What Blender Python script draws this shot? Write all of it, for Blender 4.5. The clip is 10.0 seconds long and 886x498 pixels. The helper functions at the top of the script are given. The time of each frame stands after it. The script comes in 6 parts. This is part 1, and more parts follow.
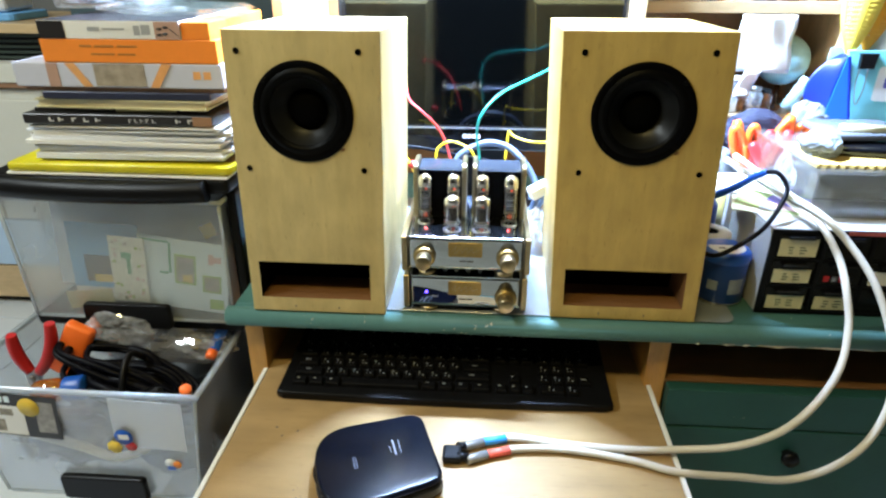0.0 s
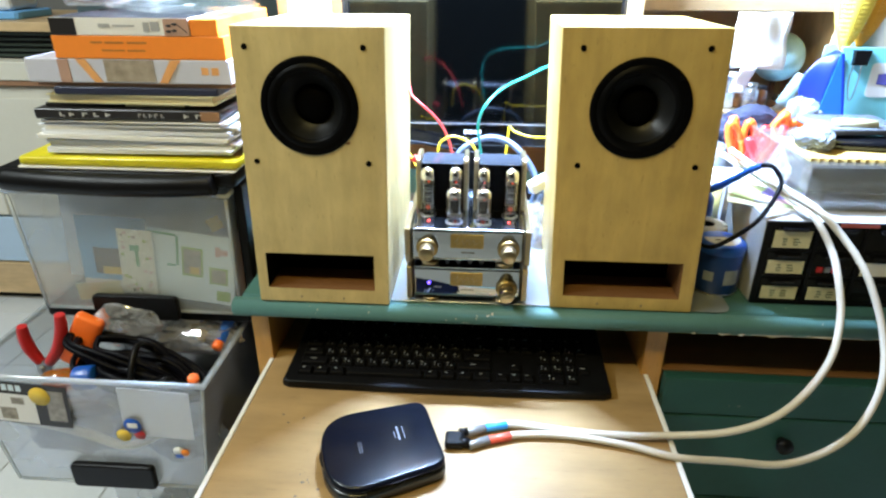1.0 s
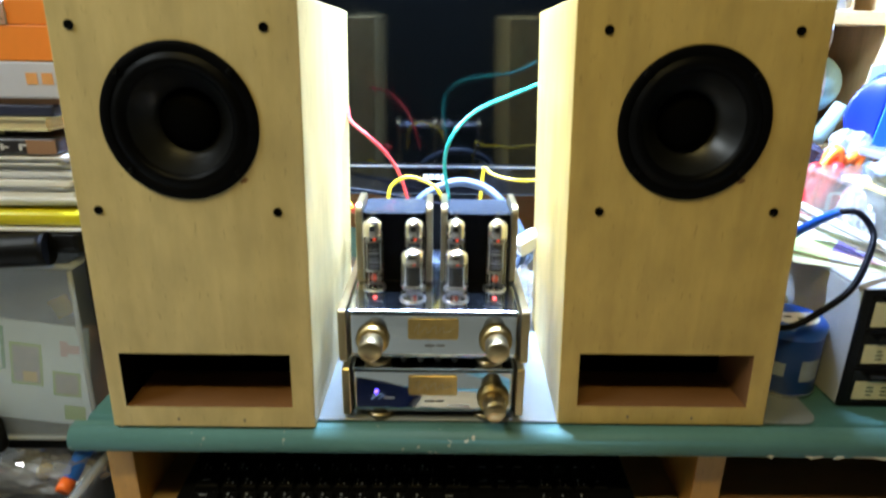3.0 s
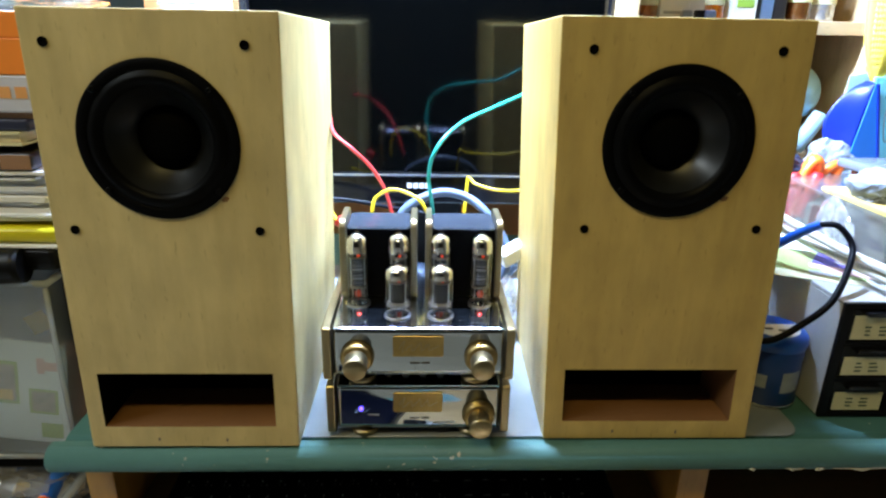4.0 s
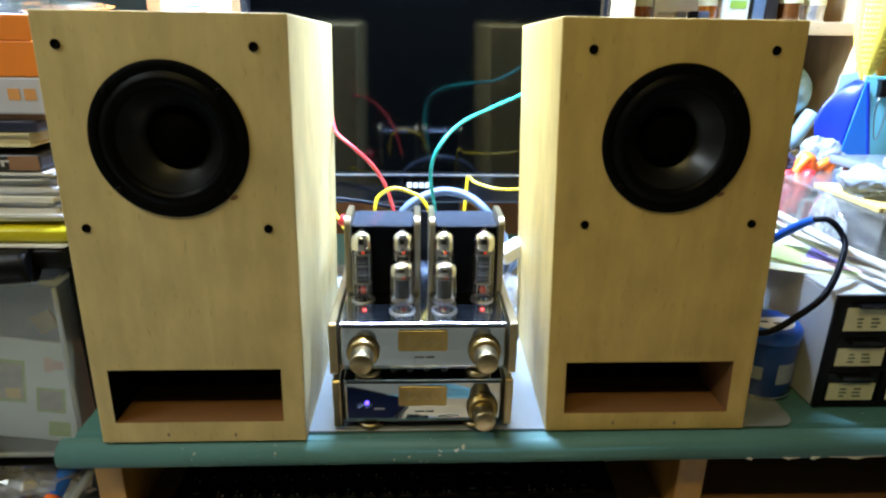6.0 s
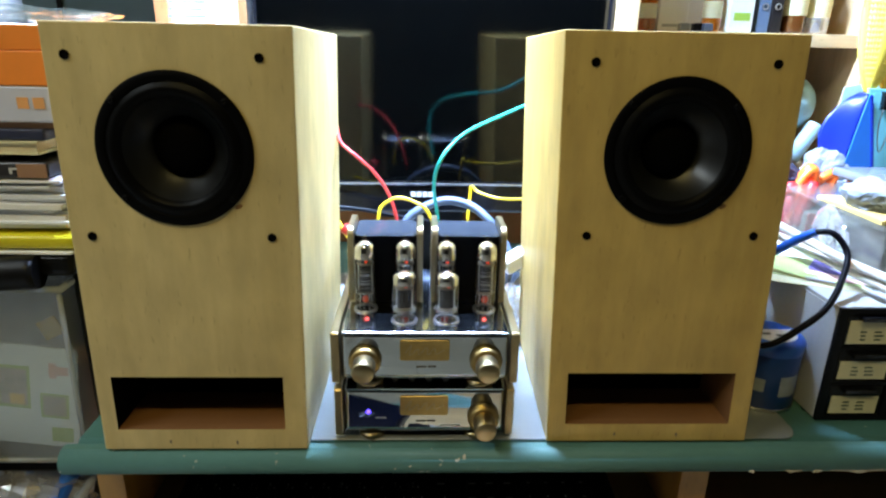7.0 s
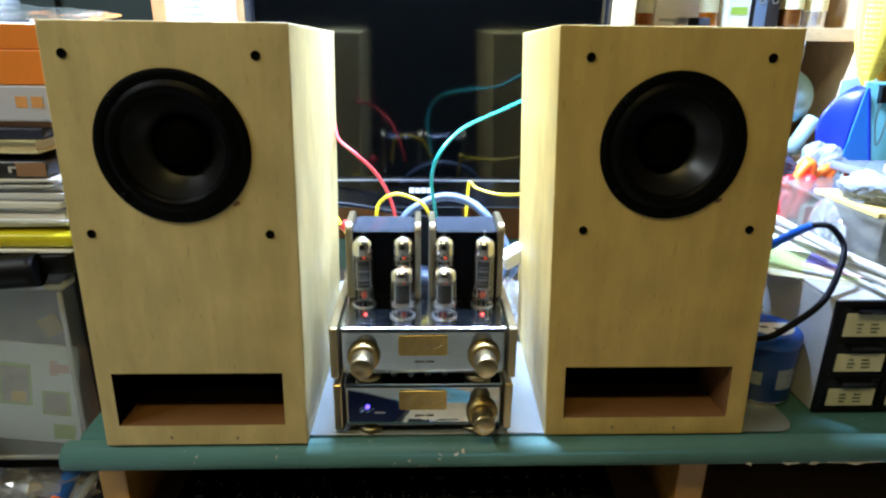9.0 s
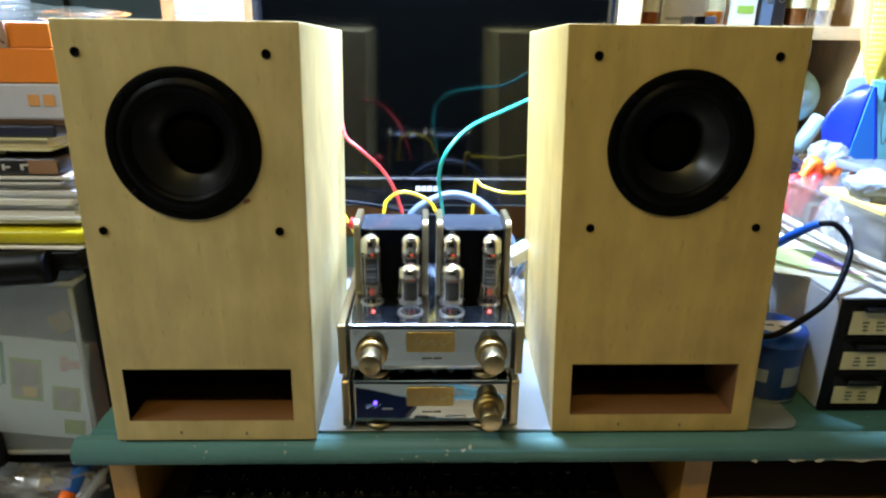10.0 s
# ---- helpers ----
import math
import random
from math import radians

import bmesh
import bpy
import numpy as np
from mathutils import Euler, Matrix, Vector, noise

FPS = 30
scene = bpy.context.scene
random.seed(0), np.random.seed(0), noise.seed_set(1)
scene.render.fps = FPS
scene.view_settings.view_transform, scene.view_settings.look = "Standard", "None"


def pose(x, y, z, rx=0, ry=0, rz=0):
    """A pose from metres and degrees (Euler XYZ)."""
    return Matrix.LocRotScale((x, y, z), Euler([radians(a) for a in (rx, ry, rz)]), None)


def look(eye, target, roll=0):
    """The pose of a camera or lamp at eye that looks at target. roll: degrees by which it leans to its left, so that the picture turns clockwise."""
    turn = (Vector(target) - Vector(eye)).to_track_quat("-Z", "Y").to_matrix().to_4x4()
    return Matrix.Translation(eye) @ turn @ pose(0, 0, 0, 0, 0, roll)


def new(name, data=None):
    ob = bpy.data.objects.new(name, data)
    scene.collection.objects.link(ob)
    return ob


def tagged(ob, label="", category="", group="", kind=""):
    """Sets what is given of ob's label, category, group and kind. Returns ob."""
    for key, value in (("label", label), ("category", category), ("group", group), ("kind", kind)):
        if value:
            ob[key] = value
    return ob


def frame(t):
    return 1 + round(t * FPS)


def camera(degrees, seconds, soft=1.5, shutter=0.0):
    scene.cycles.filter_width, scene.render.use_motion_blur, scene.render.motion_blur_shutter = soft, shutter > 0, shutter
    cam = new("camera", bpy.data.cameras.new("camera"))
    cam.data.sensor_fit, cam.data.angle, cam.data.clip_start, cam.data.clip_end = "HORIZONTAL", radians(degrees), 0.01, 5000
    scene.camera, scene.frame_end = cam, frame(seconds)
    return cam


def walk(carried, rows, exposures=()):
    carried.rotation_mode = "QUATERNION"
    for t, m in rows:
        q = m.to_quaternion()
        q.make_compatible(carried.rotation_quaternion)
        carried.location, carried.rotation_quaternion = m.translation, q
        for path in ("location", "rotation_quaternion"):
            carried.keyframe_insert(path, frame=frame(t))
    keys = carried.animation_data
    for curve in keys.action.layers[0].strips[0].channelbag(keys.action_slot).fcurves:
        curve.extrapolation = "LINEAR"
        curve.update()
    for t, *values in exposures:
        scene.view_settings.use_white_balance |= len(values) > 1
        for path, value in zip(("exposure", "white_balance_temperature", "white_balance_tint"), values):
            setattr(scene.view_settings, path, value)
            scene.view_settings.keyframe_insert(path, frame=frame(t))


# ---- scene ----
cam = camera(71.1, 10.0, soft=2.3, shutter=0.5)
PATH = [
    (0, (0.009, -0.723, 1.198), (-0.112, 1.08, 0.342), 0.2),
    (0.5, (0.008, -0.74, 1.199), (-0.117, 1.066, 0.35), 0.2),
    (1, (0.007, -0.746, 1.197), (-0.113, 1.057, 0.339), 0.2),
    (1.5, (0.006, -0.734, 1.176), (-0.092, 1.071, 0.32), 0.5),
    (1.7, (0.0055, -0.715, 1.135), (-0.0896, 1.071, 0.395), 0.28),
    (2, (0.0, -0.66, 1.126), (-0.078, 1.194, 0.378), -0.6),
    (2.3, (0.0004, -0.5975, 1.0894), (-0.0285, 1.333, 0.363), 0.74),
    (2.5, (-0.005, -0.555, 1.08), (-0.021, 1.333, 0.418), 1.3),
    (2.7, (-0.0057, -0.5156, 1.0821), (-0.0019, 1.333, 0.433), 0.88),
    (3, (-0.007, -0.482, 1.098), (0.007, 1.404, 0.433), 0.8),
    (3.2, (-0.0057, -0.4789, 1.1181), (0.015, 1.404, 0.446), 0.89),
    (4.3, (-0.0105, -0.4714, 1.113), (0.067, 1.407, 0.436), 1.13),
    (4.5, (-0.012, -0.472, 1.114), (0.066, 1.407, 0.434), 1.1),
    (5, (-0.017, -0.479, 1.111), (0.073, 1.399, 0.427), 1.1),
    (5.5, (-0.017, -0.484, 1.112), (0.077, 1.395, 0.431), 1.0),
    (5.7, (-0.0185, -0.4846, 1.1125), (0.0746, 1.395, 0.4356), 0.95),
    (6.8, (-0.0146, -0.4864, 1.1153), (0.0592, 1.404, 0.465), 1.15),
    (7, (-0.016, -0.487, 1.116), (0.058, 1.404, 0.469), 1.2),
    (7.5, (-0.015, -0.488, 1.116), (0.056, 1.404, 0.472), 1.0),
    (8, (-0.014, -0.488, 1.119), (0.056, 1.403, 0.473), 0.8),
    (8.5, (-0.013, -0.489, 1.116), (0.06, 1.4, 0.464), 0.9),
    (9, (-0.013, -0.49, 1.116), (0.058, 1.397, 0.459), 0.8),
    (9.5, (-0.013, -0.492, 1.117), (0.052, 1.395, 0.459), 0.7),
    (10, (-0.017, -0.494, 1.116), (0.043, 1.393, 0.455), 0.8),
]
EXPOSURES = [(0.0, 0.0), (1.0, 0.12), (1.8, 0.14), (2.6, 0.18), (3.0, -0.16), (3.2, -0.36), (4.3, -0.56), (10.0, -0.60)]
walk(cam, [(t, look(eye, target, roll)) for t, eye, target, roll in PATH], EXPOSURES)

# ---- light ----
world = bpy.data.worlds.new("room_world")
world.use_nodes = True
world.node_tree.nodes["Background"].inputs[0].default_value = (0.75, 0.85, 1.0, 1)
world.node_tree.nodes["Background"].inputs[1].default_value = 0.001
scene.world = world


def area_lamp(name, m, sx, sy, watts, colour):
    data = bpy.data.lights.new(name, "AREA")
    data.shape, data.size, data.size_y, data.energy, data.color = "RECTANGLE", sx, sy, watts, colour
    ob = new(name, data)
    ob.matrix_world = m
    return ob


# tube lamp under the hutch's top board, over the gap between the loudspeakers
area_lamp("hutch_lamp_light", look((-0.02, 0.26, 1.625), (-0.02, 0.26, 0.0)), 0.38, 0.05, 180.0, (0.46, 0.65, 1.0))
# two tube lamps on the room's ceiling, behind and above the camera
area_lamp("ceiling_lamp_light", look((-0.35, -1.10, 2.62), (-0.35, -1.10, 0.0)), 0.9, 0.12, 22.5, (1.0, 0.80, 0.30))
area_lamp("ceiling_lamp_light", look((-1.70, -0.55, 2.62), (-1.70, -0.55, 0.0)), 0.14, 1.2, 60.0, (0.89, 0.99, 1.0))


# ---- mesh helpers ----
def T(x, y, z):
    return Matrix.Translation((x, y, z))


def box(sx, sy, sz, c=(0, 0, 0), bevel=0.0, seg=2):
    bm = bmesh.new()
    bmesh.ops.create_cube(bm, size=1.0, matrix=T(*c) @ Matrix.Diagonal((sx, sy, sz, 1)))
    if bevel > 0:
        bmesh.ops.bevel(bm, geom=bm.edges[:], offset=bevel, segments=seg, profile=0.5, affect="EDGES", clamp_overlap=True)
    return bm


def span(x0, x1, y0, y1, z0, z1, bevel=0.0, seg=2):
    return box(x1 - x0, y1 - y0, z1 - z0, ((x0 + x1) / 2, (y0 + y1) / 2, (z0 + z1) / 2), bevel, seg)


def lathe(profile, seg=24, m=None, close=False):
    """Turns (radius, height) points round the z axis."""
    bm = bmesh.new()
    rings = []
    for r, z in profile:
        if r < 1e-6:
            rings.append([bm.verts.new((0, 0, z))])
        else:
            rings.append([bm.verts.new((r * math.cos(2 * math.pi * k / seg), r * math.sin(2 * math.pi * k / seg), z)) for k in range(seg)])
    pairs = list(zip(rings, rings[1:])) + ([(rings[-1], rings[0])] if close else [])
    for a, b in pairs:
        for k in range(seg):
            q = [a[k % len(a)], a[(k + 1) % len(a)], b[(k + 1) % len(b)], b[k % len(b)]]
            q = list(dict.fromkeys(q))
            if len(q) > 2:
                bm.faces.new(q)
    bmesh.ops.recalc_face_normals(bm, faces=bm.faces[:])
    for face in bm.faces:
        face.smooth = True
    if m is not None:
        bm.transform(m)
    return bm


def smooth_line(points, steps=6):
    pts = [Vector(p) for p in points]
    out = []
    for k in range(len(pts) - 1):
        p0, p1, p2, p3 = pts[max(k - 1, 0)], pts[k], pts[k + 1], pts[min(k + 2, len(pts) - 1)]
        for s in range(steps):
            t = s / steps
            out.append(0.5 * (2 * p1 + (p2 - p0) * t + (2 * p0 - 5 * p1 + 4 * p2 - p3) * t * t + (3 * p1 - p0 - 3 * p2 + p3) * t ** 3))
    return out + [pts[-1]]


def sweep(points, r, seg=8, steps=6, radii=None):
    line = smooth_line(points, steps) if steps else [Vector(p) for p in points]
    bm = bmesh.new()
    side = None
    rings = []
    for k, p in enumerate(line):
        way = (line[min(k + 1, len(line) - 1)] - line[max(k - 1, 0)]).normalized()
        if side is None:
            side = way.orthogonal().normalized()
        side = (side - way * side.dot(way)).normalized()
        up = way.cross(side)
        rr = r if radii is None else r * radii(k / (len(line) - 1))
        rings.append([bm.verts.new(p + rr * (math.cos(2 * math.pi * j / seg) * side + math.sin(2 * math.pi * j / seg) * up)) for j in range(seg)])
    for a, b in zip(rings, rings[1:]):
        for j in range(seg):
            bm.faces.new((a[j], a[(j + 1) % seg], b[(j + 1) % seg], b[j])).smooth = True
    bm.faces.new(rings[0][::-1])
    bm.faces.new(rings[-1])
    bmesh.ops.recalc_face_normals(bm, faces=bm.faces[:])
    return bm


def plate(outline, z0, z1, bevel=0.0, seg=2, m=None):
    """A flat plate of the outline (x, y) from z0 to z1."""
    bm = bmesh.new()
    face = bm.faces.new([bm.verts.new((x, y, z0)) for x, y in outline])
    ext = bmesh.ops.extrude_face_region(bm, geom=[face])
    bmesh.ops.translate(bm, verts=[g for g in ext["geom"] if isinstance(g, bmesh.types.BMVert)], vec=(0, 0, z1 - z0))
    bmesh.ops.recalc_face_normals(bm, faces=bm.faces[:])
    if bevel:
        rim = [e for e in bm.edges if abs(e.verts[0].co.z - e.verts[1].co.z) < 1e-6]
        bmesh.ops.bevel(bm, geom=rim, offset=bevel, segments=seg, profile=0.5, affect="EDGES", clamp_overlap=True)
    if m is not None:
        bm.transform(m)
    return bm


def rounded(w, h, r, n=5, cx=0.0, cy=0.0):
    pts = []
    for qx, qy, a0 in ((1, 1, 0), (-1, 1, 90), (-1, -1, 180), (1, -1, 270)):
        for k in range(n + 1):
            a = radians(a0 + 90 * k / n)
            pts.append((cx + qx * (w / 2 - r) + r * math.cos(a), cy + qy * (h / 2 - r) + r * math.sin(a)))
    return pts


def join(*bms):
    out = bmesh.new()
    for bm in bms:
        me = bpy.data.meshes.new("tmp")
        bm.to_mesh(me)
        bm.free()
        out.from_mesh(me)
        bpy.data.meshes.remove(me)
    return out


def crumple(bm, amount, scale, seed=0):
    for v in bm.verts:
        v.co += noise.noise_vector(v.co * scale + Vector((seed, seed * 2.3, 1.7 * seed))) * amount
    return bm


def sheet(w, h, nx, ny, fn):
    """A sheet whose points are fn(u, v), u and v from 0 to 1."""
    bm = bmesh.new()
    grid = [[bm.verts.new(fn(a / nx, b / ny)) for a in range(nx + 1)] for b in range(ny + 1)]
    for b in range(ny):
        for a in range(nx):
            bm.faces.new((grid[b][a], grid[b][a + 1], grid[b + 1][a + 1], grid[b + 1][a])).smooth = True
    return bm


def thicken(bm, d):
    bmesh.ops.recalc_face_normals(bm, faces=bm.faces[:])
    bmesh.ops.solidify(bm, geom=bm.faces[:], thickness=d)
    return bm


def mesh_of(name, bm, material, smooth=False):
    me = bpy.data.meshes.new(name)
    if smooth:
        for face in bm.faces:
            face.smooth = True
    bm.to_mesh(me)
    bm.free()
    me.materials.append(material)
    return me


def part(name, bm, material, parent, label="", m=None, smooth=False):
    ob = new(name, mesh_of(name, bm, material, smooth))
    ob.parent = parent
    if m is not None:
        ob.matrix_basis = m
    return tagged(ob, label)


def thing(name, label, category, m=None, group="", kind=""):
    ob = new(name)
    ob.empty_display_size = 0.02
    if m is not None:
        ob.matrix_basis = m
    return tagged(ob, label, category, group, kind)


def solo(name, bm, material, label, category, m=None, group="", kind="", smooth=False):
    ob = new(name, mesh_of(name, bm, material, smooth))
    if m is not None:
        ob.matrix_basis = m
    return tagged(ob, label, category, group, kind)


def letters(name, text, size, material, parent, m, label="", squeeze=1.0, depth=0.0002):
    data = bpy.data.curves.new(name, "FONT")
    data.body, data.size, data.extrude, data.align_x, data.align_y = text, size, depth, "CENTER", "CENTER"
    tmp = bpy.data.objects.new(name, data)
    scene.collection.objects.link(tmp)
    me = bpy.data.meshes.new_from_object(tmp.evaluated_get(bpy.context.evaluated_depsgraph_get()))
    bpy.data.objects.remove(tmp)
    me.materials.clear()
    me.materials.append(material)
    ob = new(name, me)
    ob.parent = parent
    ob.matrix_basis = m @ Matrix.Diagonal((squeeze, 1, 1, 1))
    return tagged(ob, label)


FRONT = pose(0, 0, 0, 90, 0, 0)  # turns a thing drawn in x, y to stand facing -y


# ---- materials ----
def material(name, colour, rough=0.5, metal=0.0, vary=0.12, scale=12.0, stretch=(1, 1, 1), bump=0.0, bump_scale=200.0, fine=0.06,
             coat=0.0, trans=0.0, alpha=1.0, emit=None, power=0.0, random_tint=0.0, spec=0.5):
    mat = bpy.data.materials.new(name)
    mat.use_nodes = True
    n, l = mat.node_tree.nodes, mat.node_tree.links
    b = n["Principled BSDF"]
    b.inputs["Metallic"].default_value = metal
    b.inputs["Coat Weight"].default_value = coat
    b.inputs["Coat Roughness"].default_value = 0.08
    b.inputs["Transmission Weight"].default_value = trans
    b.inputs["Alpha"].default_value = alpha
    b.inputs["Specular IOR Level"].default_value = spec
    if emit:
        b.inputs["Emission Color"].default_value = (*emit, 1)
        b.inputs["Emission Strength"].default_value = power
    co = n.new("ShaderNodeTexCoord")
    mp = n.new("ShaderNodeMapping")
    mp.inputs["Scale"].default_value = stretch
    l.new(co.outputs["Object"], mp.inputs["Vector"])
    big = n.new("ShaderNodeTexNoise")
    big.inputs["Scale"].default_value, big.inputs["Detail"].default_value = scale, 4
    small = n.new("ShaderNodeTexNoise")
    small.inputs["Scale"].default_value, small.inputs["Detail"].default_value = scale * 14, 3
    l.new(mp.outputs[0], big.inputs["Vector"])
    l.new(mp.outputs[0], small.inputs["Vector"])
    add = n.new("ShaderNodeMath")
    add.operation = "MULTIPLY_ADD"
    add.inputs[1].default_value = fine / max(vary, 1e-4)
    l.new(small.outputs["Fac"], add.inputs[0])
    l.new(big.outputs["Fac"], add.inputs[2])
    val = n.new("ShaderNodeMapRange")
    val.inputs["From Min"].default_value, val.inputs["From Max"].default_value = 0.25, 0.8 + fine / max(vary, 1e-4)
    val.inputs["To Min"].default_value, val.inputs["To Max"].default_value = 1 - vary, 1 + vary
    l.new(add.outputs[0], val.inputs["Value"])
    hsv = n.new("ShaderNodeHueSaturation")
    hsv.inputs["Color"].default_value = (*colour, 1)
    l.new(val.outputs[0], hsv.inputs["Value"])
    out = hsv.outputs[0]
    if random_tint:
        info = n.new("ShaderNodeObjectInfo")
        rr = n.new("ShaderNodeMapRange")
        rr.inputs["To Min"].default_value, rr.inputs["To Max"].default_value = 1 - random_tint, 1 + random_tint
        l.new(info.outputs["Random"], rr.inputs["Value"])
        h2 = n.new("ShaderNodeHueSaturation")
        l.new(out, h2.inputs["Color"])
        l.new(rr.outputs[0], h2.inputs["Value"])
        out = h2.outputs[0]
    l.new(out, b.inputs["Base Color"])
    rg = n.new("ShaderNodeMapRange")
    rg.inputs["To Min"].default_value, rg.inputs["To Max"].default_value = max(rough * 0.8, 0.0), min(rough * 1.2, 1.0)
    l.new(big.outputs["Fac"], rg.inputs["Value"])
    l.new(rg.outputs[0], b.inputs["Roughness"])
    if bump:
        bn = n.new("ShaderNodeTexNoise")
        bn.inputs["Scale"].default_value, bn.inputs["Detail"].default_value = bump_scale, 3
        l.new(mp.outputs[0], bn.inputs["Vector"])
        bp = n.new("ShaderNodeBump")
        bp.inputs["Strength"].default_value, bp.inputs["Distance"].default_value = bump, 0.002
        l.new(bn.outputs["Fac"], bp.inputs["Height"])
        l.new(bp.outputs[0], b.inputs["Normal"])
    return mat


def wood(name, light, dark, axis="z", scale=1.0, rough=0.45, fleck=0.5, coat=0.0):
    """Veneer with long grain along an axis, broad bands and short dark flecks."""
    mat = bpy.data.materials.new(name)
    mat.use_nodes = True
    n, l = mat.node_tree.nodes, mat.node_tree.links
    b = n["Principled BSDF"]
    b.inputs["Coat Weight"].default_value = coat
    b.inputs["Coat Roughness"].default_value = 0.15
    co = n.new("ShaderNodeTexCoord")

    def grain(across, along, freq, detail):
        mp = n.new("ShaderNodeMapping")
        mp.inputs["Scale"].default_value = [along if a == axis else across for a in "xyz"]
        l.new(co.outputs["Object"], mp.inputs["Vector"])
        t = n.new("ShaderNodeTexNoise")
        t.inputs["Scale"].default_value, t.inputs["Detail"].default_value = freq * scale, detail
        l.new(mp.outputs[0], t.inputs["Vector"])
        return t.outputs["Fac"]

    mott = grain(1, 0.45, 40, 6)
    bands, lines, flecks = grain(1, 0.06, 22, 3), grain(1, 0.03, 160, 4), grain(1, 0.22, 300, 3)
    mix = n.new("ShaderNodeMix")
    mix.data_type = "RGBA"
    mix.inputs["A"].default_value, mix.inputs["B"].default_value = (*light, 1), (*dark, 1)
    s = n.new("ShaderNodeMath")
    s.operation = "MULTIPLY_ADD"
    s.inputs[1].default_value = 0.4
    l.new(lines, s.inputs[0])
    l.new(bands, s.inputs[2])
    r = n.new("ShaderNodeMapRange")
    r.inputs["From Min"].default_value, r.inputs["From Max"].default_value = 0.5, 0.95
    l.new(s.outputs[0], r.inputs["Value"])
    l.new(r.outputs[0], mix.inputs["Factor"])
    fr = n.new("ShaderNodeMapRange")
    fr.inputs["From Min"].default_value, fr.inputs["From Max"].default_value = 0.62, 0.72
    fr.inputs["To Max"].default_value = fleck
    l.new(flecks, fr.inputs["Value"])
    m2 = n.new("ShaderNodeMix")
    m2.data_type = "RGBA"
    m2.inputs["B"].default_value = (*[c * 0.72 for c in dark], 1)
    l.new(mix.outputs["Result"], m2.inputs["A"])
    l.new(fr.outputs[0], m2.inputs["Factor"])
    mr = n.new("ShaderNodeMapRange")
    mr.inputs["From Min"].default_value, mr.inputs["From Max"].default_value = 0.3, 0.7
    mr.inputs["To Min"].default_value, mr.inputs["To Max"].default_value = 0.83, 1.12
    l.new(mott, mr.inputs["Value"])
    hs = n.new("ShaderNodeHueSaturation")
    l.new(mr.outputs[0], hs.inputs["Value"])
    l.new(m2.outputs["Result"], hs.inputs["Color"])
    l.new(hs.outputs[0], b.inputs["Base Color"])
    b.inputs["Roughness"].default_value = rough
    bp = n.new("ShaderNodeBump")
    bp.inputs["Strength"].default_value, bp.inputs["Distance"].default_value = 0.08, 0.001
    l.new(lines, bp.inputs["Height"])
    l.new(bp.outputs[0], b.inputs["Normal"])
    return mat


def chipped_paint(name, paint, bare, amount=0.5, low=None):
    """Gloss paint with small chips that show the bare board."""
    mat = material(name, paint, 0.55, vary=0.22, scale=9, spec=0.3, bump=0.12, bump_scale=60)
    n, l = mat.node_tree.nodes, mat.node_tree.links
    b = n["Principled BSDF"]
    base = b.inputs["Base Color"].links[0].from_socket
    co = n.new("ShaderNodeTexCoord")
    t = n.new("ShaderNodeTexNoise")
    t.inputs["Scale"].default_value, t.inputs["Detail"].default_value = 120, 4
    l.new(co.outputs["Object"], t.inputs["Vector"])
    t2 = n.new("ShaderNodeTexNoise")
    t2.inputs["Scale"].default_value, t2.inputs["Detail"].default_value = 7, 2
    l.new(co.outputs["Object"], t2.inputs["Vector"])
    ad = n.new("ShaderNodeMath")
    ad.operation = "MULTIPLY_ADD"
    ad.inputs[1].default_value = 0.45
    l.new(t2.outputs["Fac"], ad.inputs[0])
    l.new(t.outputs["Fac"], ad.inputs[2])
    r = n.new("ShaderNodeMapRange")
    r.inputs["From Min"].default_value, r.inputs["From Max"].default_value = 1.0 - 0.1 * amount, 1.02 - 0.1 * amount
    l.new(ad.outputs[0], r.inputs["Value"])
    mix = n.new("ShaderNodeMix")
    mix.data_type = "RGBA"
    mix.inputs["B"].default_value = (*bare, 1)
    l.new(base, mix.inputs["A"])
    l.new(r.outputs[0], mix.inputs["Factor"])
    l.new(mix.outputs["Result"], b.inputs["Base Color"])
    return mat


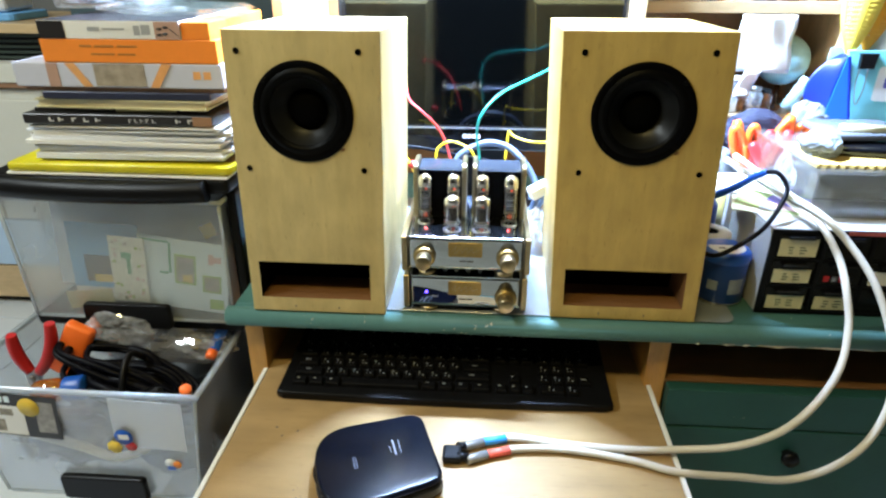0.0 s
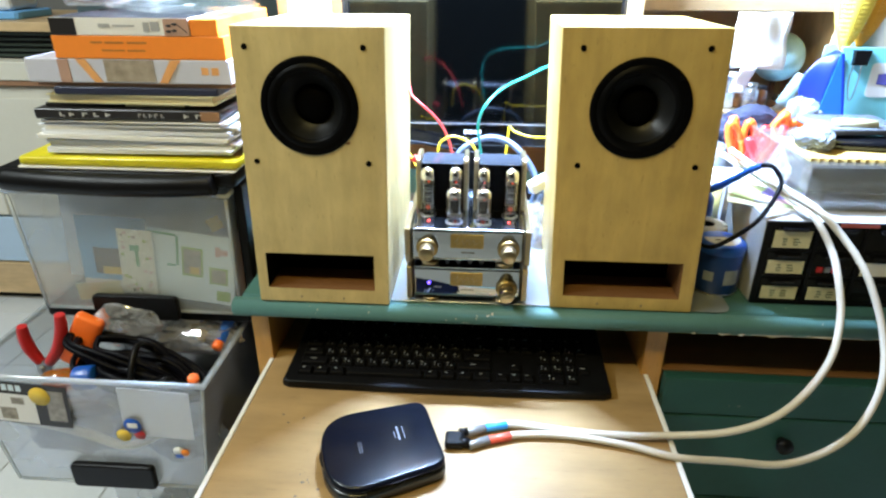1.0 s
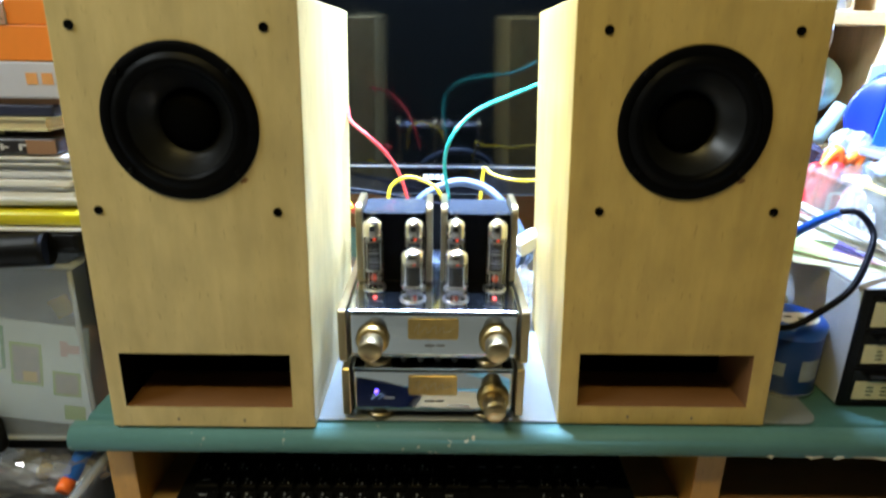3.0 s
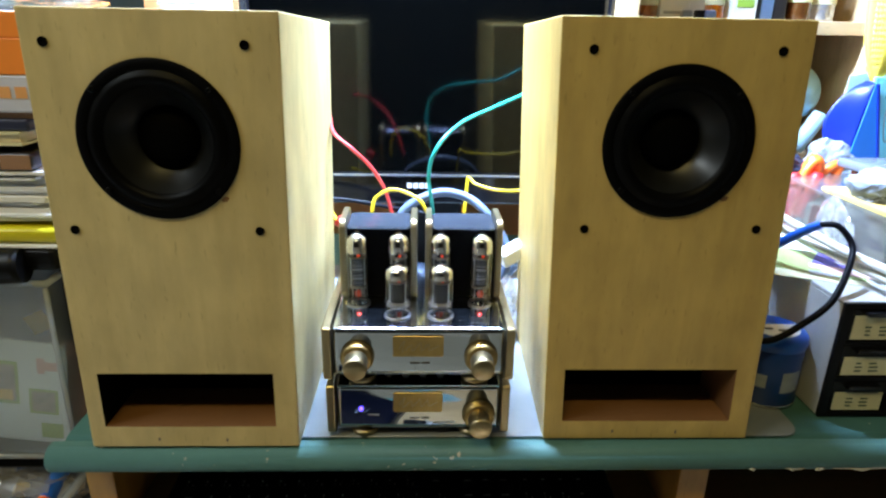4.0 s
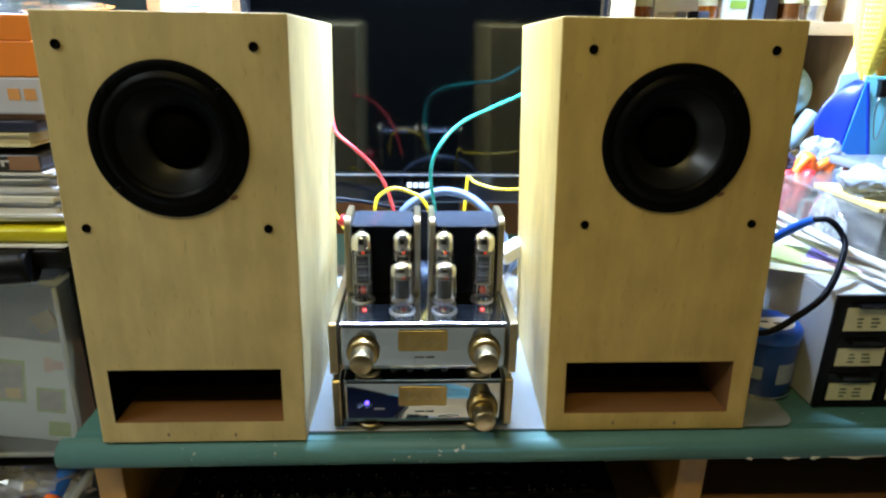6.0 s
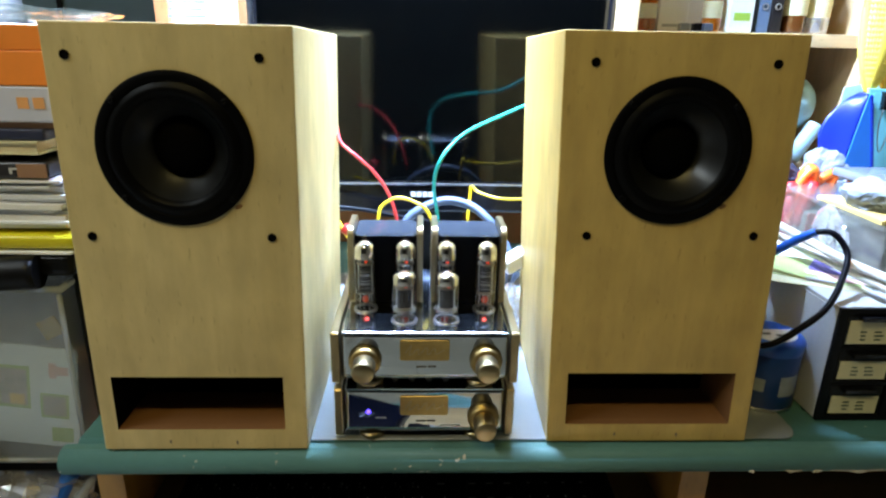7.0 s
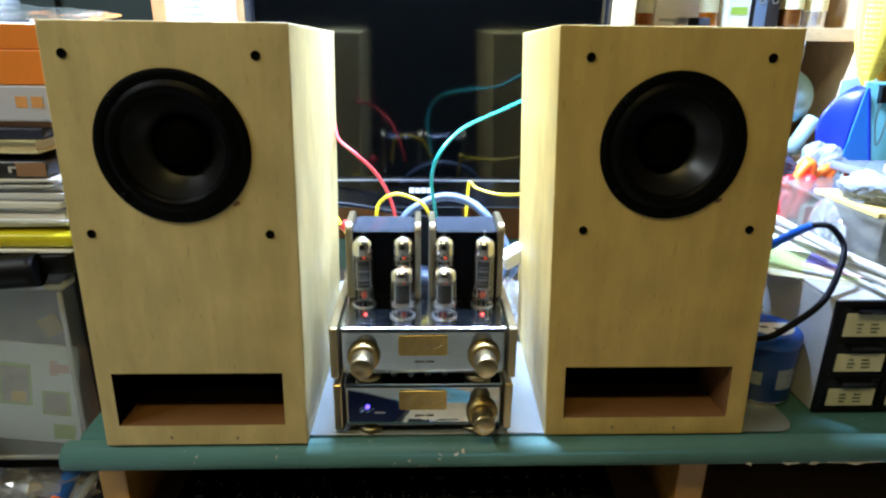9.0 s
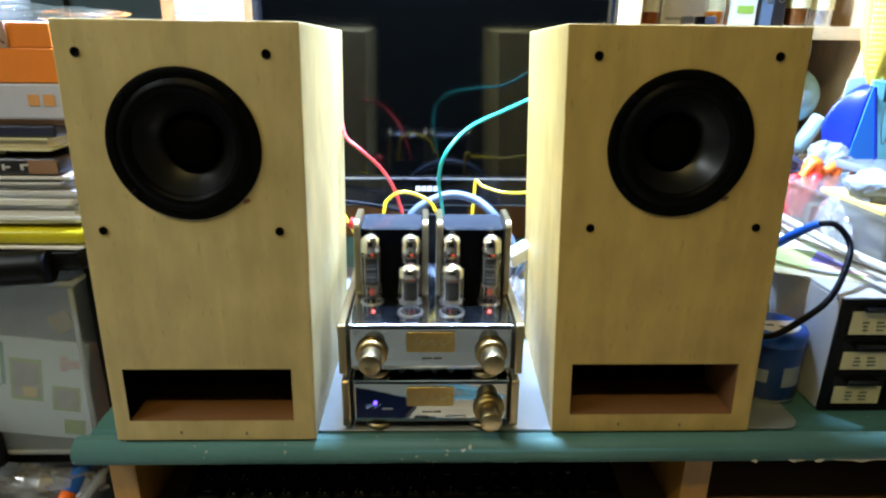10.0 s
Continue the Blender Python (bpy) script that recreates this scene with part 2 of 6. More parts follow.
def clear_glass(name, tint=(1, 1, 1), rough=0.02, body=0.0, body_colour=(0.8, 0.85, 0.9), gloss=0.08, edge=0.55):
    """Thin glass or clear plastic: straight through, with gloss that grows at grazing angles and, for milky plastic, a little body."""
    mat = bpy.data.materials.new(name)
    mat.use_nodes = True
    n, l = mat.node_tree.nodes, mat.node_tree.links
    n.remove(n["Principled BSDF"])
    out = n["Material Output"]
    tr = n.new("ShaderNodeBsdfTransparent")
    tr.inputs[0].default_value = (*tint, 1)
    last = tr.outputs[0]
    if body:
        df = n.new("ShaderNodeBsdfDiffuse")
        df.inputs[0].default_value = (*body_colour, 1)
        tl = n.new("ShaderNodeBsdfTranslucent")
        tl.inputs[0].default_value = (*body_colour, 1)
        both = n.new("ShaderNodeMixShader")
        both.inputs[0].default_value = 0.4
        l.new(df.outputs[0], both.inputs[1])
        l.new(tl.outputs[0], both.inputs[2])
        co = n.new("ShaderNodeTexCoord")
        t = n.new("ShaderNodeTexNoise")
        t.inputs["Scale"].default_value, t.inputs["Detail"].default_value = 14, 4
        l.new(co.outputs["Object"], t.inputs["Vector"])
        r = n.new("ShaderNodeMapRange")
        r.inputs["To Min"].default_value, r.inputs["To Max"].default_value = body * 0.75, min(body * 1.25, 1)
        l.new(t.outputs["Fac"], r.inputs["Value"])
        m1 = n.new("ShaderNodeMixShader")
        l.new(r.outputs[0], m1.inputs[0])
        l.new(last, m1.inputs[1])
        l.new(both.outputs[0], m1.inputs[2])
        last = m1.outputs[0]
    gl = n.new("ShaderNodeBsdfGlossy")
    gl.inputs["Roughness"].default_value = rough
    lw = n.new("ShaderNodeLayerWeight")
    lw.inputs[0].default_value = 0.35
    g = n.new("ShaderNodeMath")
    g.operation, g.use_clamp = "MULTIPLY_ADD", True
    g.inputs[1].default_value, g.inputs[2].default_value = edge, gloss
    l.new(lw.outputs["Facing"], g.inputs[0])
    m2 = n.new("ShaderNodeMixShader")
    l.new(g.outputs[0], m2.inputs[0])
    l.new(last, m2.inputs[1])
    l.new(gl.outputs[0], m2.inputs[2])
    l.new(m2.outputs[0], out.inputs[0])
    return mat


VENEER = wood("maple_veneer", (0.600, 0.482, 0.225), (0.530, 0.412, 0.175), "z", 1.0, 0.5, 0.6)
# warmer, darker copy of VENEER for the right loudspeaker
VENEER_WARM = wood("warm_maple_veneer", (0.545, 0.385, 0.120), (0.470, 0.320, 0.088), "z", 1.0, 0.5, 0.6)
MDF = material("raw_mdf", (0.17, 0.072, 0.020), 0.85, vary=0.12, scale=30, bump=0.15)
BEECH = wood("beech_board", (0.62, 0.45, 0.25), (0.50, 0.34, 0.17), "x", 0.9, 0.4, 0.5)
BEECH_UP = wood("beech_upright", (0.60, 0.32, 0.08), (0.50, 0.255, 0.055), "z", 0.9, 0.4, 0.5)
BEECH_RIGHT = wood("pale_beech_upright", (0.62, 0.45, 0.25), (0.50, 0.34, 0.17), "z", 0.9, 0.4, 0.5)
CREAMBOARD = material("cream_board", (0.70, 0.64, 0.50), 0.5, vary=0.06, scale=6)
TRAYWOOD = wood("tray_veneer", (0.355, 0.235, 0.110), (0.29, 0.185, 0.078), "x", 0.7, 0.34, 0.4, 0.12)
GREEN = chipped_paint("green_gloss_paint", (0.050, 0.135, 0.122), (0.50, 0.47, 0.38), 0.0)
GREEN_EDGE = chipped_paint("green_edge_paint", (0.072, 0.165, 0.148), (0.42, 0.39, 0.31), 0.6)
# darker copy of the desktop green, on the drawer fronts below it
GREEN_DARK = chipped_paint("green_paint_darker", (0.018, 0.072, 0.060), (0.3, 0.28, 0.2), 0.0)
# wall and ceiling colours are lowered to weaken bounced light in the room
WALLPAINT = material("wall_paint", (0.19, 0.19, 0.18), 0.8, vary=0.05, scale=3, bump=0.1, bump_scale=120)
DARKWALL = material("dark_panel", (0.055, 0.085, 0.10), 0.35, vary=0.2, scale=3)
DARK_REFLECTED = material("darkened_unseen_wall", (0.030, 0.030, 0.028), 0.8, vary=0.2, scale=3)
CEIL = material("ceiling_paint", (0.26, 0.26, 0.25), 0.85, vary=0.04, scale=2)
GROUT = material("tile_grout", (0.36, 0.35, 0.32), 0.9, vary=0.15, scale=10)
TILE = material("floor_tile", (0.58, 0.61, 0.63), 0.22, vary=0.07, scale=5, random_tint=0.05)
BLACK = material("black_plastic", (0.004, 0.004, 0.0045), 0.38, vary=0.2, scale=30, bump=0.05, spec=0.16)
BLACK_GLOSS = material("black_gloss", (0.004, 0.004, 0.005), 0.16, vary=0.2, scale=10)
RUBBER = material("black_rubber", (0.0018, 0.0018, 0.002), 0.42, vary=0.2, scale=40, spec=0.055)
CONE = material("speaker_cone", (0.0055, 0.0060, 0.0064), 0.34, vary=0.35, scale=30, spec=0.6)
CAP = material("dust_cap_felt", (0.0012, 0.0012, 0.0012), 0.6, vary=0.1, spec=0.02)
# near-black for grille sockets and for shade painted inside the ports
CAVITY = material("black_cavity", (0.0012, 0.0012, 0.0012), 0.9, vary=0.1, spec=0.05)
BASKET = material("driver_basket", (0.0015, 0.0015, 0.0018), 0.55, vary=0.2, scale=40, bump=0.1, bump_scale=500, spec=0.04)
STEEL = material("screw_steel", (0.45, 0.45, 0.46), 0.3, 1.0, vary=0.1, scale=60)
CHROME = material("mirror_chrome", (0.46, 0.51, 0.58), 0.035, 1.0, vary=0.03, scale=20)
GOLD = material("satin_brass", (0.40, 0.325, 0.19), 0.34, 1.0, vary=0.12, scale=60, bump=0.03, bump_scale=800)
GOLD_DARK = material("brass_badge", (0.42, 0.30, 0.12), 0.38, 1.0, vary=0.25, scale=120)
TOPBLUE = material("transformer_cover", (0.13, 0.15, 0.19), 0.20, 0.8, vary=0.15, scale=20)
SILVER = material("silver_trim", (0.55, 0.56, 0.60), 0.25, 1.0, vary=0.05)
GETTER = material("getter_mirror", (0.82, 0.80, 0.78), 0.10, 1.0, vary=0.15, scale=120)
PLATE_GREY = material("tube_plate_grey", (0.030, 0.029, 0.029), 0.45, 0.5, vary=0.2, scale=90)
MICA = material("tube_mica", (0.22, 0.21, 0.19), 0.4, vary=0.1)
HEATER = material("glowing_heater", (0.5, 0.05, 0.02), 0.5, emit=(1.0, 0.09, 0.03), power=0.8)
LED_BLUE = material("blue_led", (0.2, 0.1, 1.0), 0.3, emit=(0.12, 0.06, 1.0), power=7.0)
LED_RED = material("red_led", (1.0, 0.1, 0.1), 0.3, emit=(1.0, 0.07, 0.05), power=4.5)
TUBEGLASS = clear_glass("tube_glass", (0.97, 0.97, 0.97), 0.02, gloss=0.035, edge=0.38)
PRINT = material("tube_print", (0.15, 0.15, 0.145), 0.5)
SCREEN = material("screen_glass", (0.0006, 0.0007, 0.0007), 0.075, vary=0.1, spec=0.38)
# rougher chrome with the bluish reflection put into its colour
CHROME_TOP = material("blue_tinted_chrome", (0.70, 0.78, 0.90), 0.13, 1.0, vary=0.06, scale=20)
WHITEPRINT = material("white_print", (0.55, 0.56, 0.58), 0.5)
GREYPRINT = material("grey_print", (0.35, 0.36, 0.38), 0.5)
DARKPRINT = material("dark_print", (0.06, 0.055, 0.05), 0.6)
HARDBOARD = material("hardboard", (0.42, 0.28, 0.17), 0.75, vary=0.12, scale=6, bump=0.1)
PVC = material("white_edge_strip", (0.70, 0.70, 0.68), 0.35, vary=0.08, scale=20)
MAT = clear_glass("desk_mat_vinyl", (0.9, 0.93, 0.95), 0.18, body=0.62, body_colour=(0.50, 0.54, 0.57), gloss=0.06)

plain_board = material("bare_board", (0.50, 0.46, 0.37), 0.8, vary=0.25, scale=60)
STAIN = material("glue_stain", (0.20, 0.10, 0.03), 0.6, vary=0.3, scale=90)
SCUFF = material("scuff", (0.16, 0.13, 0.10), 0.7, vary=0.3, scale=90)

# ---- room ----
FLOOR_Z = 0.0
X0, X1, Y0, Y1, CZ = -2.4, 1.5, -4.5, 1.75, 2.7
solo("floor", span(X0 - 0.1, X1 + 0.1, Y0 - 0.1, Y1 + 0.1, -0.10, -0.004), GROUT, "grey grout bed under pale floor tiles", "floor", kind="structure")
FLOOR = bpy.data.objects["floor"]
solo("ceiling", span(X0 - 0.1, X1 + 0.1, Y0 - 0.1, Y1 + 0.1, CZ, CZ + 0.1), CEIL, "plain ceiling, greyed to cut bounced light", "ceiling", kind="structure")
solo("wall_north", span(X0 - 0.1, X1 + 0.1, Y1, Y1 + 0.1, 0, CZ), WALLPAINT, "plain wall, greyed to cut bounced light", "wall", kind="structure")
# wall behind the camera is coloured dark to darken the screen's reflection
solo("wall_south", span(X0 - 0.1, X1 + 0.1, Y0 - 0.1, Y0, 0, CZ), DARK_REFLECTED, "plain unseen wall, darkened so the screen reflects black", "wall", kind="structure")
solo("wall_west", span(X0 - 0.1, X0, Y0, Y1, 0, CZ), WALLPAINT, "plain wall, greyed to cut bounced light", "wall", kind="structure")
solo("wall_east", span(X1, X1 + 0.1, Y0, Y1, 0, CZ), WALLPAINT, "plain wall, greyed to cut bounced light", "wall", kind="structure")

# ---- desk ----
DESK_Z = 0.75
desk = thing("desk", "dark green painted desk with chipped front edge and beech legs", "desk", T(0.2, 0.3, 0))


def desk_part(name, bm, mat, label="", **k):
    bm.transform(T(-0.2, -0.3, 0))
    return part(name, bm, mat, desk, label, **k)


# top with a bullnose front edge, drawn as a profile along x
def slab(x0, x1, y0, y1, z0, z1, r, n=6):
    bm = bmesh.new()
    prof = [(y1, z0)]
    zc = (z0 + z1) / 2
    h = (z1 - z0) / 2
    for k in range(2 * n + 1):
        a = radians(-90 - 180 * k / (2 * n))
        prof.append((y0 + r + r * math.cos(a), zc + h * math.sin(a)))
    prof.append((y1, z1))
    ends = [[bm.verts.new((x, y, z)) for y, z in prof] for x in (x0, x1)]
    m = len(prof)
    for k in range(m):
        f = bm.faces.new((ends[0][k], ends[0][(k + 1) % m], ends[1][(k + 1) % m], ends[1][k]))
        f.smooth = 1 <= k < m - 2
    bm.faces.new(ends[0][::-1])
    bm.faces.new(ends[1])
    bmesh.ops.recalc_face_normals(bm, faces=bm.faces[:])
    return bm


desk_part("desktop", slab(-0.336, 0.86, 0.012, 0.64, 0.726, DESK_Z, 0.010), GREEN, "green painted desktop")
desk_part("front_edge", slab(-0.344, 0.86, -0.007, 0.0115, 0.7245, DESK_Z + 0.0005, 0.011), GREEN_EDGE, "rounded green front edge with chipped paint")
desk_part("leg_panel", span(-0.332, -0.306, 0.028, 0.62, 0.0, 0.7255, 0.001), BEECH_UP, "beech leg panel")
desk_part("leg_panel", span(0.252, 0.281, 0.028, 0.62, 0.0, 0.7255, 0.001), BEECH_UP, "beech leg panel")
desk_part("side_panel", span(0.70, 0.72, 0.028, 0.62, 0.0, 0.7255, 0.001), BEECH_UP)
desk_part("back_panel", span(-0.305, 0.251, 0.60, 0.615, 0.0, 0.7255), MDF)
desk_part("back_panel", span(0.282, 0.699, 0.60, 0.615, 0.0, 0.7255), MDF)
desk_part("compartment_floor", span(0.282, 0.699, 0.034, 0.598, 0.628, 0.640, 0.001), material("brown_stained_board", (0.20, 0.095, 0.035), 0.6, vary=0.25, scale=8, stretch=(1, 6, 6)))

# bare board along the lower edge at the right
rnd = random.Random(8)
for a, b in ((0.335, 0.352), (0.362, 0.372), (0.380, 0.436), (0.442, 0.530), (0.540, 0.60), (0.300, 0.306)):
    pts = [(a + (b - a) * k / 6, -0.0045 + rnd.uniform(-0.001, 0.001), 0.7290 + rnd.uniform(-0.0012, 0.0012)) for k in range(7)]
    desk_part("bare_chip", sweep(pts, 0.0013, 6, 2, lambda t: 0.35 + 0.75 * math.sin(math.pi * t)), plain_board, "bare board where paint is chipped")

# green drawers under the open compartment
for k, (z0, z1) in enumerate(((0.577, 0.641), (0.415, 0.574), (0.25, 0.412), (0.06, 0.247))):
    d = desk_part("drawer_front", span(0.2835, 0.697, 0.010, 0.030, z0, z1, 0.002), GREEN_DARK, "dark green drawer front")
    if k:
        bm = lathe([(0, 0.02), (0.011, 0.019), (0.013, 0.012), (0.008, 0.004), (0.007, 0.0)], 14, T(0.47, 0.0105, (z0 + z1) / 2 + 0.04) @ pose(0, 0, 0, 90))
        bm.transform(T(-0.2, -0.3, 0))
        part("knob", bm, BLACK, d, "dark round knob")

# pull-out tray
tray = thing("keyboard_tray", "pulled-out beech veneer keyboard tray with white edge strips", "tray", T(-0.02, 0.0, 0.632))
part("board", span(-0.286, 0.276, -0.250, 0.40, -0.018, 0.0, 0.0008), TRAYWOOD, tray)
part("edge_strip", span(-0.2925, -0.2862, -0.250, 0.40, -0.019, 0.001, 0.001), PVC, tray, "white plastic edge strip")
part("edge_strip", span(0.2762, 0.2825, -0.250, 0.40, -0.019, 0.001, 0.001), PVC, tray, "white plastic edge strip")
part("front_strip", span(-0.2925, 0.2825, -0.262, -0.2505, -0.020, 0.001, 0.004, 3), GREEN_EDGE, tray, "green painted front strip")
for s in (-0.2990, 0.2831):
    part("slide_rail", span(s, s + 0.006, 0.06, 0.40, -0.016, 0.003), SILVER, tray, "metal slide rail")

rnd = random.Random(4)
for cx, cy, n in ((-0.17, -0.215, 9), (-0.225, -0.11, 4), (-0.02, -0.235, 3)):
    for k in range(n):
        x, y, r = cx + rnd.gauss(0, 0.010), cy + rnd.gauss(0, 0.010), rnd.uniform(0.0008, 0.0026)
        part("scuff_mark", plate([(x + r * rnd.uniform(0.5, 1.2) * math.cos(a), y + r * rnd.uniform(0.5, 1.2) * math.sin(a)) for a in (0, 1, 2, 3, 4, 5)], 0.0001, 0.0003), SCUFF, tray, "small dark scuff")

# vinyl mat on the desk
solo("desk_mat", plate(rounded(0.66, 0.44, 0.018, 5, 0.028, 0.235), DESK_Z + 0.0006, DESK_Z + 0.0020, 0.0004, 1), MAT, "translucent pale vinyl desk mat under the loudspeakers", "desk mat")

# ---- hutch on the desk ----
hutch = thing("desk_hutch", "beech desk hutch with shelves on both sides of the screen", "shelf unit", T(0.15, 0.45, DESK_Z))


def hutch_part(name, bm, mat, label=""):
    bm.transform(T(-0.15, -0.45, -DESK_Z))
    return part(name, bm, mat, hutch, label)


HZ = DESK_Z + 0.0008
hutch_part("upright", span(-0.337, -0.319, 0.32, 0.62, HZ, 1.66, 0.001), BEECH_RIGHT)
hutch_part("upright", span(0.240, 0.258, 0.34, 0.62, HZ, 1.66, 0.001), BEECH_RIGHT)
hutch_part("upright", span(0.602, 0.622, 0.40, 0.62, HZ, 1.66, 0.001), BEECH_RIGHT)
# pale panel added to show the upright's edge washed out by light
hutch_part("filler_panel", span(0.6222, 0.700, 0.415, 0.62, HZ, 1.66, 0.001), CREAMBOARD, "added cream panel for the brightly lit upright edge")
hutch_part("top_board", span(-0.337, 0.700, 0.16, 0.62, 1.661, 1.679, 0.001), BEECH)
hutch_part("shelf", span(0.2585, 0.6015, 0.41, 0.618, 1.112, 1.130, 0.001), BEECH)
hutch_part("shelf", span(0.2585, 0.6015, 0.41, 0.618, 0.924, 0.942, 0.001), BEECH)
hutch_part("back_panel", span(0.259, 0.6015, 0.6185, 0.626, HZ, 1.66), HARDBOARD, "brown hardboard back")
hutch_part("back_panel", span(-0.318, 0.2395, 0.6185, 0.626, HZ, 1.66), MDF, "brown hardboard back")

# unseen tube lamp fitting; its lip is added to block light towards the tray
fitting = thing("tube_lamp", "slim white tube lamp fitting, out of view under the hutch top board", "lamp", T(-0.02, 0.26, 1.661))
part("housing", span(-0.26, 0.26, -0.024, 0.040, -0.030, -0.0005, 0.002), PVC, fitting, "white lamp housing")
part("front_lip", span(-0.26, 0.26, -0.030, -0.0245, -0.100, -0.0005, 0.001), PVC, fitting, "added white lip that keeps lamp light off the tray")

# ---- loudspeakers ----
def loudspeaker(x0, x1, y0, depth, z0, z1, shear, drv, port, holes, label, veneer, skew):
    w, h = x1 - x0, z1 - z0
    sp = thing("loudspeaker", label, "loudspeaker", T((x0 + x1) / 2, y0, z0), "pair of loudspeakers")

    def lean(bm):
        for v in bm.verts:
            v.co.x += shear * v.co.z / h
        return bm

    # cabinet: outer box with the slot port let in
    xs = [-w / 2, port[0] - (x0 + x1) / 2, port[1] - (x0 + x1) / 2, w / 2]
    zs = [0, port[2] - z0, port[3] - z0, h]
    for k in (1, 2):
        xs[k] -= shear * (zs[1] + zs[2]) / 2 / h
    bm = bmesh.new()
    fr = [[bm.verts.new((x, 0, z)) for x in xs] for z in zs]
    deep = [[bm.verts.new((xs[i], 0.205, zs[j])) for i in (1, 2)] for j in (1, 2)]
    bk = [[bm.verts.new((x + skew, depth, z)) for x in (xs[0], xs[3])] for z in (0, h - 0.006)]
    for j in range(3):
        for i in range(3):
            if (i, j) != (1, 1) and j < 2:
                bm.faces.new((fr[j][i], fr[j][i + 1], fr[j + 1][i + 1], fr[j + 1][i]))
    # upper baffle with a round opening for the driver
    dcx, dcz = drv[0] - (x0 + x1) / 2 - shear * (drv[1] - z0) / h, drv[1] - z0
    ring = [bm.verts.new((dcx + drv[2] * 0.92 * math.cos(2 * math.pi * k / 48), 0, dcz + drv[2] * 0.92 * math.sin(2 * math.pi * k / 48))) for k in range(48)]
    well = [bm.verts.new((v.co.x, 0.05, v.co.z)) for v in ring]
    loop = [fr[2][0], fr[2][1], fr[2][2], fr[2][3], fr[3][3], fr[3][2], fr[3][1], fr[3][0]]
    n8 = len(loop)
    corner = [max(range(48), key=lambda k: ring[k].co.x * sx + ring[k].co.z * sz) for sx, sz in ((-1, -1), (1, -1), (1, 1), (-1, 1))]

    def arc(a, b):
        out = [a]
        while out[-1] != b:
            out.append((out[-1] + 1) % 48)
        return out

    for side, (a, b) in zip(([0, 1, 2, 3], [3, 4], [4, 5, 6, 7], [7, 0]), ((0, 1), (1, 2), (2, 3), (3, 0))):
        bm.faces.new([loop[q] for q in side] + [ring[k] for k in reversed(arc(corner[a], corner[b]))])
    tube_faces = [bm.faces.new((ring[k], ring[(k + 1) % 48], well[(k + 1) % 48], well[k])) for k in range(48)] + [bm.faces.new(well)]
    f11, f12, f21, f22 = fr[1][1], fr[1][2], fr[2][1], fr[2][2]
    inner = [bm.faces.new(q) for q in ((f11, f12, deep[0][1], deep[0][0]), (f12, f22, deep[1][1], deep[0][1]), (f22, f21, deep[1][0], deep[1][1]),
                                       (f21, f11, deep[0][0], deep[1][0]), (deep[0][0], deep[0][1], deep[1][1], deep[1][0]))]
    inner += tube_faces
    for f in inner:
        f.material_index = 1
    # roof, left wall and back of the port are black to paint its shade
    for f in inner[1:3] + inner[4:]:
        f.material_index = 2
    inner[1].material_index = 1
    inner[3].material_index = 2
    bm.faces.new([fr[0][i] for i in range(4)] + [bk[0][1], bk[0][0]])
    bm.faces.new([fr[3][i] for i in range(4)] + [bk[1][1], bk[1][0]])
    bm.faces.new([fr[j][0] for j in range(4)] + [bk[1][0], bk[0][0]])
    bm.faces.new([fr[j][3] for j in range(4)] + [bk[1][1], bk[0][1]])
    bm.faces.new((bk[0][0], bk[0][1], bk[1][1], bk[1][0]))
    bmesh.ops.recalc_face_normals(bm, faces=bm.faces[:])
    outer = [e for e in bm.edges if len(e.link_faces) == 2 and e.calc_face_angle(0) > 1 and not any(f in inner for f in e.link_faces)]
    bmesh.ops.bevel(bm, geom=outer, offset=0.0012, segments=2, profile=0.5, affect="EDGES")
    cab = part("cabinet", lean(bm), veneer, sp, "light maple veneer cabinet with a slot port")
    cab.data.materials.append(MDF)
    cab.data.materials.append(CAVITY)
    # added black block that stands for the unlit depth behind the port's mouth
    part("damping_block", box(port[1] - port[0] - 0.002, 0.14, port[3] - port[2] - 0.002, ((port[0] + port[1]) / 2 - (x0 + x1) / 2, 0.131, (port[2] + port[3]) / 2 - z0)), CAVITY, sp, "black block for the shade inside the port")

    # driver, drawn round z and turned to face the front
    dz = drv[1] - z0
    m = T(drv[0] - (x0 + x1) / 2, -0.0005, dz) @ FRONT
    R = drv[2]
    driver = part("driver", lathe([(R, 0.0), (R, 0.0012), (R - 0.001, 0.0020), (R * 0.885, 0.0022), (R * 0.86, 0.0012), (R * 0.86, -0.001)], 64, m), BASKET, sp, "black driver frame")
    part("surround", lathe([(R * 0.87, 0.0012), (R * 0.84, 0.0022), (R * 0.80, 0.0042), (R * 0.75, 0.0048), (R * 0.70, 0.0030), (R * 0.665, 0.0)], 64, m), RUBBER, driver, "black rubber surround")
    part("cone", lathe([(R * 0.67, 0.0005), (R * 0.62, -0.005), (R * 0.55, -0.011), (R * 0.47, -0.0165), (R * 0.375, -0.0215)], 64, m), CONE, driver, "dark grey cone")
    part("dust_cap", lathe([(R * 0.41, -0.0205), (R * 0.38, -0.017), (R * 0.31, -0.013), (R * 0.22, -0.0105), (R * 0.10, -0.009), (0, -0.0086)], 48, m), CAP, driver, "black dust cap")
    for a in (42, 138, 222, 318):
        s = m @ T(R * 0.935 * math.cos(radians(a)), R * 0.935 * math.sin(radians(a)), 0.0020)
        part("screw", lathe([(0.0028, 0), (0.0028, 0.0010), (0.0020, 0.0018), (0.0010, 0.0019), (0.0010, 0.0013), (0, 0.0013)], 12, s), RUBBER, driver, "black screw")
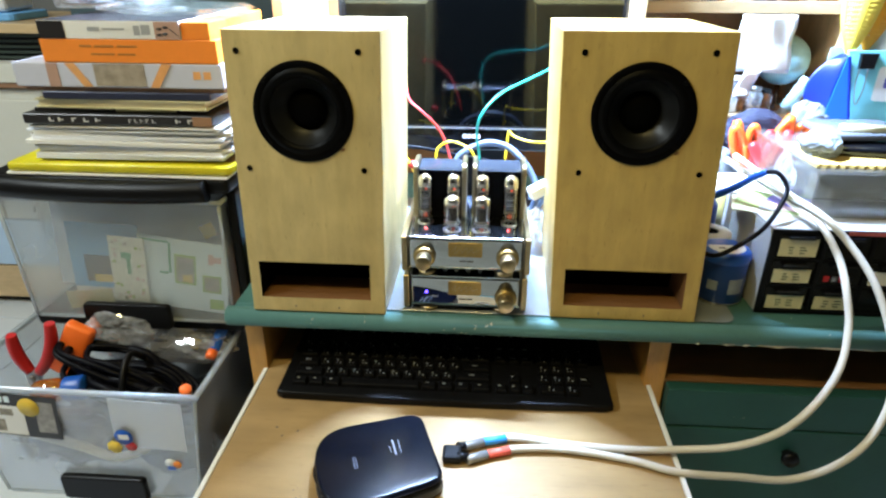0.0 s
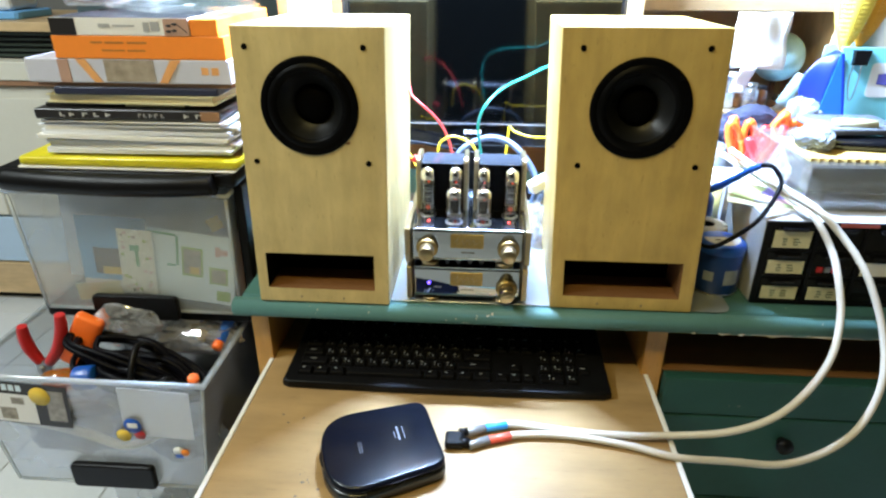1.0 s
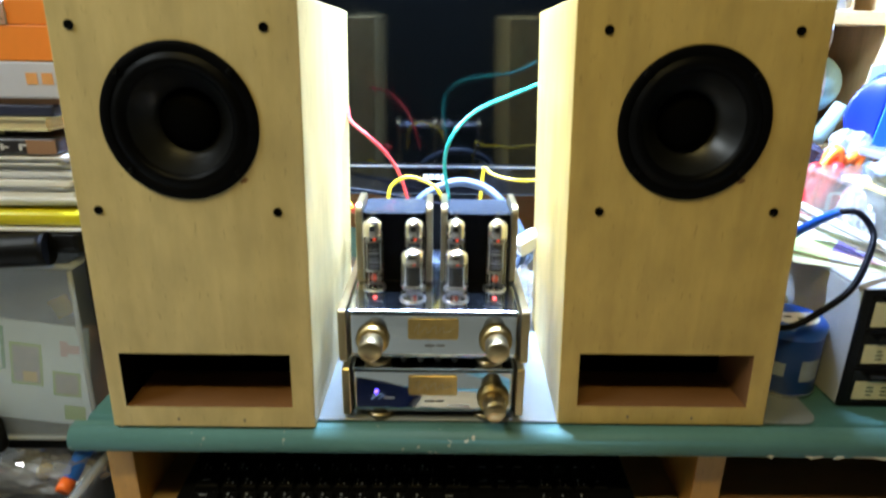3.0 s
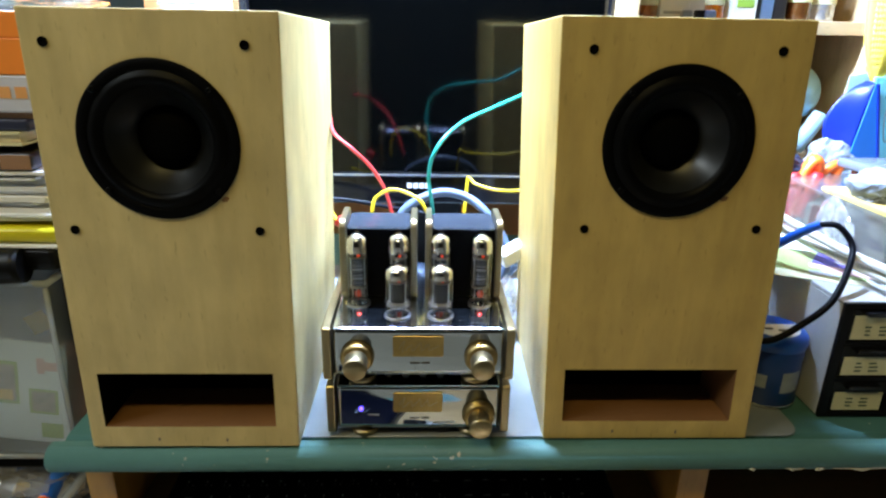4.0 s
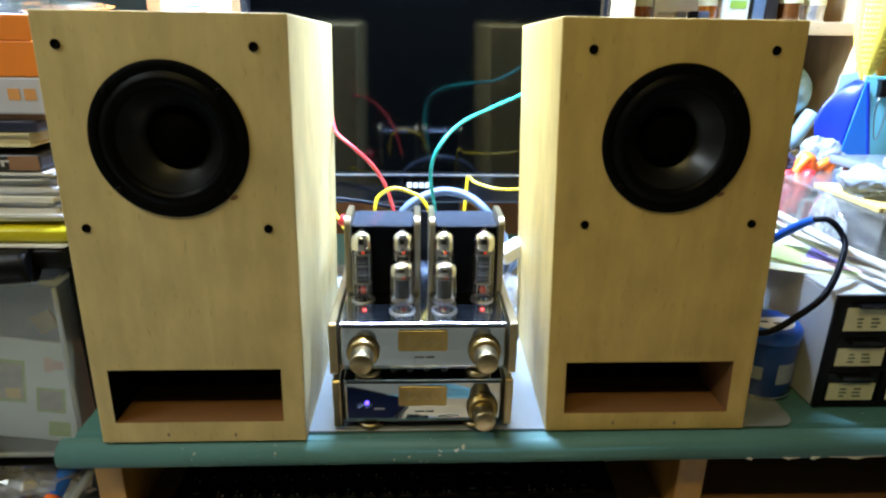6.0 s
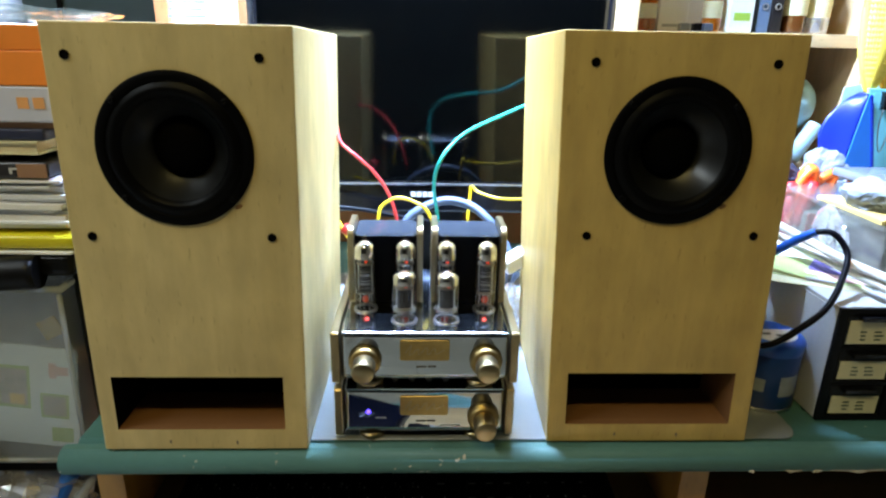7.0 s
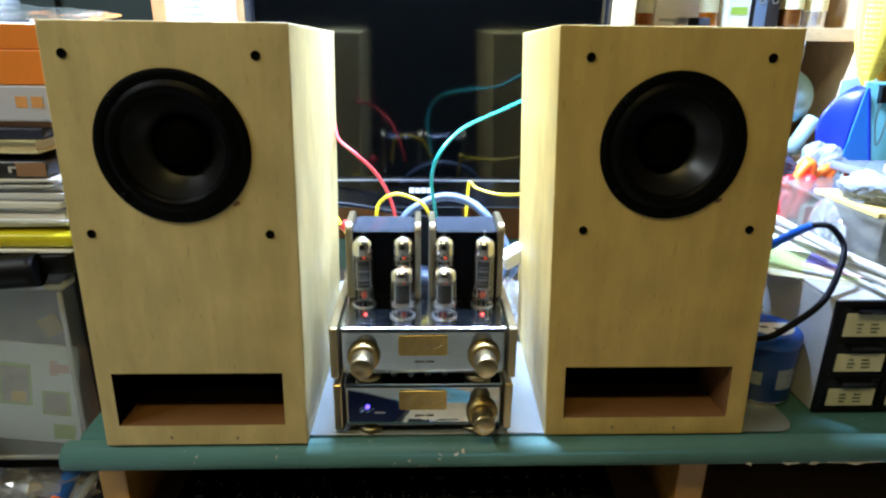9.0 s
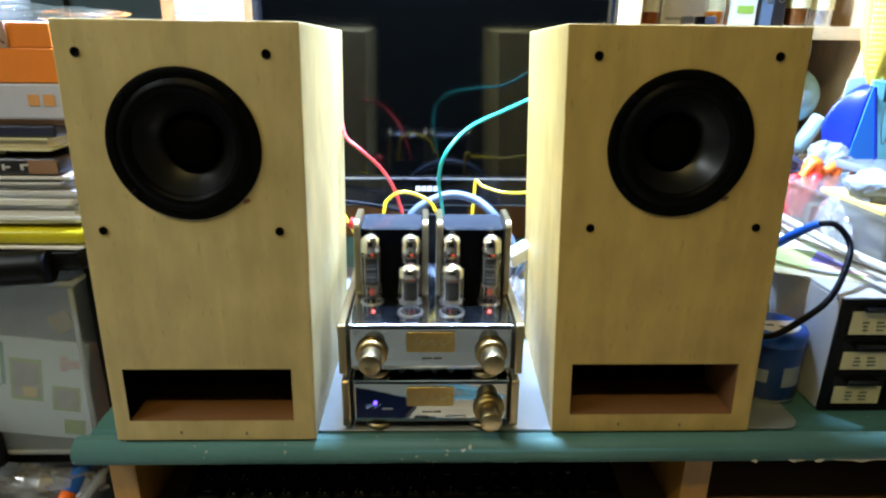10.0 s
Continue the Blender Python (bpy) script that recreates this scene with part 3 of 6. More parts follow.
    for hx, hz in holes:
        s = T(hx - (x0 + x1) / 2, -0.0002, hz - z0) @ FRONT
        part("grille_socket", join(lathe([(0.0036, -0.0005), (0.0036, 0.0008), (0.0031, 0.0010), (0.0025, 0.0008), (0.0025, 0.0003), (0, 0.0004)], 16, s)), CAVITY, sp, "black grille socket")
    part("glue_stain", plate([(0.0034 * math.cos(a), 0.0024 * math.sin(a + 0.4)) for a in (0, 0.9, 1.7, 2.9, 4, 5.2)], 0, 0.0002, 0, 1, T(dcx + R * 0.74 + shear * dz / h, -0.0001, dz - R * 0.74) @ FRONT), STAIN, sp, "brown glue stain")
    for nx, nz in ((-0.032, 0.0085), (0.028, 0.0075)):
        part("nail_mark", plate([(0.0011 * math.cos(a), 0.0022 * math.sin(a)) for a in (0, 1, 2, 3, 4, 5)], 0, 0.0002, 0, 1, T(nx, -0.0001, nz) @ FRONT), SCUFF, sp, "small dark nail mark")
    return sp


loudspeaker(-0.302, -0.118, 0.0, 0.236, 0.7525, 1.122, 0.007, (-0.2065, 1.0285, 0.0605), (-0.287, -0.137, 0.774, 0.828),
            ((-0.279, 1.0985), (-0.137, 1.0985), (-0.281, 0.958), (-0.137, 0.958)), "maple veneer loudspeaker with black woofer and slot port, beside the amplifier", VENEER, 0.002)
loudspeaker(0.106, 0.299, 0.010, 0.222, 0.7525, 1.1235, -0.013, (0.193, 1.0305, 0.0605), (0.1215, 0.2785, 0.772, 0.8265),
            ((0.119, 1.100), (0.263, 1.101), (0.125, 0.959), (0.269, 0.960)), "warmer, darker maple veneer loudspeaker with black woofer, beside the drawer cabinet", VENEER_WARM, 0.006)

# ---- monitor ----
mon = thing("monitor", "black widescreen computer monitor with glossy screen, switched off", "monitor", T(0.0, 0.39, DESK_Z))
part("bezel", join(span(-0.245, 0.245, -0.008, 0.03, 0.125, 0.1665, 0.003), span(-0.245, -0.232, -0.008, 0.03, 0.1667, 0.470, 0.003),
                   span(0.232, 0.245, -0.008, 0.03, 0.1667, 0.470, 0.003), span(-0.245, 0.245, -0.008, 0.03, 0.4702, 0.485, 0.003)), BLACK_GLOSS, mon, "glossy black bezel")
part("screen", span(-0.2318, 0.2318, -0.004, 0.02, 0.1668, 0.470), SCREEN, mon, "dark glossy screen")
part("trim_line", span(-0.232, 0.232, -0.0105, -0.0082, 0.1655, 0.1685, 0.0008), SILVER, mon, "thin silver line")
part("back_shell", span(-0.22, 0.22, 0.0305, 0.075, 0.14, 0.47, 0.012), BLACK, mon)
part("neck", span(-0.05, 0.05, 0.035, 0.06, 0.012, 0.1398, 0.006), BLACK, mon)
part("foot", plate(rounded(0.24, 0.17, 0.05, 6, 0.0, 0.03), 0.0022, 0.0118, 0.003), BLACK, mon)
for x, w in ((-0.030, 0.007), (-0.0215, 0.007), (-0.013, 0.007), (-0.0045, 0.006)):
    part("brand_mark", span(x, x + w, -0.0086, -0.0083, 0.148, 0.1555, 0.0), WHITEPRINT, mon, "pale brand bar")

# ---- tube amplifier ----
AX = -0.0105  # middle of the amplifier
amp = thing("tube_amplifier", "chrome and brass valve amplifier with six glowing tubes", "amplifier", T(AX, 0.012, 0.8082))
psu = thing("power_unit", "chrome and brass power unit with one knob and blue light", "amplifier", T(AX, 0.012, 0.752))


def chassis(owner, z0, z1, w, depth, knobs, knob_z, badge):
    hw = w / 2
    for s in (-1, 1):
        side = plate(rounded(depth, z1 - z0, 0.003, 3, depth / 2, (z0 + z1) / 2), -0.0038, 0.0038, 0.0012, 2, pose(s * (hw - 0.0042), 0, 0) @ Matrix(((0, 0, 1, 0), (1, 0, 0, 0), (0, 1, 0, 0), (0, 0, 0, 1))))
        part("side_plate", side, GOLD, owner, "satin brass side plate", smooth=False)
    panel = thicken(sheet(1, 1, 40, 12, lambda u, v: (-hw + 0.0102 + (w - 0.0204) * u, 0.0047 + 0.00026 * math.sin(6.3 * u * w / 0.115 + 1.2) + 0.00022 * math.cos(5.5 * v + 2.2 * u), z0 + 0.004 + (z1 - z0 - 0.0062) * v)), 0.0015)
    part("front_panel", panel, CHROME, owner, "mirror chrome front panel")
    part("top_panel", span(-hw + 0.0102, hw - 0.0102, 0.0025, depth - 0.002, z1 - 0.0020, z1 - 0.0002, 0.0005), CHROME_TOP, owner, "mirror chrome top panel")
    part("body", span(-hw + 0.0104, hw - 0.0104, 0.0065, depth - 0.004, z0 + 0.002, z1 - 0.0022), BLACK, owner)
    for x in knobs:
        m = T(x, 0.003, knob_z) @ FRONT
        kn = part("knob", lathe([(0.0098, 0.008), (0.0103, 0.0095), (0.0103, 0.0235), (0.0097, 0.0250), (0.009, 0.0255), (0, 0.0257)], 32, m), GOLD, owner, "brass knob")
        part("collar", lathe([(0.0148, 0.0), (0.0150, 0.003), (0.0142, 0.0045), (0.0142, 0.0060), (0.0130, 0.0078), (0.010, 0.0082)], 32, m), GOLD_DARK, kn, "darker brass collar")
    bz = badge
    bd = part("badge", plate(rounded(0.045, 0.0205, 0.002, 3, 0.0, 0.0), 0, 0.0012, 0.0004, 1, T(-0.0005, 0.003, bz) @ FRONT), GOLD_DARK, owner, "brass name badge")
    swirl = [(-0.017, -0.002, 0.0013), (-0.012, 0.006, 0.0013), (-0.014, -0.005, 0.0013), (-0.006, 0.002, 0.0013), (-0.005, -0.004, 0.0013), (0.002, 0.004, 0.0013),
             (0.003, -0.004, 0.0013), (0.009, 0.003, 0.0013), (0.010, -0.003, 0.0013), (0.018, 0.001, 0.0013)]
    part("engraving", sweep(swirl, 0.0005, 5, 4), GOLD, bd, "engraved flourish", m=T(-0.0005, 0.003, bz) @ FRONT)
    part("model_bar", join(span(-0.008, 0.001, 0.0024, 0.0029, bz - 0.0175, bz - 0.0160), span(0.0025, 0.010, 0.0024, 0.0029, bz - 0.0175, bz - 0.0160)), DARKPRINT, owner, "small dark print bars")
    for x in (-hw + 0.034, hw - 0.034):
        for y in (0.0145, depth - 0.025):
            part("foot", lathe([(0.0, 0), (0.011, 0.0), (0.0125, 0.001), (0.0125, 0.0045), (0.010, 0.0058), (0, 0.0058)], 24, T(x, y, z0 - 0.0058)), GOLD, owner, "brass foot")


# upper unit: z measured from its feet
chassis(amp, 0.006, 0.0572, 0.171, 0.165, (-0.0545, 0.0555), 0.0290, 0.0390)
chassis(psu, 0.006, 0.0558, 0.168, 0.165, (0.0555,), 0.0250, 0.0375)
part("led", lathe([(0.0019, 0), (0.0019, 0.001), (0.0012, 0.002), (0, 0.0022)], 12, T(-0.0525, 0.003, 0.0305) @ FRONT), LED_BLUE, psu, "lit blue indicator light")
for a, b, zz in ((-0.046, -0.036, 0.0235), (0.014, 0.034, 0.0150)):
    part("panel_print", span(a, b, 0.0024, 0.0029, zz, zz + 0.0009), GREYPRINT, psu, "small grey print bar")
for x in (-0.028, -0.012, 0.004, 0.02):
    part("rear_socket", lathe([(0.003, 0), (0.003, 0.002), (0.002, 0.003), (0, 0.003)], 10, T(x, 0.02, 0.0557)), STEEL, psu)
AMP_TOP = 0.0572


def tube(x, y, h, r, glow, printed):
    """A valve: glass, metal plates, mica discs, mirrored top, glowing heater; drawn from its socket up."""
    g = [(r * 0.80, 0.0), (r * 0.97, 0.003), (r, 0.006), (r, h * 0.80), (r * 0.97, h * 0.855), (r * 0.80, h * 0.905), (r * 0.48, h * 0.935), (r * 0.24, h * 0.950), (r * 0.17, h * 0.970), (r * 0.15, h * 1.0), (r * 0.09, h * 1.03), (0, h * 1.036)]
    base = T(x, y, AMP_TOP)
    ob = part("tube", lathe(g, 28, base), TUBEGLASS, amp, "clear glass valve with mirrored top")
    part("getter", lathe([(r * 0.955, h * 0.715), (r * 0.965, h * 0.80), (r * 0.92, h * 0.865), (r * 0.76, h * 0.900), (r * 0.44, h * 0.928), (r * 0.17, h * 0.945), (0, h * 0.947)], 28, base), GETTER, ob, "silvery mirrored top")
    part("plate", join(plate(rounded(r * 1.15, r * 0.8, r * 0.3, 3), h * 0.26, h * 0.62, 0, 1, base), lathe([(r * 0.36, h * 0.62), (r * 0.36, h * 0.76), (0, h * 0.76)], 12, base)), PLATE_GREY, ob, "grey metal plate")
    for z in (0.24, 0.64):
        part("spacer", lathe([(0, h * z), (r * 0.80, h * z), (r * 0.80, h * z + 0.0005), (0, h * z + 0.0005)], 18, base), MICA, ob, "pale mica disc")
    for sx in (-1, 1):
        part("support_rod", sweep([(x + sx * r * 0.62, y, AMP_TOP + h * 0.2), (x + sx * r * 0.62, y, AMP_TOP + h * 0.68)], 0.0006, 5, 0), STEEL, ob)
    part("heater", lathe([(r * 0.10, h * 0.655), (r * 0.14, h * 0.665), (r * 0.14, h * 0.68), (0, h * 0.688)], 8, base @ T(r * 0.12, -r * 0.36, 0)), HEATER, ob, "glowing red heater")
    if glow:
        part("heater", lathe([(r * 0.22, h * 0.10), (r * 0.34, h * 0.14), (r * 0.22, h * 0.18), (0, h * 0.185)], 10, base @ T(0, -r * 0.1, 0)), material("dim_heater", (0.5, 0.1, 0.05), 0.5, emit=(1.0, 0.16, 0.07), power=0.16), ob, "dull red heater")
    for k in range(7):
        a = 2 * math.pi * k / 7
        part("pin_wire", sweep([(x + r * 0.6 * math.cos(a), y + r * 0.6 * math.sin(a), AMP_TOP + 0.001), (x + r * 0.5 * math.cos(a), y + r * 0.5 * math.sin(a), AMP_TOP + h * 0.24)], 0.0004, 4, 0), STEEL, ob)
    if printed:
        bars = [lathe([(r * 1.012, h * z), (r * 1.012, h * (z + d))], 28, base) for z, d in ((0.56, 0.012), (0.50, 0.03), (0.43, 0.012), (0.38, 0.03), (0.33, 0.012))]
        bm = join(*bars)
        keep = Vector((x, y, 0))
        bad = [f for f in bm.faces if (f.calc_center_median() - keep).xy.normalized().dot(Vector((0, -1))) < 0.82]
        bmesh.ops.delete(bm, geom=bad, context="FACES")
        part("print", bm, PRINT, ob, "small pale print bars")
    part("socket", lathe([(r * 1.10, 0.0), (r * 1.08, 0.0010), (r * 0.98, 0.0014), (r * 0.84, 0.0008)], 24, base), STEEL, ob, "metal socket ring")


for x in (-0.0575, -0.0195, 0.0195, 0.0575):
    tube(x, 0.054, 0.0735, 0.0104, True, abs(x) > 0.03)
for x in (-0.0195, 0.0195):
    tube(x, 0.0285, 0.0520, 0.0113, False, False)
for x in (-0.0545, 0.0555):
    part("led", lathe([(0.0013, 0), (0.0013, 0.0006), (0, 0.0008)], 10, T(x, 0.030, AMP_TOP)), LED_RED, amp, "tiny red indicator light")

for x0, x1 in ((-0.0745, -0.0025), (0.0055, 0.0775)):
    tf = part("transformer", span(x0 + 0.0062, x1 - 0.0062, 0.069, 0.106, AMP_TOP, AMP_TOP + 0.070, 0.001), RUBBER, amp, "black transformer housing")
    part("cover", plate(rounded(x1 - x0 - 0.0126, 0.050, 0.006, 4, (x0 + x1) / 2, 0.087), AMP_TOP + 0.0702, AMP_TOP + 0.0725, 0.0008, 1), TOPBLUE, tf, "dark blue glossy cover")
    for x in (x0, x1 - 0.006):
        side = plate(rounded(0.054, 0.079, 0.009, 5, 0.087, AMP_TOP + 0.0400), 0, 0.006, 0.001, 2, T(x, 0, 0) @ Matrix(((0, 0, 1, 0), (1, 0, 0, 0), (0, 1, 0, 0), (0, 0, 0, 1))))
        part("side_plate", side, GOLD, tf, "satin brass end plate")
for k in range(9):
    part("vent_hole", lathe([(0.0018, 0), (0.0018, 0.0003), (0, 0.0003)], 8, T(-0.064 + 0.016 * k, 0.0595, AMP_TOP - 0.0002)), BLACK, amp)

# ---- keyboard ----
kb = thing("keyboard", "black computer keyboard with white lettering on the tray", "keyboard", pose(-0.037, -0.04, 0.6325, 0, 0, 0.3))
KT = math.tan(radians(7.5))
bm = plate([(-0.234, 0.004), (-0.225, 0.0), (-0.08, -0.003), (0.08, -0.003), (0.225, 0.0), (0.234, 0.004), (0.231, 0.155), (-0.226, 0.155)], 0.0, 0.012, 0.0025, 2)
for v in bm.verts:
    v.co.z += max(v.co.y, 0) * KT * (1 if v.co.z > 0.004 else 0.75)
part("case", bm, BLACK, kb, "black case")
KEYCAP = material("keycap_black", (0.003, 0.003, 0.0035), 0.55, vary=0.2, scale=60, spec=0.08)


def keymesh(w):
    bm = bmesh.new()
    d = 0.0165
    lo = [bm.verts.new((sx * w / 2, sy * d / 2, 0)) for sx, sy in ((-1, -1), (1, -1), (1, 1), (-1, 1))]
    hi = [bm.verts.new((sx * (w / 2 - 0.002), sy * (d / 2 - 0.0022) + 0.0006, 0.0072)) for sx, sy in ((-1, -1), (1, -1), (1, 1), (-1, 1))]
    for a in range(4):
        bm.faces.new((lo[a], lo[(a + 1) % 4], hi[(a + 1) % 4], hi[a]))
    bm.faces.new(hi)
    bmesh.ops.recalc_face_normals(bm, faces=bm.faces[:])
    bmesh.ops.bevel(bm, geom=[e for e in bm.edges], offset=0.0008, segments=1, affect="EDGES")
    return mesh_of("key", bm, KEYCAP)


CAPS = {}
U = 0.0189
rows = [  # y, keys: (width in units, mark) or a gap
    (0.022, [(1.25, 1), (1.25, 1), (1.25, 1), (6.0, 0), (1.25, 1), (1.25, 1), (1.25, 1), (1.5, 1), -0.25, (1, 1), (1, 1), (1, 1), -0.25, (2, 2), (1, 2)]),
    (0.041, [(2.25, 3)] + [(1, 2)] * 10 + [(2.75, 3), -1.25, (1, 1), -1.25, (1, 2), (1, 2), (1, 2), (1, 3)]),
    (0.060, [(1.75, 3)] + [(1, 2)] * 11 + [(2.25, 3), -3.5, (1, 2), (1, 2), (1, 2)]),
    (0.079, [(1.5, 3)] + [(1, 2)] * 12 + [(1.5, 2), -0.25, (1, 3), (1, 3), (1, 3), -0.25, (1, 2), (1, 2), (1, 2), (1, 1)]),
    (0.098, [(1, 2)] * 13 + [(2, 3), -0.25, (1, 3), (1, 3), (1, 3), -0.25, (1, 1), (1, 1), (1, 1), (1, 1)]),
    (0.124, [(1, 1), -1, (1, 1), (1, 1), (1, 1), (1, 1), -0.5, (1, 1), (1, 1), (1, 1), (1, 1), -0.5, (1, 1), (1, 1), (1, 1), (1, 1), -0.25, (1, 1), (1, 1), (1, 1)]),
]
MARK = {}
KEYPRINT = material("worn_key_print", (0.22, 0.23, 0.24), 0.6)
for kind in (1, 2, 3):
    rnd = random.Random(kind)
    if kind == 1:
        bm = span(-0.0045, -0.0005, 0.001, 0.0026, 0, 0.0002)
    elif kind == 2:
        bm = join(span(-0.0046, -0.0026, 0.0012, 0.0038, 0, 0.0002), span(0.0008, 0.0026, -0.0034, -0.0012, 0, 0.0002), span(-0.0044, -0.0032, -0.0030, -0.0014, 0, 0.0002))
    else:
        bm = span(-0.006, 0.002, 0.0006, 0.0022, 0, 0.0002)
    MARK[kind] = mesh_of("key_mark", bm, KEYPRINT)
for y, row in rows:
    x = -0.2165
    for item in row:
        if not isinstance(item, tuple):
            x += -item * U
            continue
        w, mark = item
        if w not in CAPS:
            CAPS[w] = keymesh(w * U - 0.0016)
        k = new("key", CAPS[w])
        k.parent = kb
        k.matrix_basis = T(x + w * U / 2, y, 0.0105 + y * KT) @ pose(0, 0, 0, 7.5)
        if mark:
            lm = new("key_mark", MARK[mark])
            lm.parent = k
            lm.matrix_basis = T(0, 0.0006, 0.0073)
        x += w * U

# ---- portable disc player ----
player = thing("portable_disc_player", "dark blue-black portable disc player with rounded end on the tray", "disc player", pose(-0.104, -0.171, 0.6322, 0, 0, 19.5) @ Matrix.Diagonal((0.97, 0.95, 1, 1)))
PLAYER = material("player_lid", (0.0020, 0.0030, 0.0075), 0.24, 0.1, vary=0.2, scale=8, spec=0.38)
PLAYER_DARK = material("player_base", (0.008, 0.009, 0.012), 0.28, vary=0.2, scale=40)
outline = []
for k in range(25):
    a = radians(90 + 180 * k / 24)
    c, s = math.cos(a), math.sin(a)
    outline.append((-0.020 + 0.058 * math.copysign(abs(c) ** 0.75, c), 0.071 * math.copysign(abs(s) ** 0.72, s)))
outline += [(0.050, -0.0710), (0.058, -0.0700), (0.0645, -0.0665), (0.069, -0.060), (0.0705, -0.052), (0.0705, 0.052), (0.069, 0.060), (0.0645, 0.0665), (0.058, 0.0700), (0.050, 0.0710)]
outline = [(x, y * (1 - 0.22 * max(0.0, x + 0.035) / 0.105) if y < 0 else y) for x, y in outline]
part("base", plate(outline, 0.001, 0.0170, 0.004, 3), PLAYER_DARK, player, "black base", smooth=True)
part("lid", plate([(x * 0.985 + 0.0006, y * 0.985) for x, y in outline], 0.0172, 0.0275, 0.0085, 5), PLAYER, player, "dark blue metallic lid", smooth=True)
part("rim_panel", plate([(-0.0795 * math.cos(radians(a)) * 1.0 + 0.0, 0.060 * math.sin(radians(a))) for a in range(-60, 61, 10)] + [(-0.066 * math.cos(radians(a)) + 0.0, 0.056 * math.sin(radians(a))) for a in range(60, -61, -10)], 0.0178, 0.0215, 0.001, 1), BLACK_GLOSS, player, "black control rim")
for a in (-50, -38, -26, 20, 34, 46):
    part("button", lathe([(0.0026, 0), (0.0026, 0.0012), (0.0018, 0.0018), (0, 0.0018)], 10, T(-0.0728 * math.cos(radians(a)), 0.058 * math.sin(radians(a)), 0.0214)), GREYPRINT if a > 0 else PLAYER_DARK, player, "small control button")
SILVERPRINT = material("dim_silver_print", (0.16, 0.17, 0.19), 0.4)
for w, d, x, y in ((0.0022, 0.026, 0.022, 0.012), (0.0010, 0.022, 0.029, 0.012), (0.0010, 0.012, 0.017, 0.010), (0.0007, 0.020, -0.030, -0.002), (0.0007, 0.018, -0.027, -0.002)):
    part("print", box(w, d, 0.0002, (x, y, 0.0277)), SILVERPRINT, player, "silver print bar")


# ---- more materials ----
def plain(name, c, rough=0.55, **k):
    return material(name, c, rough, **k)


PAPER = plain("white_paper", (0.74, 0.74, 0.73), 0.7, vary=0.06, scale=25, bump=0.05)
PAPER_EDGE = material("paper_edges", (0.74, 0.77, 0.84), 0.8, vary=0.22, scale=20, stretch=(0.4, 0.4, 30), bump=0.25, bump_scale=60)
CREAM_EDGE = material("cream_page_edges", (0.62, 0.55, 0.38), 0.8, vary=0.22, scale=20, stretch=(0.4, 0.4, 30), bump=0.25, bump_scale=60)
ORANGE = plain("orange_card", (0.86, 0.25, 0.025), 0.5, vary=0.08, scale=10)
LILAC = plain("grey_lilac_card", (0.52, 0.54, 0.65), 0.45, vary=0.06, scale=8)
RIBBON = plain("copper_ribbon", (0.72, 0.36, 0.14), 0.3, vary=0.2, scale=40)
PHOTO = plain("brown_picture", (0.33, 0.28, 0.22), 0.5, vary=0.5, scale=60)
BROWNCARD = plain("brown_card", (0.28, 0.15, 0.08), 0.6)
PINKBROWN = plain("pink_brown_card", (0.42, 0.26, 0.20), 0.6)
NAVY = plain("navy_cover", (0.018, 0.022, 0.055), 0.45)
BLACKCARD = plain("black_cover", (0.015, 0.013, 0.014), 0.4)
YELLOWFILM = material("yellow_folder", (0.62, 0.55, 0.02), 0.3, vary=0.25, scale=30, bump=0.3, bump_scale=40)
MILKY = clear_glass("milky_plastic", (0.98, 0.985, 0.99), 0.3, body=0.115, body_colour=(0.92, 0.98, 1.0), gloss=0.02)
MILKY_LOW = clear_glass("scuffed_milky_plastic", (0.95, 0.96, 0.97), 0.3, body=0.095, body_colour=(0.74, 0.76, 0.78), gloss=0.03)
MILKY_WARM = clear_glass("milky_box_plastic", (0.95, 0.95, 0.93), 0.2, body=0.22, body_colour=(0.36, 0.35, 0.31), gloss=0.04)
RIM = clear_glass("thick_milky_rim", (0.95, 0.96, 0.97), 0.25, body=0.55, body_colour=(0.66, 0.72, 0.76), gloss=0.06)
THINFILM = clear_glass("thin_film", (0.97, 0.98, 0.95), 0.10, body=0.045, body_colour=(0.62, 0.66, 0.52), gloss=0.08)
FILM = clear_glass("clear_film", (0.97, 0.97, 0.98), 0.10, body=0.34, body_colour=(0.90, 0.90, 0.92), gloss=0.26)
SKYCARD = plain("pale_blue_card", (0.16, 0.42, 0.78), 0.5)
PALECARD = plain("pale_card", (0.72, 0.85, 0.93), 0.5, vary=0.1)
GREENINK = plain("green_ink", (0.07, 0.33, 0.16), 0.5)
LIME = plain("lime_ink", (0.30, 0.48, 0.07), 0.5)
PINK = plain("pink_card", (0.66, 0.42, 0.38), 0.6)
DARKPIC = plain("dark_picture", (0.04, 0.018, 0.024), 0.5, vary=0.6, scale=70)
FLOWER = material("flowered_card", (0.80, 0.80, 0.70), 0.6, vary=0.35, scale=160)
MIXPIC = plain("faded_picture", (0.30, 0.27, 0.22), 0.5, vary=0.7, scale=90)
YELLOWINK = plain("yellow_ink", (0.72, 0.50, 0.06), 0.5)
REDPLASTIC = plain("red_grip", (0.50, 0.020, 0.022), 0.35)
ORANGEPLASTIC = plain("orange_plastic", (0.90, 0.16, 0.02), 0.35)
BLUEPLASTIC = plain("blue_plastic", (0.010, 0.085, 0.42), 0.32, vary=0.15)
BLUEDARK = plain("dark_blue_plastic", (0.006, 0.030, 0.16), 0.35, vary=0.2)
FOLDERBLUE = plain("blue_folder", (0.004, 0.020, 0.24), 0.38, vary=0.12, scale=6)
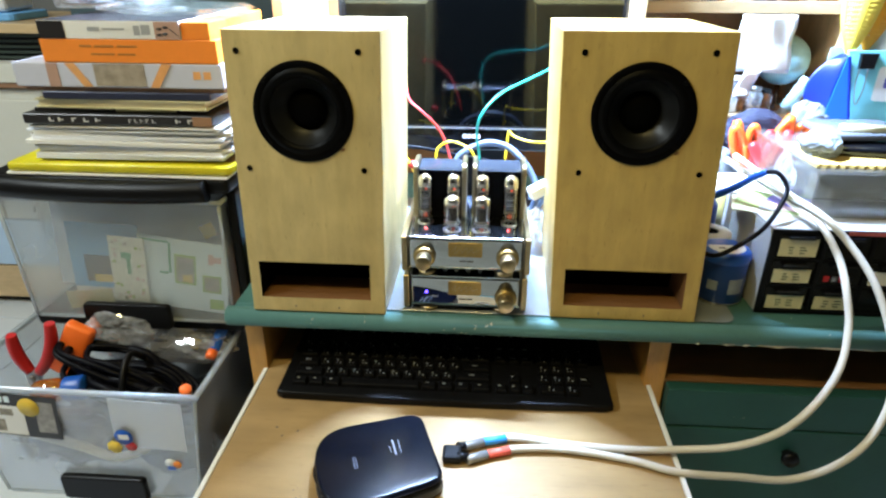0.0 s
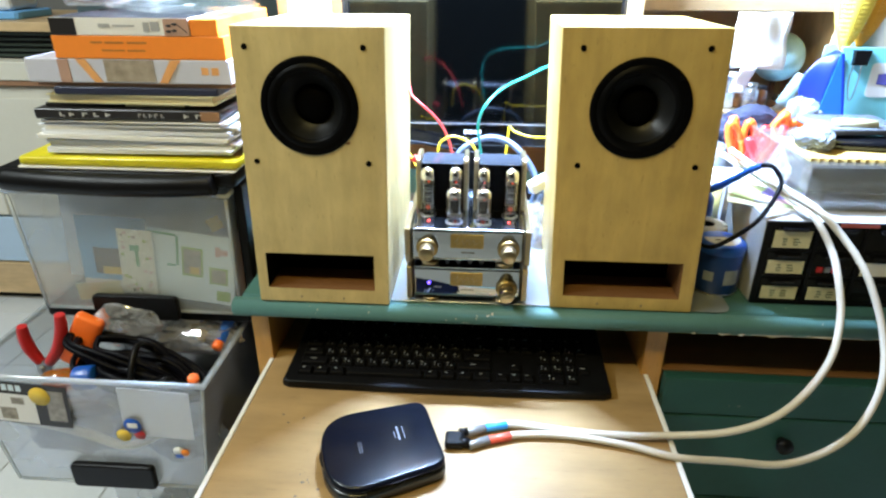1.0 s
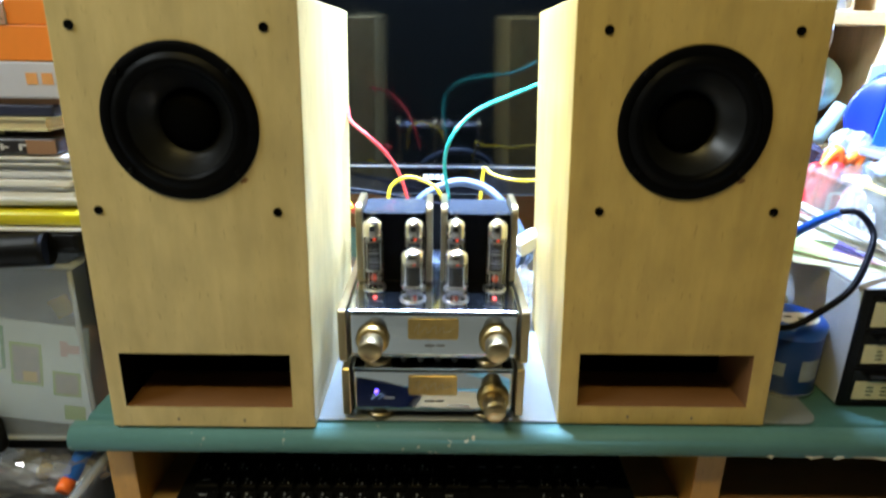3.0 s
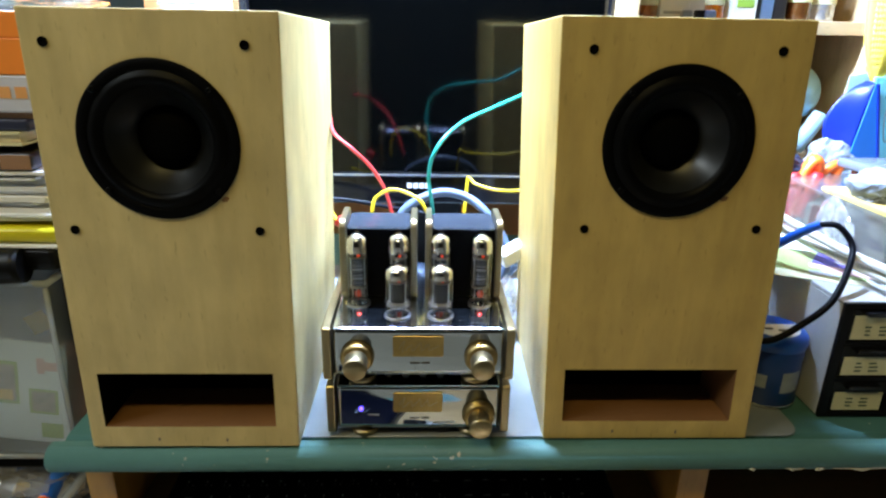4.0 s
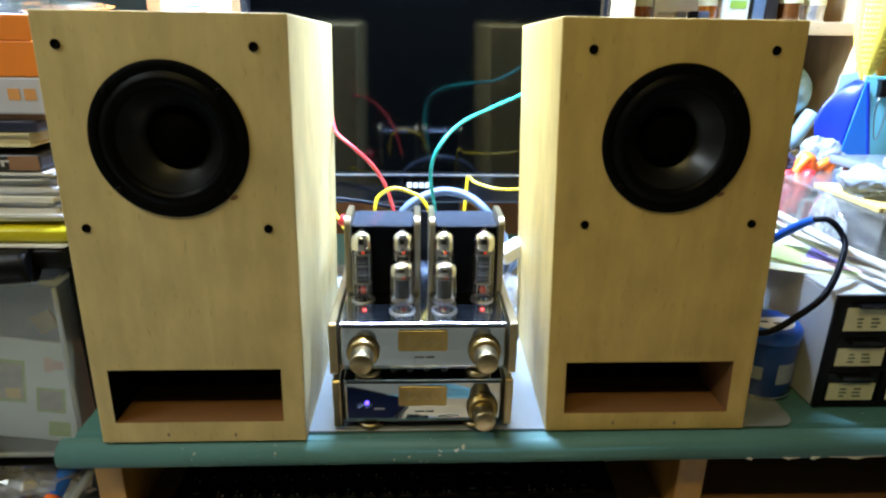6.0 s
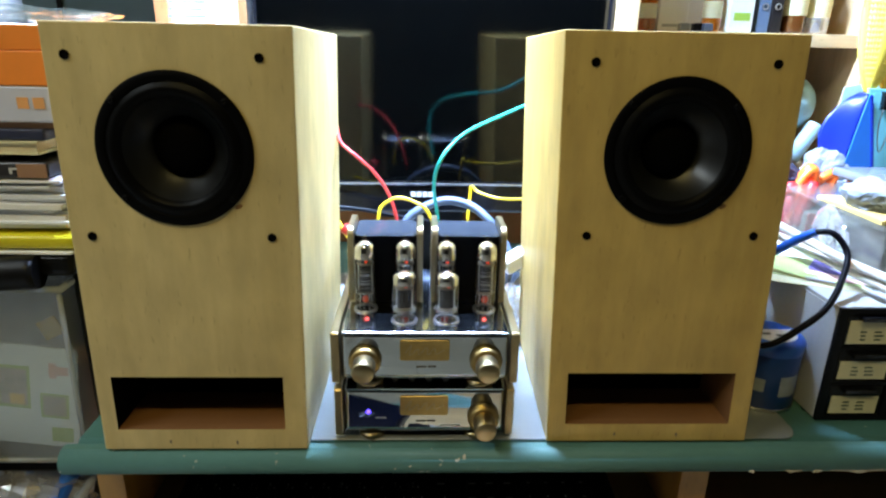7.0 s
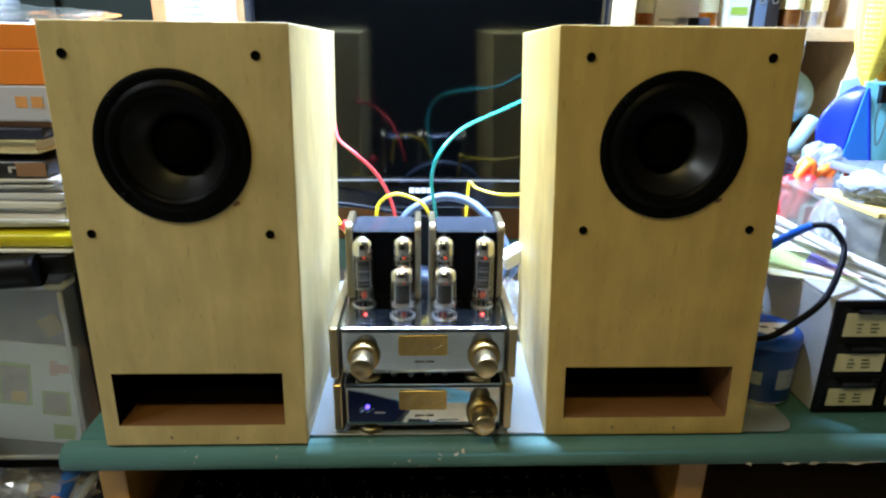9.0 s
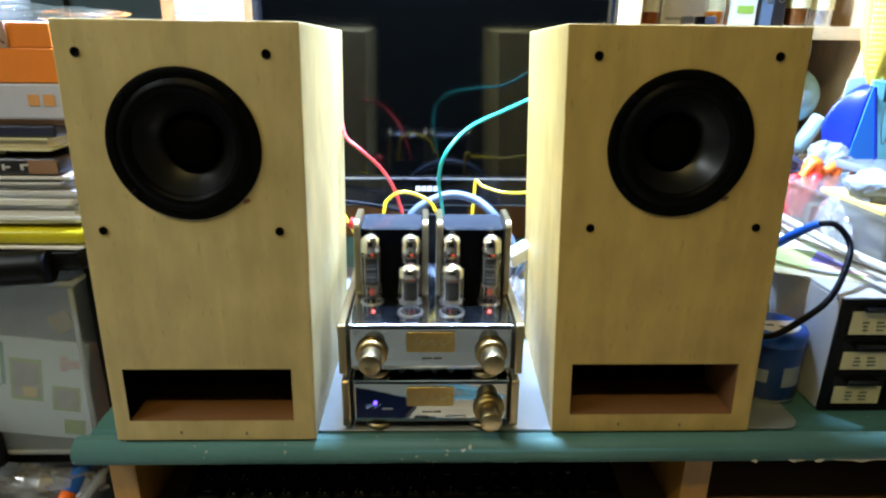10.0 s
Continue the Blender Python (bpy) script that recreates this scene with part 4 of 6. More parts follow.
FOLDERLIGHT = plain("light_blue_folder", (0.020, 0.15, 0.52), 0.4, vary=0.1, scale=6)
CYANCARD = plain("cyan_folder", (0.20, 0.58, 0.66), 0.45, vary=0.08)
YELLOWPLASTIC = plain("yellow_plastic", (0.88, 0.66, 0.09), 0.4, vary=0.08)
WHITECABLE = plain("white_cable_jacket", (0.57, 0.53, 0.45), 0.5, vary=0.06, scale=40)
TEALWIRE = plain("teal_wire", (0.015, 0.42, 0.37), 0.4)
REDWIRE = plain("red_wire", (0.72, 0.05, 0.05), 0.4)
YELLOWWIRE = plain("yellow_wire", (0.78, 0.52, 0.01), 0.4)
GREYCABLE = plain("blue_grey_cable", (0.06, 0.085, 0.135), 0.45)
BLACKCABLE = plain("black_cable", (0.003, 0.003, 0.005), 0.40, spec=0.07)
AMBER = clear_glass("amber_plastic", (0.95, 0.45, 0.05), 0.1, body=0.35, body_colour=(0.8, 0.3, 0.02), gloss=0.08)
BROWNGLASS = plain("brown_bottle_glass", (0.09, 0.030, 0.008), 0.12, coat=0.6)
CLOTHNAVY = material("navy_cloth", (0.012, 0.014, 0.035), 0.9, vary=0.3, scale=30, bump=0.5, bump_scale=300)
CLOTHGREY = material("grey_cloth", (0.20, 0.22, 0.25), 0.9, vary=0.2, scale=40, bump=0.5, bump_scale=300)
CLOTHWHITE = material("white_tissue", (0.80, 0.81, 0.80), 0.85, vary=0.05, scale=20, bump=0.2, bump_scale=120)
CREAMPAINT = plain("cream_cabinet_paint", (0.62, 0.60, 0.52), 0.5, vary=0.06)
BLUEPAINT = plain("pale_blue_paint", (0.42, 0.55, 0.70), 0.5, vary=0.06)
LABELCARD = plain("cream_label", (0.62, 0.58, 0.36), 0.6, vary=0.12, scale=40)
INK = plain("green_black_ink", (0.03, 0.07, 0.05), 0.6)
SMOKED = plain("smoked_drawer", (0.006, 0.006, 0.006), 0.25, spec=0.2)


def bars(name, owner, mat, items, label="small print bars"):
    """Flat bars, each (x0, x1, z0, z1, y), in front of a face."""
    for x0, x1, z0, z1, y in items:
        part(name, span(x0, x1, y - 0.0004, y, z0, z1), mat, owner, label)


# ---- storage tower beside the desk ----
tower = thing("storage_drawer_tower", "black-framed plastic drawer tower with milky drawers, lower one pulled out", "storage drawers", T(-0.53, 0.10, 0.0))


def tw(name, bm, mat, owner=None, label="", smooth=False):
    bm.transform(T(0.53, -0.10, 0.0))
    return part(name, bm, mat, owner or tower, label, smooth=smooth)


tw("side_frame", span(-0.366, -0.352, 0.105, 0.50, 0.0, 0.886, 0.003), BLACK, label="black side frame")
tw("side_frame", span(-0.724, -0.711, 0.42, 0.50, 0.0, 0.886, 0.003), BLACK, label="black side frame")
tw("back_frame", span(-0.713, -0.367, 0.486, 0.498, 0.02, 0.886), BLACK)
top = tw("top", span(-0.712, -0.350, 0.082, 0.50, 0.888, 0.912, 0.008, 3), BLACK, label="black plastic lid")
tw("front_rail", sweep([(-0.700, 0.082, 0.896), (-0.62, 0.074, 0.894), (-0.53, 0.071, 0.893), (-0.44, 0.073, 0.894), (-0.380, 0.080, 0.896)], 0.0165, 14, 5), BLACK, top, "rounded glossy front rail")
tw("cross_rail", span(-0.712, -0.368, 0.10, 0.486, 0.648, 0.668, 0.004), BLACK, label="black cross rail")
tw("cross_rail", span(-0.712, -0.368, 0.10, 0.486, 0.395, 0.412, 0.004), BLACK)
tw("cross_rail", span(-0.712, -0.368, 0.10, 0.486, 0.05, 0.07, 0.004), BLACK)


def drawer(y0, y1, zt, zb, xt, xb, handle, plastic, flange):
    """A milky drawer with tapering walls; xt and xb are the ends at the top and the bottom."""
    bm = bmesh.new()
    th = 0.0028

    def shell(i, z_low):
        a = [bm.verts.new((x, y, z)) for x, y, z in ((xb[0] + i, y0 + 0.006 + i, z_low), (xb[1] - i, y0 + 0.006 + i, z_low), (xb[1] - i, y1 - i, z_low), (xb[0] + i, y1 - i, z_low))]
        b = [bm.verts.new((x, y, zt)) for x, y in ((xt[0] + i, y0 + i), (xt[1] - i, y0 + i), (xt[1] - i, y1 - i), (xt[0] + i, y1 - i))]
        return a, b

    a, b = shell(0, zb)
    c, d = shell(th, zb + th)
    for k in range(4):
        j = (k + 1) % 4
        bm.faces.new((a[k], a[j], b[j], b[k]))
        bm.faces.new((c[j], c[k], d[k], d[j]))
        bm.faces.new((b[k], b[j], d[j], d[k]))
    bm.faces.new(a[::-1])
    bm.faces.new(c)
    bmesh.ops.recalc_face_normals(bm, faces=bm.faces[:])
    dr = tw("drawer", bm, plastic, None, "milky translucent plastic drawer")
    rim = [(xt[0] - 0.003, y1), (xt[0] - 0.003, y0 - 0.003), (xt[1] + 0.003, y0 - 0.003), (xt[1] + 0.003, y1)]
    tw("rim", sweep([(x, y, zt) for x, y in rim], flange, 8, 0), RIM, dr, "thick rim")
    for x, xx in ((xt[0], xb[0]), (xt[1], xb[1])):
        tw("corner_edge", sweep([(x, y0 - 0.0005, zt - 0.004), (xx, y0 + 0.0055, zb)], 0.0028, 6, 0), RIM, dr, "thick milky corner")
    tw("bottom_edge", sweep([(xb[0] + 0.004, y0 + 0.0055, zb), (xb[1] - 0.004, y0 + 0.0055, zb)], 0.0028, 6, 0), RIM, dr, "thick milky edge")
    h = handle
    tw("handle", plate(rounded(h[1] - h[0], h[3] - h[2], 0.007, 4, (h[0] + h[1]) / 2, (h[2] + h[3]) / 2), 0, 0.012, 0.003, 2, T(0, y0 + 0.004, 0) @ FRONT), BLACK, dr, "black handle")
    return dr


up = drawer(0.085, 0.47, 0.876, 0.672, (-0.706, -0.369), (-0.700, -0.376), (-0.613, -0.473, 0.660, 0.703), MILKY, 0.004)
low = drawer(-0.040, 0.36, 0.628, 0.418, (-0.760, -0.392), (-0.735, -0.420), (-0.633, -0.497, 0.420, 0.466), MILKY_LOW, 0.0055)
tw("drawer", span(-0.70, -0.38, 0.11, 0.47, 0.08, 0.385, 0.004), MILKY, None, "milky translucent plastic drawer")


# papers behind the upper drawer's front
def card(name, x0, x1, z0, z1, y, mat, label, category="card", turn=0.0, lean=3.0, extra=()):
    cx, cz = (x0 + x1) / 2, (z0 + z1) / 2
    ob = thing(name, label, category, T(cx, y, cz) @ pose(0, 0, 0, -lean, turn, 0))
    part("face", span(x0 - cx, x1 - cx, 0, 0.0015, z0 - cz, z1 - cz), mat, ob)
    for nm, a, b, c, d, mm, off in extra:
        part(nm, span(a - cx, b - cx, -0.0003 * off, -0.0003 * off + 0.0003, c - cz, d - cz), mm, ob)
    return ob


card("brochure", -0.640, -0.525, 0.690, 0.822, 0.118, SKYCARD, "pale blue brochure with a dark picture inside the drawer", "brochure", 2, 3,
     (("picture", -0.618, -0.560, 0.722, 0.768, DARKPIC, 1), ("white_band", -0.640, -0.525, 0.690, 0.712, PAPER, 1), ("picture", -0.605, -0.575, 0.722, 0.735, YELLOWINK, 2)))
card("flowered_envelope", -0.566, -0.510, 0.698, 0.808, 0.103, FLOWER, "cream flowered envelope inside the drawer", "envelope", 4, 2,
     (("stamp", -0.548, -0.532, 0.772, 0.782, GREENINK, 1), ("print", -0.540, -0.534, 0.745, 0.772, GREENINK, 1)))
card("greeting_card", -0.525, -0.384, 0.684, 0.804, 0.108, PALECARD, "pale card with green frame and small pictures", "card", 7, 2,
     (("frame_line", -0.522, -0.477, 0.795, 0.799, GREENINK, 1), ("frame_line", -0.477, -0.473, 0.745, 0.796, GREENINK, 1), ("frame_line", -0.492, -0.478, 0.742, 0.746, GREENINK, 1), ("green_edge", -0.468, -0.434, 0.728, 0.779, LIME, 1), ("picture", -0.465, -0.437, 0.732, 0.775, MIXPIC, 2), ("green_edge", -0.424, -0.394, 0.719, 0.749, LIME, 1), ("pink_text", -0.414, -0.406, 0.768, 0.786, PINK, 2),
      ("picture", -0.455, -0.440, 0.733, 0.745, YELLOWINK, 3), ("picture", -0.421, -0.397, 0.722, 0.746, MIXPIC, 2), ("picture", -0.413, -0.390, 0.690, 0.708, LIME, 1), ("mark", -0.412, -0.394, 0.772, 0.782, PINK, 1)))
rnd = random.Random(8)
env = bpy.data.objects["flowered_envelope"]
for k in range(44):
    u, v = rnd.uniform(-0.025, 0.025), rnd.uniform(-0.052, 0.052)
    if abs(u) > 0.012 or abs(v) > 0.04:
        r = rnd.uniform(0.0015, 0.0034)
        part("flower", lathe([(r, 0), (r, 0.0002), (0, 0.0002)], 6, T(u, -0.0001, v) @ FRONT), rnd.choice((PINK, LIME, MIXPIC, PINK)), env)
card("pink_sheet", -0.392, -0.376, 0.686, 0.79, 0.125, PINK, "pink paper sheet inside the drawer", "paper", 0, 2)
card("cream_leaf", -0.652, -0.575, 0.682, 0.712, 0.104, LABELCARD, "curled cream leaf of paper inside the drawer", "paper", -6, 2)
card("grey_folder", -0.69, -0.40, 0.69, 0.845, 0.16, plain("grey_folder_card", (0.56, 0.60, 0.66), 0.6, vary=0.35, scale=20), "grey folder standing inside the drawer", "folder", 3, 4)
card("yellow_note", -0.425, -0.402, 0.800, 0.822, 0.13, YELLOWINK, "small yellow note inside the drawer", "note", -25, 2)

# papers and stickers of the lower drawer
card("white_card", -0.534, -0.424, 0.518, 0.606, -0.0315, plain("off_white_card", (0.88, 0.86, 0.83), 0.6), "off-white card behind the lower drawer's front", "card", 3, 1)
box_label = card("printed_label", -0.742, -0.606, 0.541, 0.617, -0.0420, BLACKCARD, "black and cream printed box panel with a yellow oval", "box panel", 4, 1,
                 (("cream_panel", -0.735, -0.658, 0.543, 0.596, PAPER, 1), ("speckle", -0.715, -0.690, 0.548, 0.570, MIXPIC, 2), ("speckle", -0.695, -0.675, 0.578, 0.590, MIXPIC, 2), ("grey_panel", -0.640, -0.612, 0.552, 0.608, plain("grey_panel_print", (0.28, 0.27, 0.26), 0.6, vary=0.5, scale=90), 1), ("light_letter", -0.706, -0.698, 0.602, 0.613, PALECARD, 1), ("light_letter", -0.695, -0.687, 0.602, 0.613, PALECARD, 1), ("light_letter", -0.684, -0.676, 0.602, 0.613, PALECARD, 1)))
part("oval", lathe([(0.0165, 0), (0.0165, 0.0004), (0, 0.0004)], 24, T(0.0255, -0.0008, 0.018) @ FRONT), YELLOWINK, box_label, "yellow oval seal")
stick = thing("sticker", "round blue and white sticker with yellow and red shapes", "sticker", T(-0.518, -0.0395, 0.530))
part("blue_disc", lathe([(0.014, 0), (0.014, 0.0006), (0, 0.0006)], 20, T(0.004, -0.001, 0.016) @ FRONT), BLUEPLASTIC, stick)
part("white_band", span(-0.004, 0.012, -0.0022, -0.0018, 0.012, 0.021), PAPER, stick)
part("yellow_shape", lathe([(0.012, 0), (0.012, 0.0006), (0, 0.0006)], 7, T(-0.014, -0.001, -0.004) @ FRONT), YELLOWINK, stick)
part("red_shape", lathe([(0.009, 0), (0.009, 0.0006), (0, 0.0006)], 8, T(0.012, -0.0004, -0.002) @ FRONT), REDPLASTIC, stick)
stick2 = thing("sticker", "small blue and orange sticker on the lower drawer", "sticker", T(-0.448, -0.0375, 0.492))
part("white_shape", lathe([(0.009, 0), (0.009, 0.0006), (0, 0.0006)], 9, T(-0.004, 0, 0.004) @ FRONT), PAPER, stick2)
part("orange_shape", lathe([(0.007, 0), (0.007, 0.0006), (0, 0.0006)], 7, T(0.006, -0.0004, 0.002) @ FRONT), ORANGE, stick2)
part("blue_shape", span(-0.010, 0.002, -0.0009, -0.0005, -0.009, -0.002), BLUEPLASTIC, stick2)

# tools in the lower drawer
pl = thing("pliers", "open pliers with red grips standing in the drawer", "pliers", T(-0.698, 0.045, 0.56))
part("grip", sweep([(-0.019, 0.0, 0.101), (-0.021, 0.0, 0.08), (-0.017, 0.0, 0.055), (-0.006, 0, 0.032)], 0.0085, 10, 5, lambda t: 0.85 + 0.3 * math.sin(3 * t)), REDPLASTIC, pl, "red grip")
part("grip", sweep([(0.050, 0.0, 0.126), (0.045, 0.0, 0.095), (0.030, 0.0, 0.06), (0.008, 0, 0.032)], 0.0088, 10, 5, lambda t: 0.85 + 0.3 * math.sin(3 * t)), REDPLASTIC, pl, "red grip")
part("jaw", join(box(0.022, 0.010, 0.030, (-0.004, 0, 0.022), 0.003), box(0.012, 0.008, 0.05, (-0.004, 0, -0.012), 0.002)), STEEL, pl, "steel jaws")
part("pivot", lathe([(0.006, 0), (0.006, 0.003), (0, 0.004)], 14, T(-0.004, -0.005, 0.022) @ FRONT), STEEL, pl)
solo("orange_pouch", crumple(box(0.046, 0.02, 0.10, (0, 0, 0), 0.008, 3), 0.005, 30, 2), ORANGEPLASTIC, "orange plastic pouch among the tools", "pouch", pose(-0.630, 0.055, 0.630, -5, 27, 0), smooth=True)
rnd = random.Random(5)
bundle = thing("cable_bundle", "coiled black mains cable with plug lying in the drawer", "cable", T(-0.526, 0.03, 0.572))
for k in range(13):
    u = k / 12
    wide, rise = rnd.uniform(0.055, 0.098), rnd.uniform(0.0, 0.060)
    dx, dy = rnd.uniform(-0.03, 0.022), rnd.uniform(-0.010, 0.012)
    sag = rnd.uniform(-0.022, 0.016)
    pts = [(-wide + dx, 0.010 + dy, 0.030 + rise * 0.9), (-wide * 0.9 + dx, -0.014 + dy, 0.020 + rise), (-wide * 0.35 + dx, -0.026 + dy, 0.012 + rise + sag), (wide * 0.3 + dx, -0.028 + dy, rise * 0.75 + sag),
           (wide * 0.85 + dx, -0.016 + dy, rise * 0.3 - 0.014), (wide + dx, 0.008 + dy, rise * 0.3 - 0.012), (wide * 0.5 + dx, 0.024 + dy, 0.006 + rise * 0.55 - sag), (-wide * 0.4 + dx, 0.026 + dy, 0.022 + rise * 0.8), (-wide + dx, 0.010 + dy, 0.030 + rise * 0.9)]
    part("loop", sweep(pts, 0.0046 + 0.0018 * (k % 2), 8, 5), BLACKCABLE, bundle)
part("plug", box(0.050, 0.024, 0.030, (0.030, -0.036, 0.020), 0.008, 3), BLACK_GLOSS, bundle, "moulded black plug", m=pose(0, 0, 0, 0, 22, 0))
part("tie", sweep([(0.01, -0.036, 0.0), (0.006, -0.038, 0.04), (0.004, 0.0, 0.072), (0.006, 0.036, 0.04)], 0.005, 6, 4), BLACK, bundle)
part("plug", box(0.034, 0.026, 0.04, (0.045, -0.03, 0.012), 0.006, 3), BLACK_GLOSS, bundle, "glossy black plug")
bot = thing("glue_bottle", "amber bottle with a blue cap lying in the drawer", "bottle", pose(-0.630, -0.004, 0.598, 0, 84, 6))
part("bottle", lathe([(0.0, -0.030), (0.016, -0.029), (0.018, -0.02), (0.018, 0.005), (0.012, 0.014), (0.012, 0.018)], 20), AMBER, bot, "amber body")
part("cap", lathe([(0.0185, 0.018), (0.0190, 0.022), (0.0190, 0.044), (0.0172, 0.048), (0, 0.048)], 24), BLUEPLASTIC, bot, "ribbed blue cap")
for k, (x, y, z, rx, ry, mat, tip) in enumerate(((-0.418, 0.10, 0.622, -62, 14, plain("marker_blue", (0.012, 0.12, 0.55), 0.35), ORANGEPLASTIC),)):
    pen = thing("marker_pen", "blue marker pen with an orange end in the drawer", "pen", pose(x, y, z, rx, ry, 0), "marker pens")
    part("barrel", lathe([(0, -0.012), (0.0092, -0.011), (0.0092, 0.05), (0.0085, 0.056), (0, 0.057)], 12), mat, pen)
    part("end_cap", lathe([(0, -0.026), (0.0075, -0.026), (0.0085, -0.022), (0.0085, -0.0125), (0, -0.0123)], 12), tip, pen, "orange end")
solo("orange_stopper", lathe([(0, 0.012), (0.0075, 0.012), (0.0085, 0.010), (0.0085, 0), (0, 0)], 16), ORANGEPLASTIC, "small orange stopper in the drawer corner", "stopper", pose(-0.413, -0.022, 0.622, 30, 20, 0))


def bag(name, c, size, seed, label, mat=None, n=14, amount=0.02):
    """A crumpled bag: a flattened ball pushed about at two scales."""
    bm = bmesh.new()
    bmesh.ops.create_icosphere(bm, subdivisions=4, radius=0.5)
    for v in bm.verts:
        p = v.co.copy()
        ridge = (1 - abs(noise.noise(p * 3.6 + Vector((0, seed, 0))))) ** 4
        d = noise.noise(p * 2.2 + Vector((seed, 0, 0))) * 0.30 + ridge * 0.16 + (1 - abs(noise.noise(p * 8.0 + Vector((seed, 0, seed))))) ** 5 * 0.06 - 0.1
        v.co = Vector((p.x * size[0], p.y * size[1], p.z * size[2])) * (1 + d)
    return solo(name, bm, mat or FILM, label, "bag", T(*c))


bag("plastic_bag", (-0.515, 0.125, 0.618), (0.23, 0.10, 0.090), 3, "crumpled clear plastic bag in the drawer", amount=0.02)
bag("plastic_bag", (-0.568, 0.085, 0.655), (0.12, 0.04, 0.075), 9, "crumpled clear plastic bag beside the cable")
bag("plastic_bag", (-0.58, 0.08, 0.50), (0.28, 0.15, 0.12), 17, "grey plastic bag low in the drawer", CLOTHGREY)
bag("paper_wad", (-0.640, 0.015, 0.490), (0.19, 0.05, 0.11), 71, "grey-white crumpled paper low in the drawer", material("mottled_wad", (0.22, 0.21, 0.18), 0.8, vary=0.95, scale=34))
bag("cloth_wad", (-0.475, 0.02, 0.475), (0.13, 0.06, 0.08), 73, "grey cloth low in the drawer", plain("slate_cloth", (0.16, 0.18, 0.21), 0.9, vary=0.4, scale=40))
solo("cream_tube", sweep([(-0.71, -0.022, 0.530), (-0.66, -0.026, 0.527), (-0.60, -0.026, 0.510), (-0.55, -0.026, 0.492), (-0.51, -0.022, 0.500), (-0.48, -0.012, 0.515)], 0.007, 10, 6), CREAM_EDGE, "cream plastic tube curving along the drawer front", "tube")
solo("white_ticket", span(-0.018, 0.018, 0, 0.001, -0.02, 0.02), PAPER, "small white ticket in the drawer", "ticket", pose(-0.437, 0.155, 0.632, -20, 25, 0))
solo("yellow_plug", box(0.014, 0.012, 0.02, (0, 0, 0), 0.003), YELLOWINK, "small yellow plug in the drawer", "plug", pose(-0.452, 0.10, 0.620, 20, 30, 0))

# ---- stack of books and boxes on the tower ----
def closed_book(name, x0, x1, y0, depth, z0, z1, cover, pages, label, category="book", turn=0.0, spine=False, extra=()):
    cx = (x0 + x1) / 2
    w, h = x1 - x0, z1 - z0
    ob = thing(name, label, category, T(cx, y0 + depth / 2, z0) @ pose(0, 0, 0, 0, 0, turn))
    c = min(0.0022, h * 0.16)
    if spine:
        part("cover", span(-w / 2, w / 2, -depth / 2, depth / 2, 0, h, min(0.003, h * 0.25), 3), cover, ob)
    else:
        part("bottom_cover", span(-w / 2, w / 2, -depth / 2, depth / 2, 0, c), cover, ob)
        part("page_block", span(-w / 2 + 0.003, w / 2 - 0.003, -depth / 2 + 0.003, depth / 2 - 0.002, c + 0.0002, h - c - 0.0002), pages, ob)
        part("top_cover", span(-w / 2, w / 2, -depth / 2, depth / 2, h - c, h), cover, ob)
    for nm, a, b, z, zz, mm in extra:
        part(nm, span(a - cx, b - cx, -depth / 2 - 0.0006, -depth / 2 - 0.0001, z - z0, zz - z0), mm, ob)
    return ob


solo("yellow_folder", crumple(plate(rounded(0.330, 0.215, 0.008, 3), 0, 0.0125, 0.003, 2), 0.0025, 25, 3), YELLOWFILM, "yellow plastic document folder under the papers", "folder", T(-0.508, 0.193, 0.9165), smooth=True)
solo("printed_sheet", crumple(plate(rounded(0.325, 0.21, 0.003, 2), 0, 0.0022), 0.0012, 18, 5), PAPER, "white printed sheets on the black lid", "paper", T(-0.512, 0.188, 0.9125))
z = 0.930
rnd = random.Random(11)
for k, h in enumerate((0.0030, 0.0045, 0.0030, 0.0060, 0.0035, 0.0025, 0.0055, 0.0030, 0.0045, 0.0060, 0.0025, 0.0040, 0.0030)):
    bm = plate(rounded(0.288 - 0.0025 * abs(k - 6) + rnd.uniform(-0.006, 0.006), 0.20, 0.002, 2), 0, h - 0.0004)
    for v in bm.verts:
        v.co.z += 0.0012 * math.sin(v.co.x * 14 + 0.6 * k)
    solo("paper_sheaf", bm, PAPER_EDGE if k % 3 else PAPER, "sheaf of white papers with uneven edges", "paper stack", T(-0.495 + rnd.uniform(-0.007, 0.007), 0.2 + rnd.uniform(-0.006, 0.004), z + 0.0012) @ pose(0, 0, 0, 0, 0, rnd.uniform(-2, 2)), "sheaves of paper")
    z += h
solo("brown_envelope", plate(rounded(0.27, 0.19, 0.002, 2), 0, 0.003), plain("manila", (0.30, 0.19, 0.10), 0.7), "brown envelope among the papers", "envelope", T(-0.482, 0.205, 0.9268))
bk1 = closed_book("book", -0.633, -0.362, 0.092, 0.19, 0.9835, 0.9985, BLACKCARD, PAPER_EDGE, "black paperback with white spine lettering", "book", 0, True)
for k, x in enumerate((-0.097, -0.083, -0.064, -0.047, -0.030, 0.018, 0.026, 0.034, 0.042, 0.051, 0.084, 0.101)):
    part("spine_letter", join(span(x, x + (0.0026 if k < 5 or k > 9 else 0.0014), -0.0957, -0.0951, 0.0045, 0.0102), span(x + 0.003, x + (0.0075 if k < 5 or k > 9 else 0.0044), -0.0957, -0.0951, 0.0045 + 0.002 * (k % 3), 0.0062 + 0.002 * (k % 3))), WHITEPRINT, bk1, "white spine letter")
part("spine_panel", span(0.108, 0.135, -0.0956, -0.0951, 0.001, 0.014), BROWNCARD, bk1, "brown end of the spine")
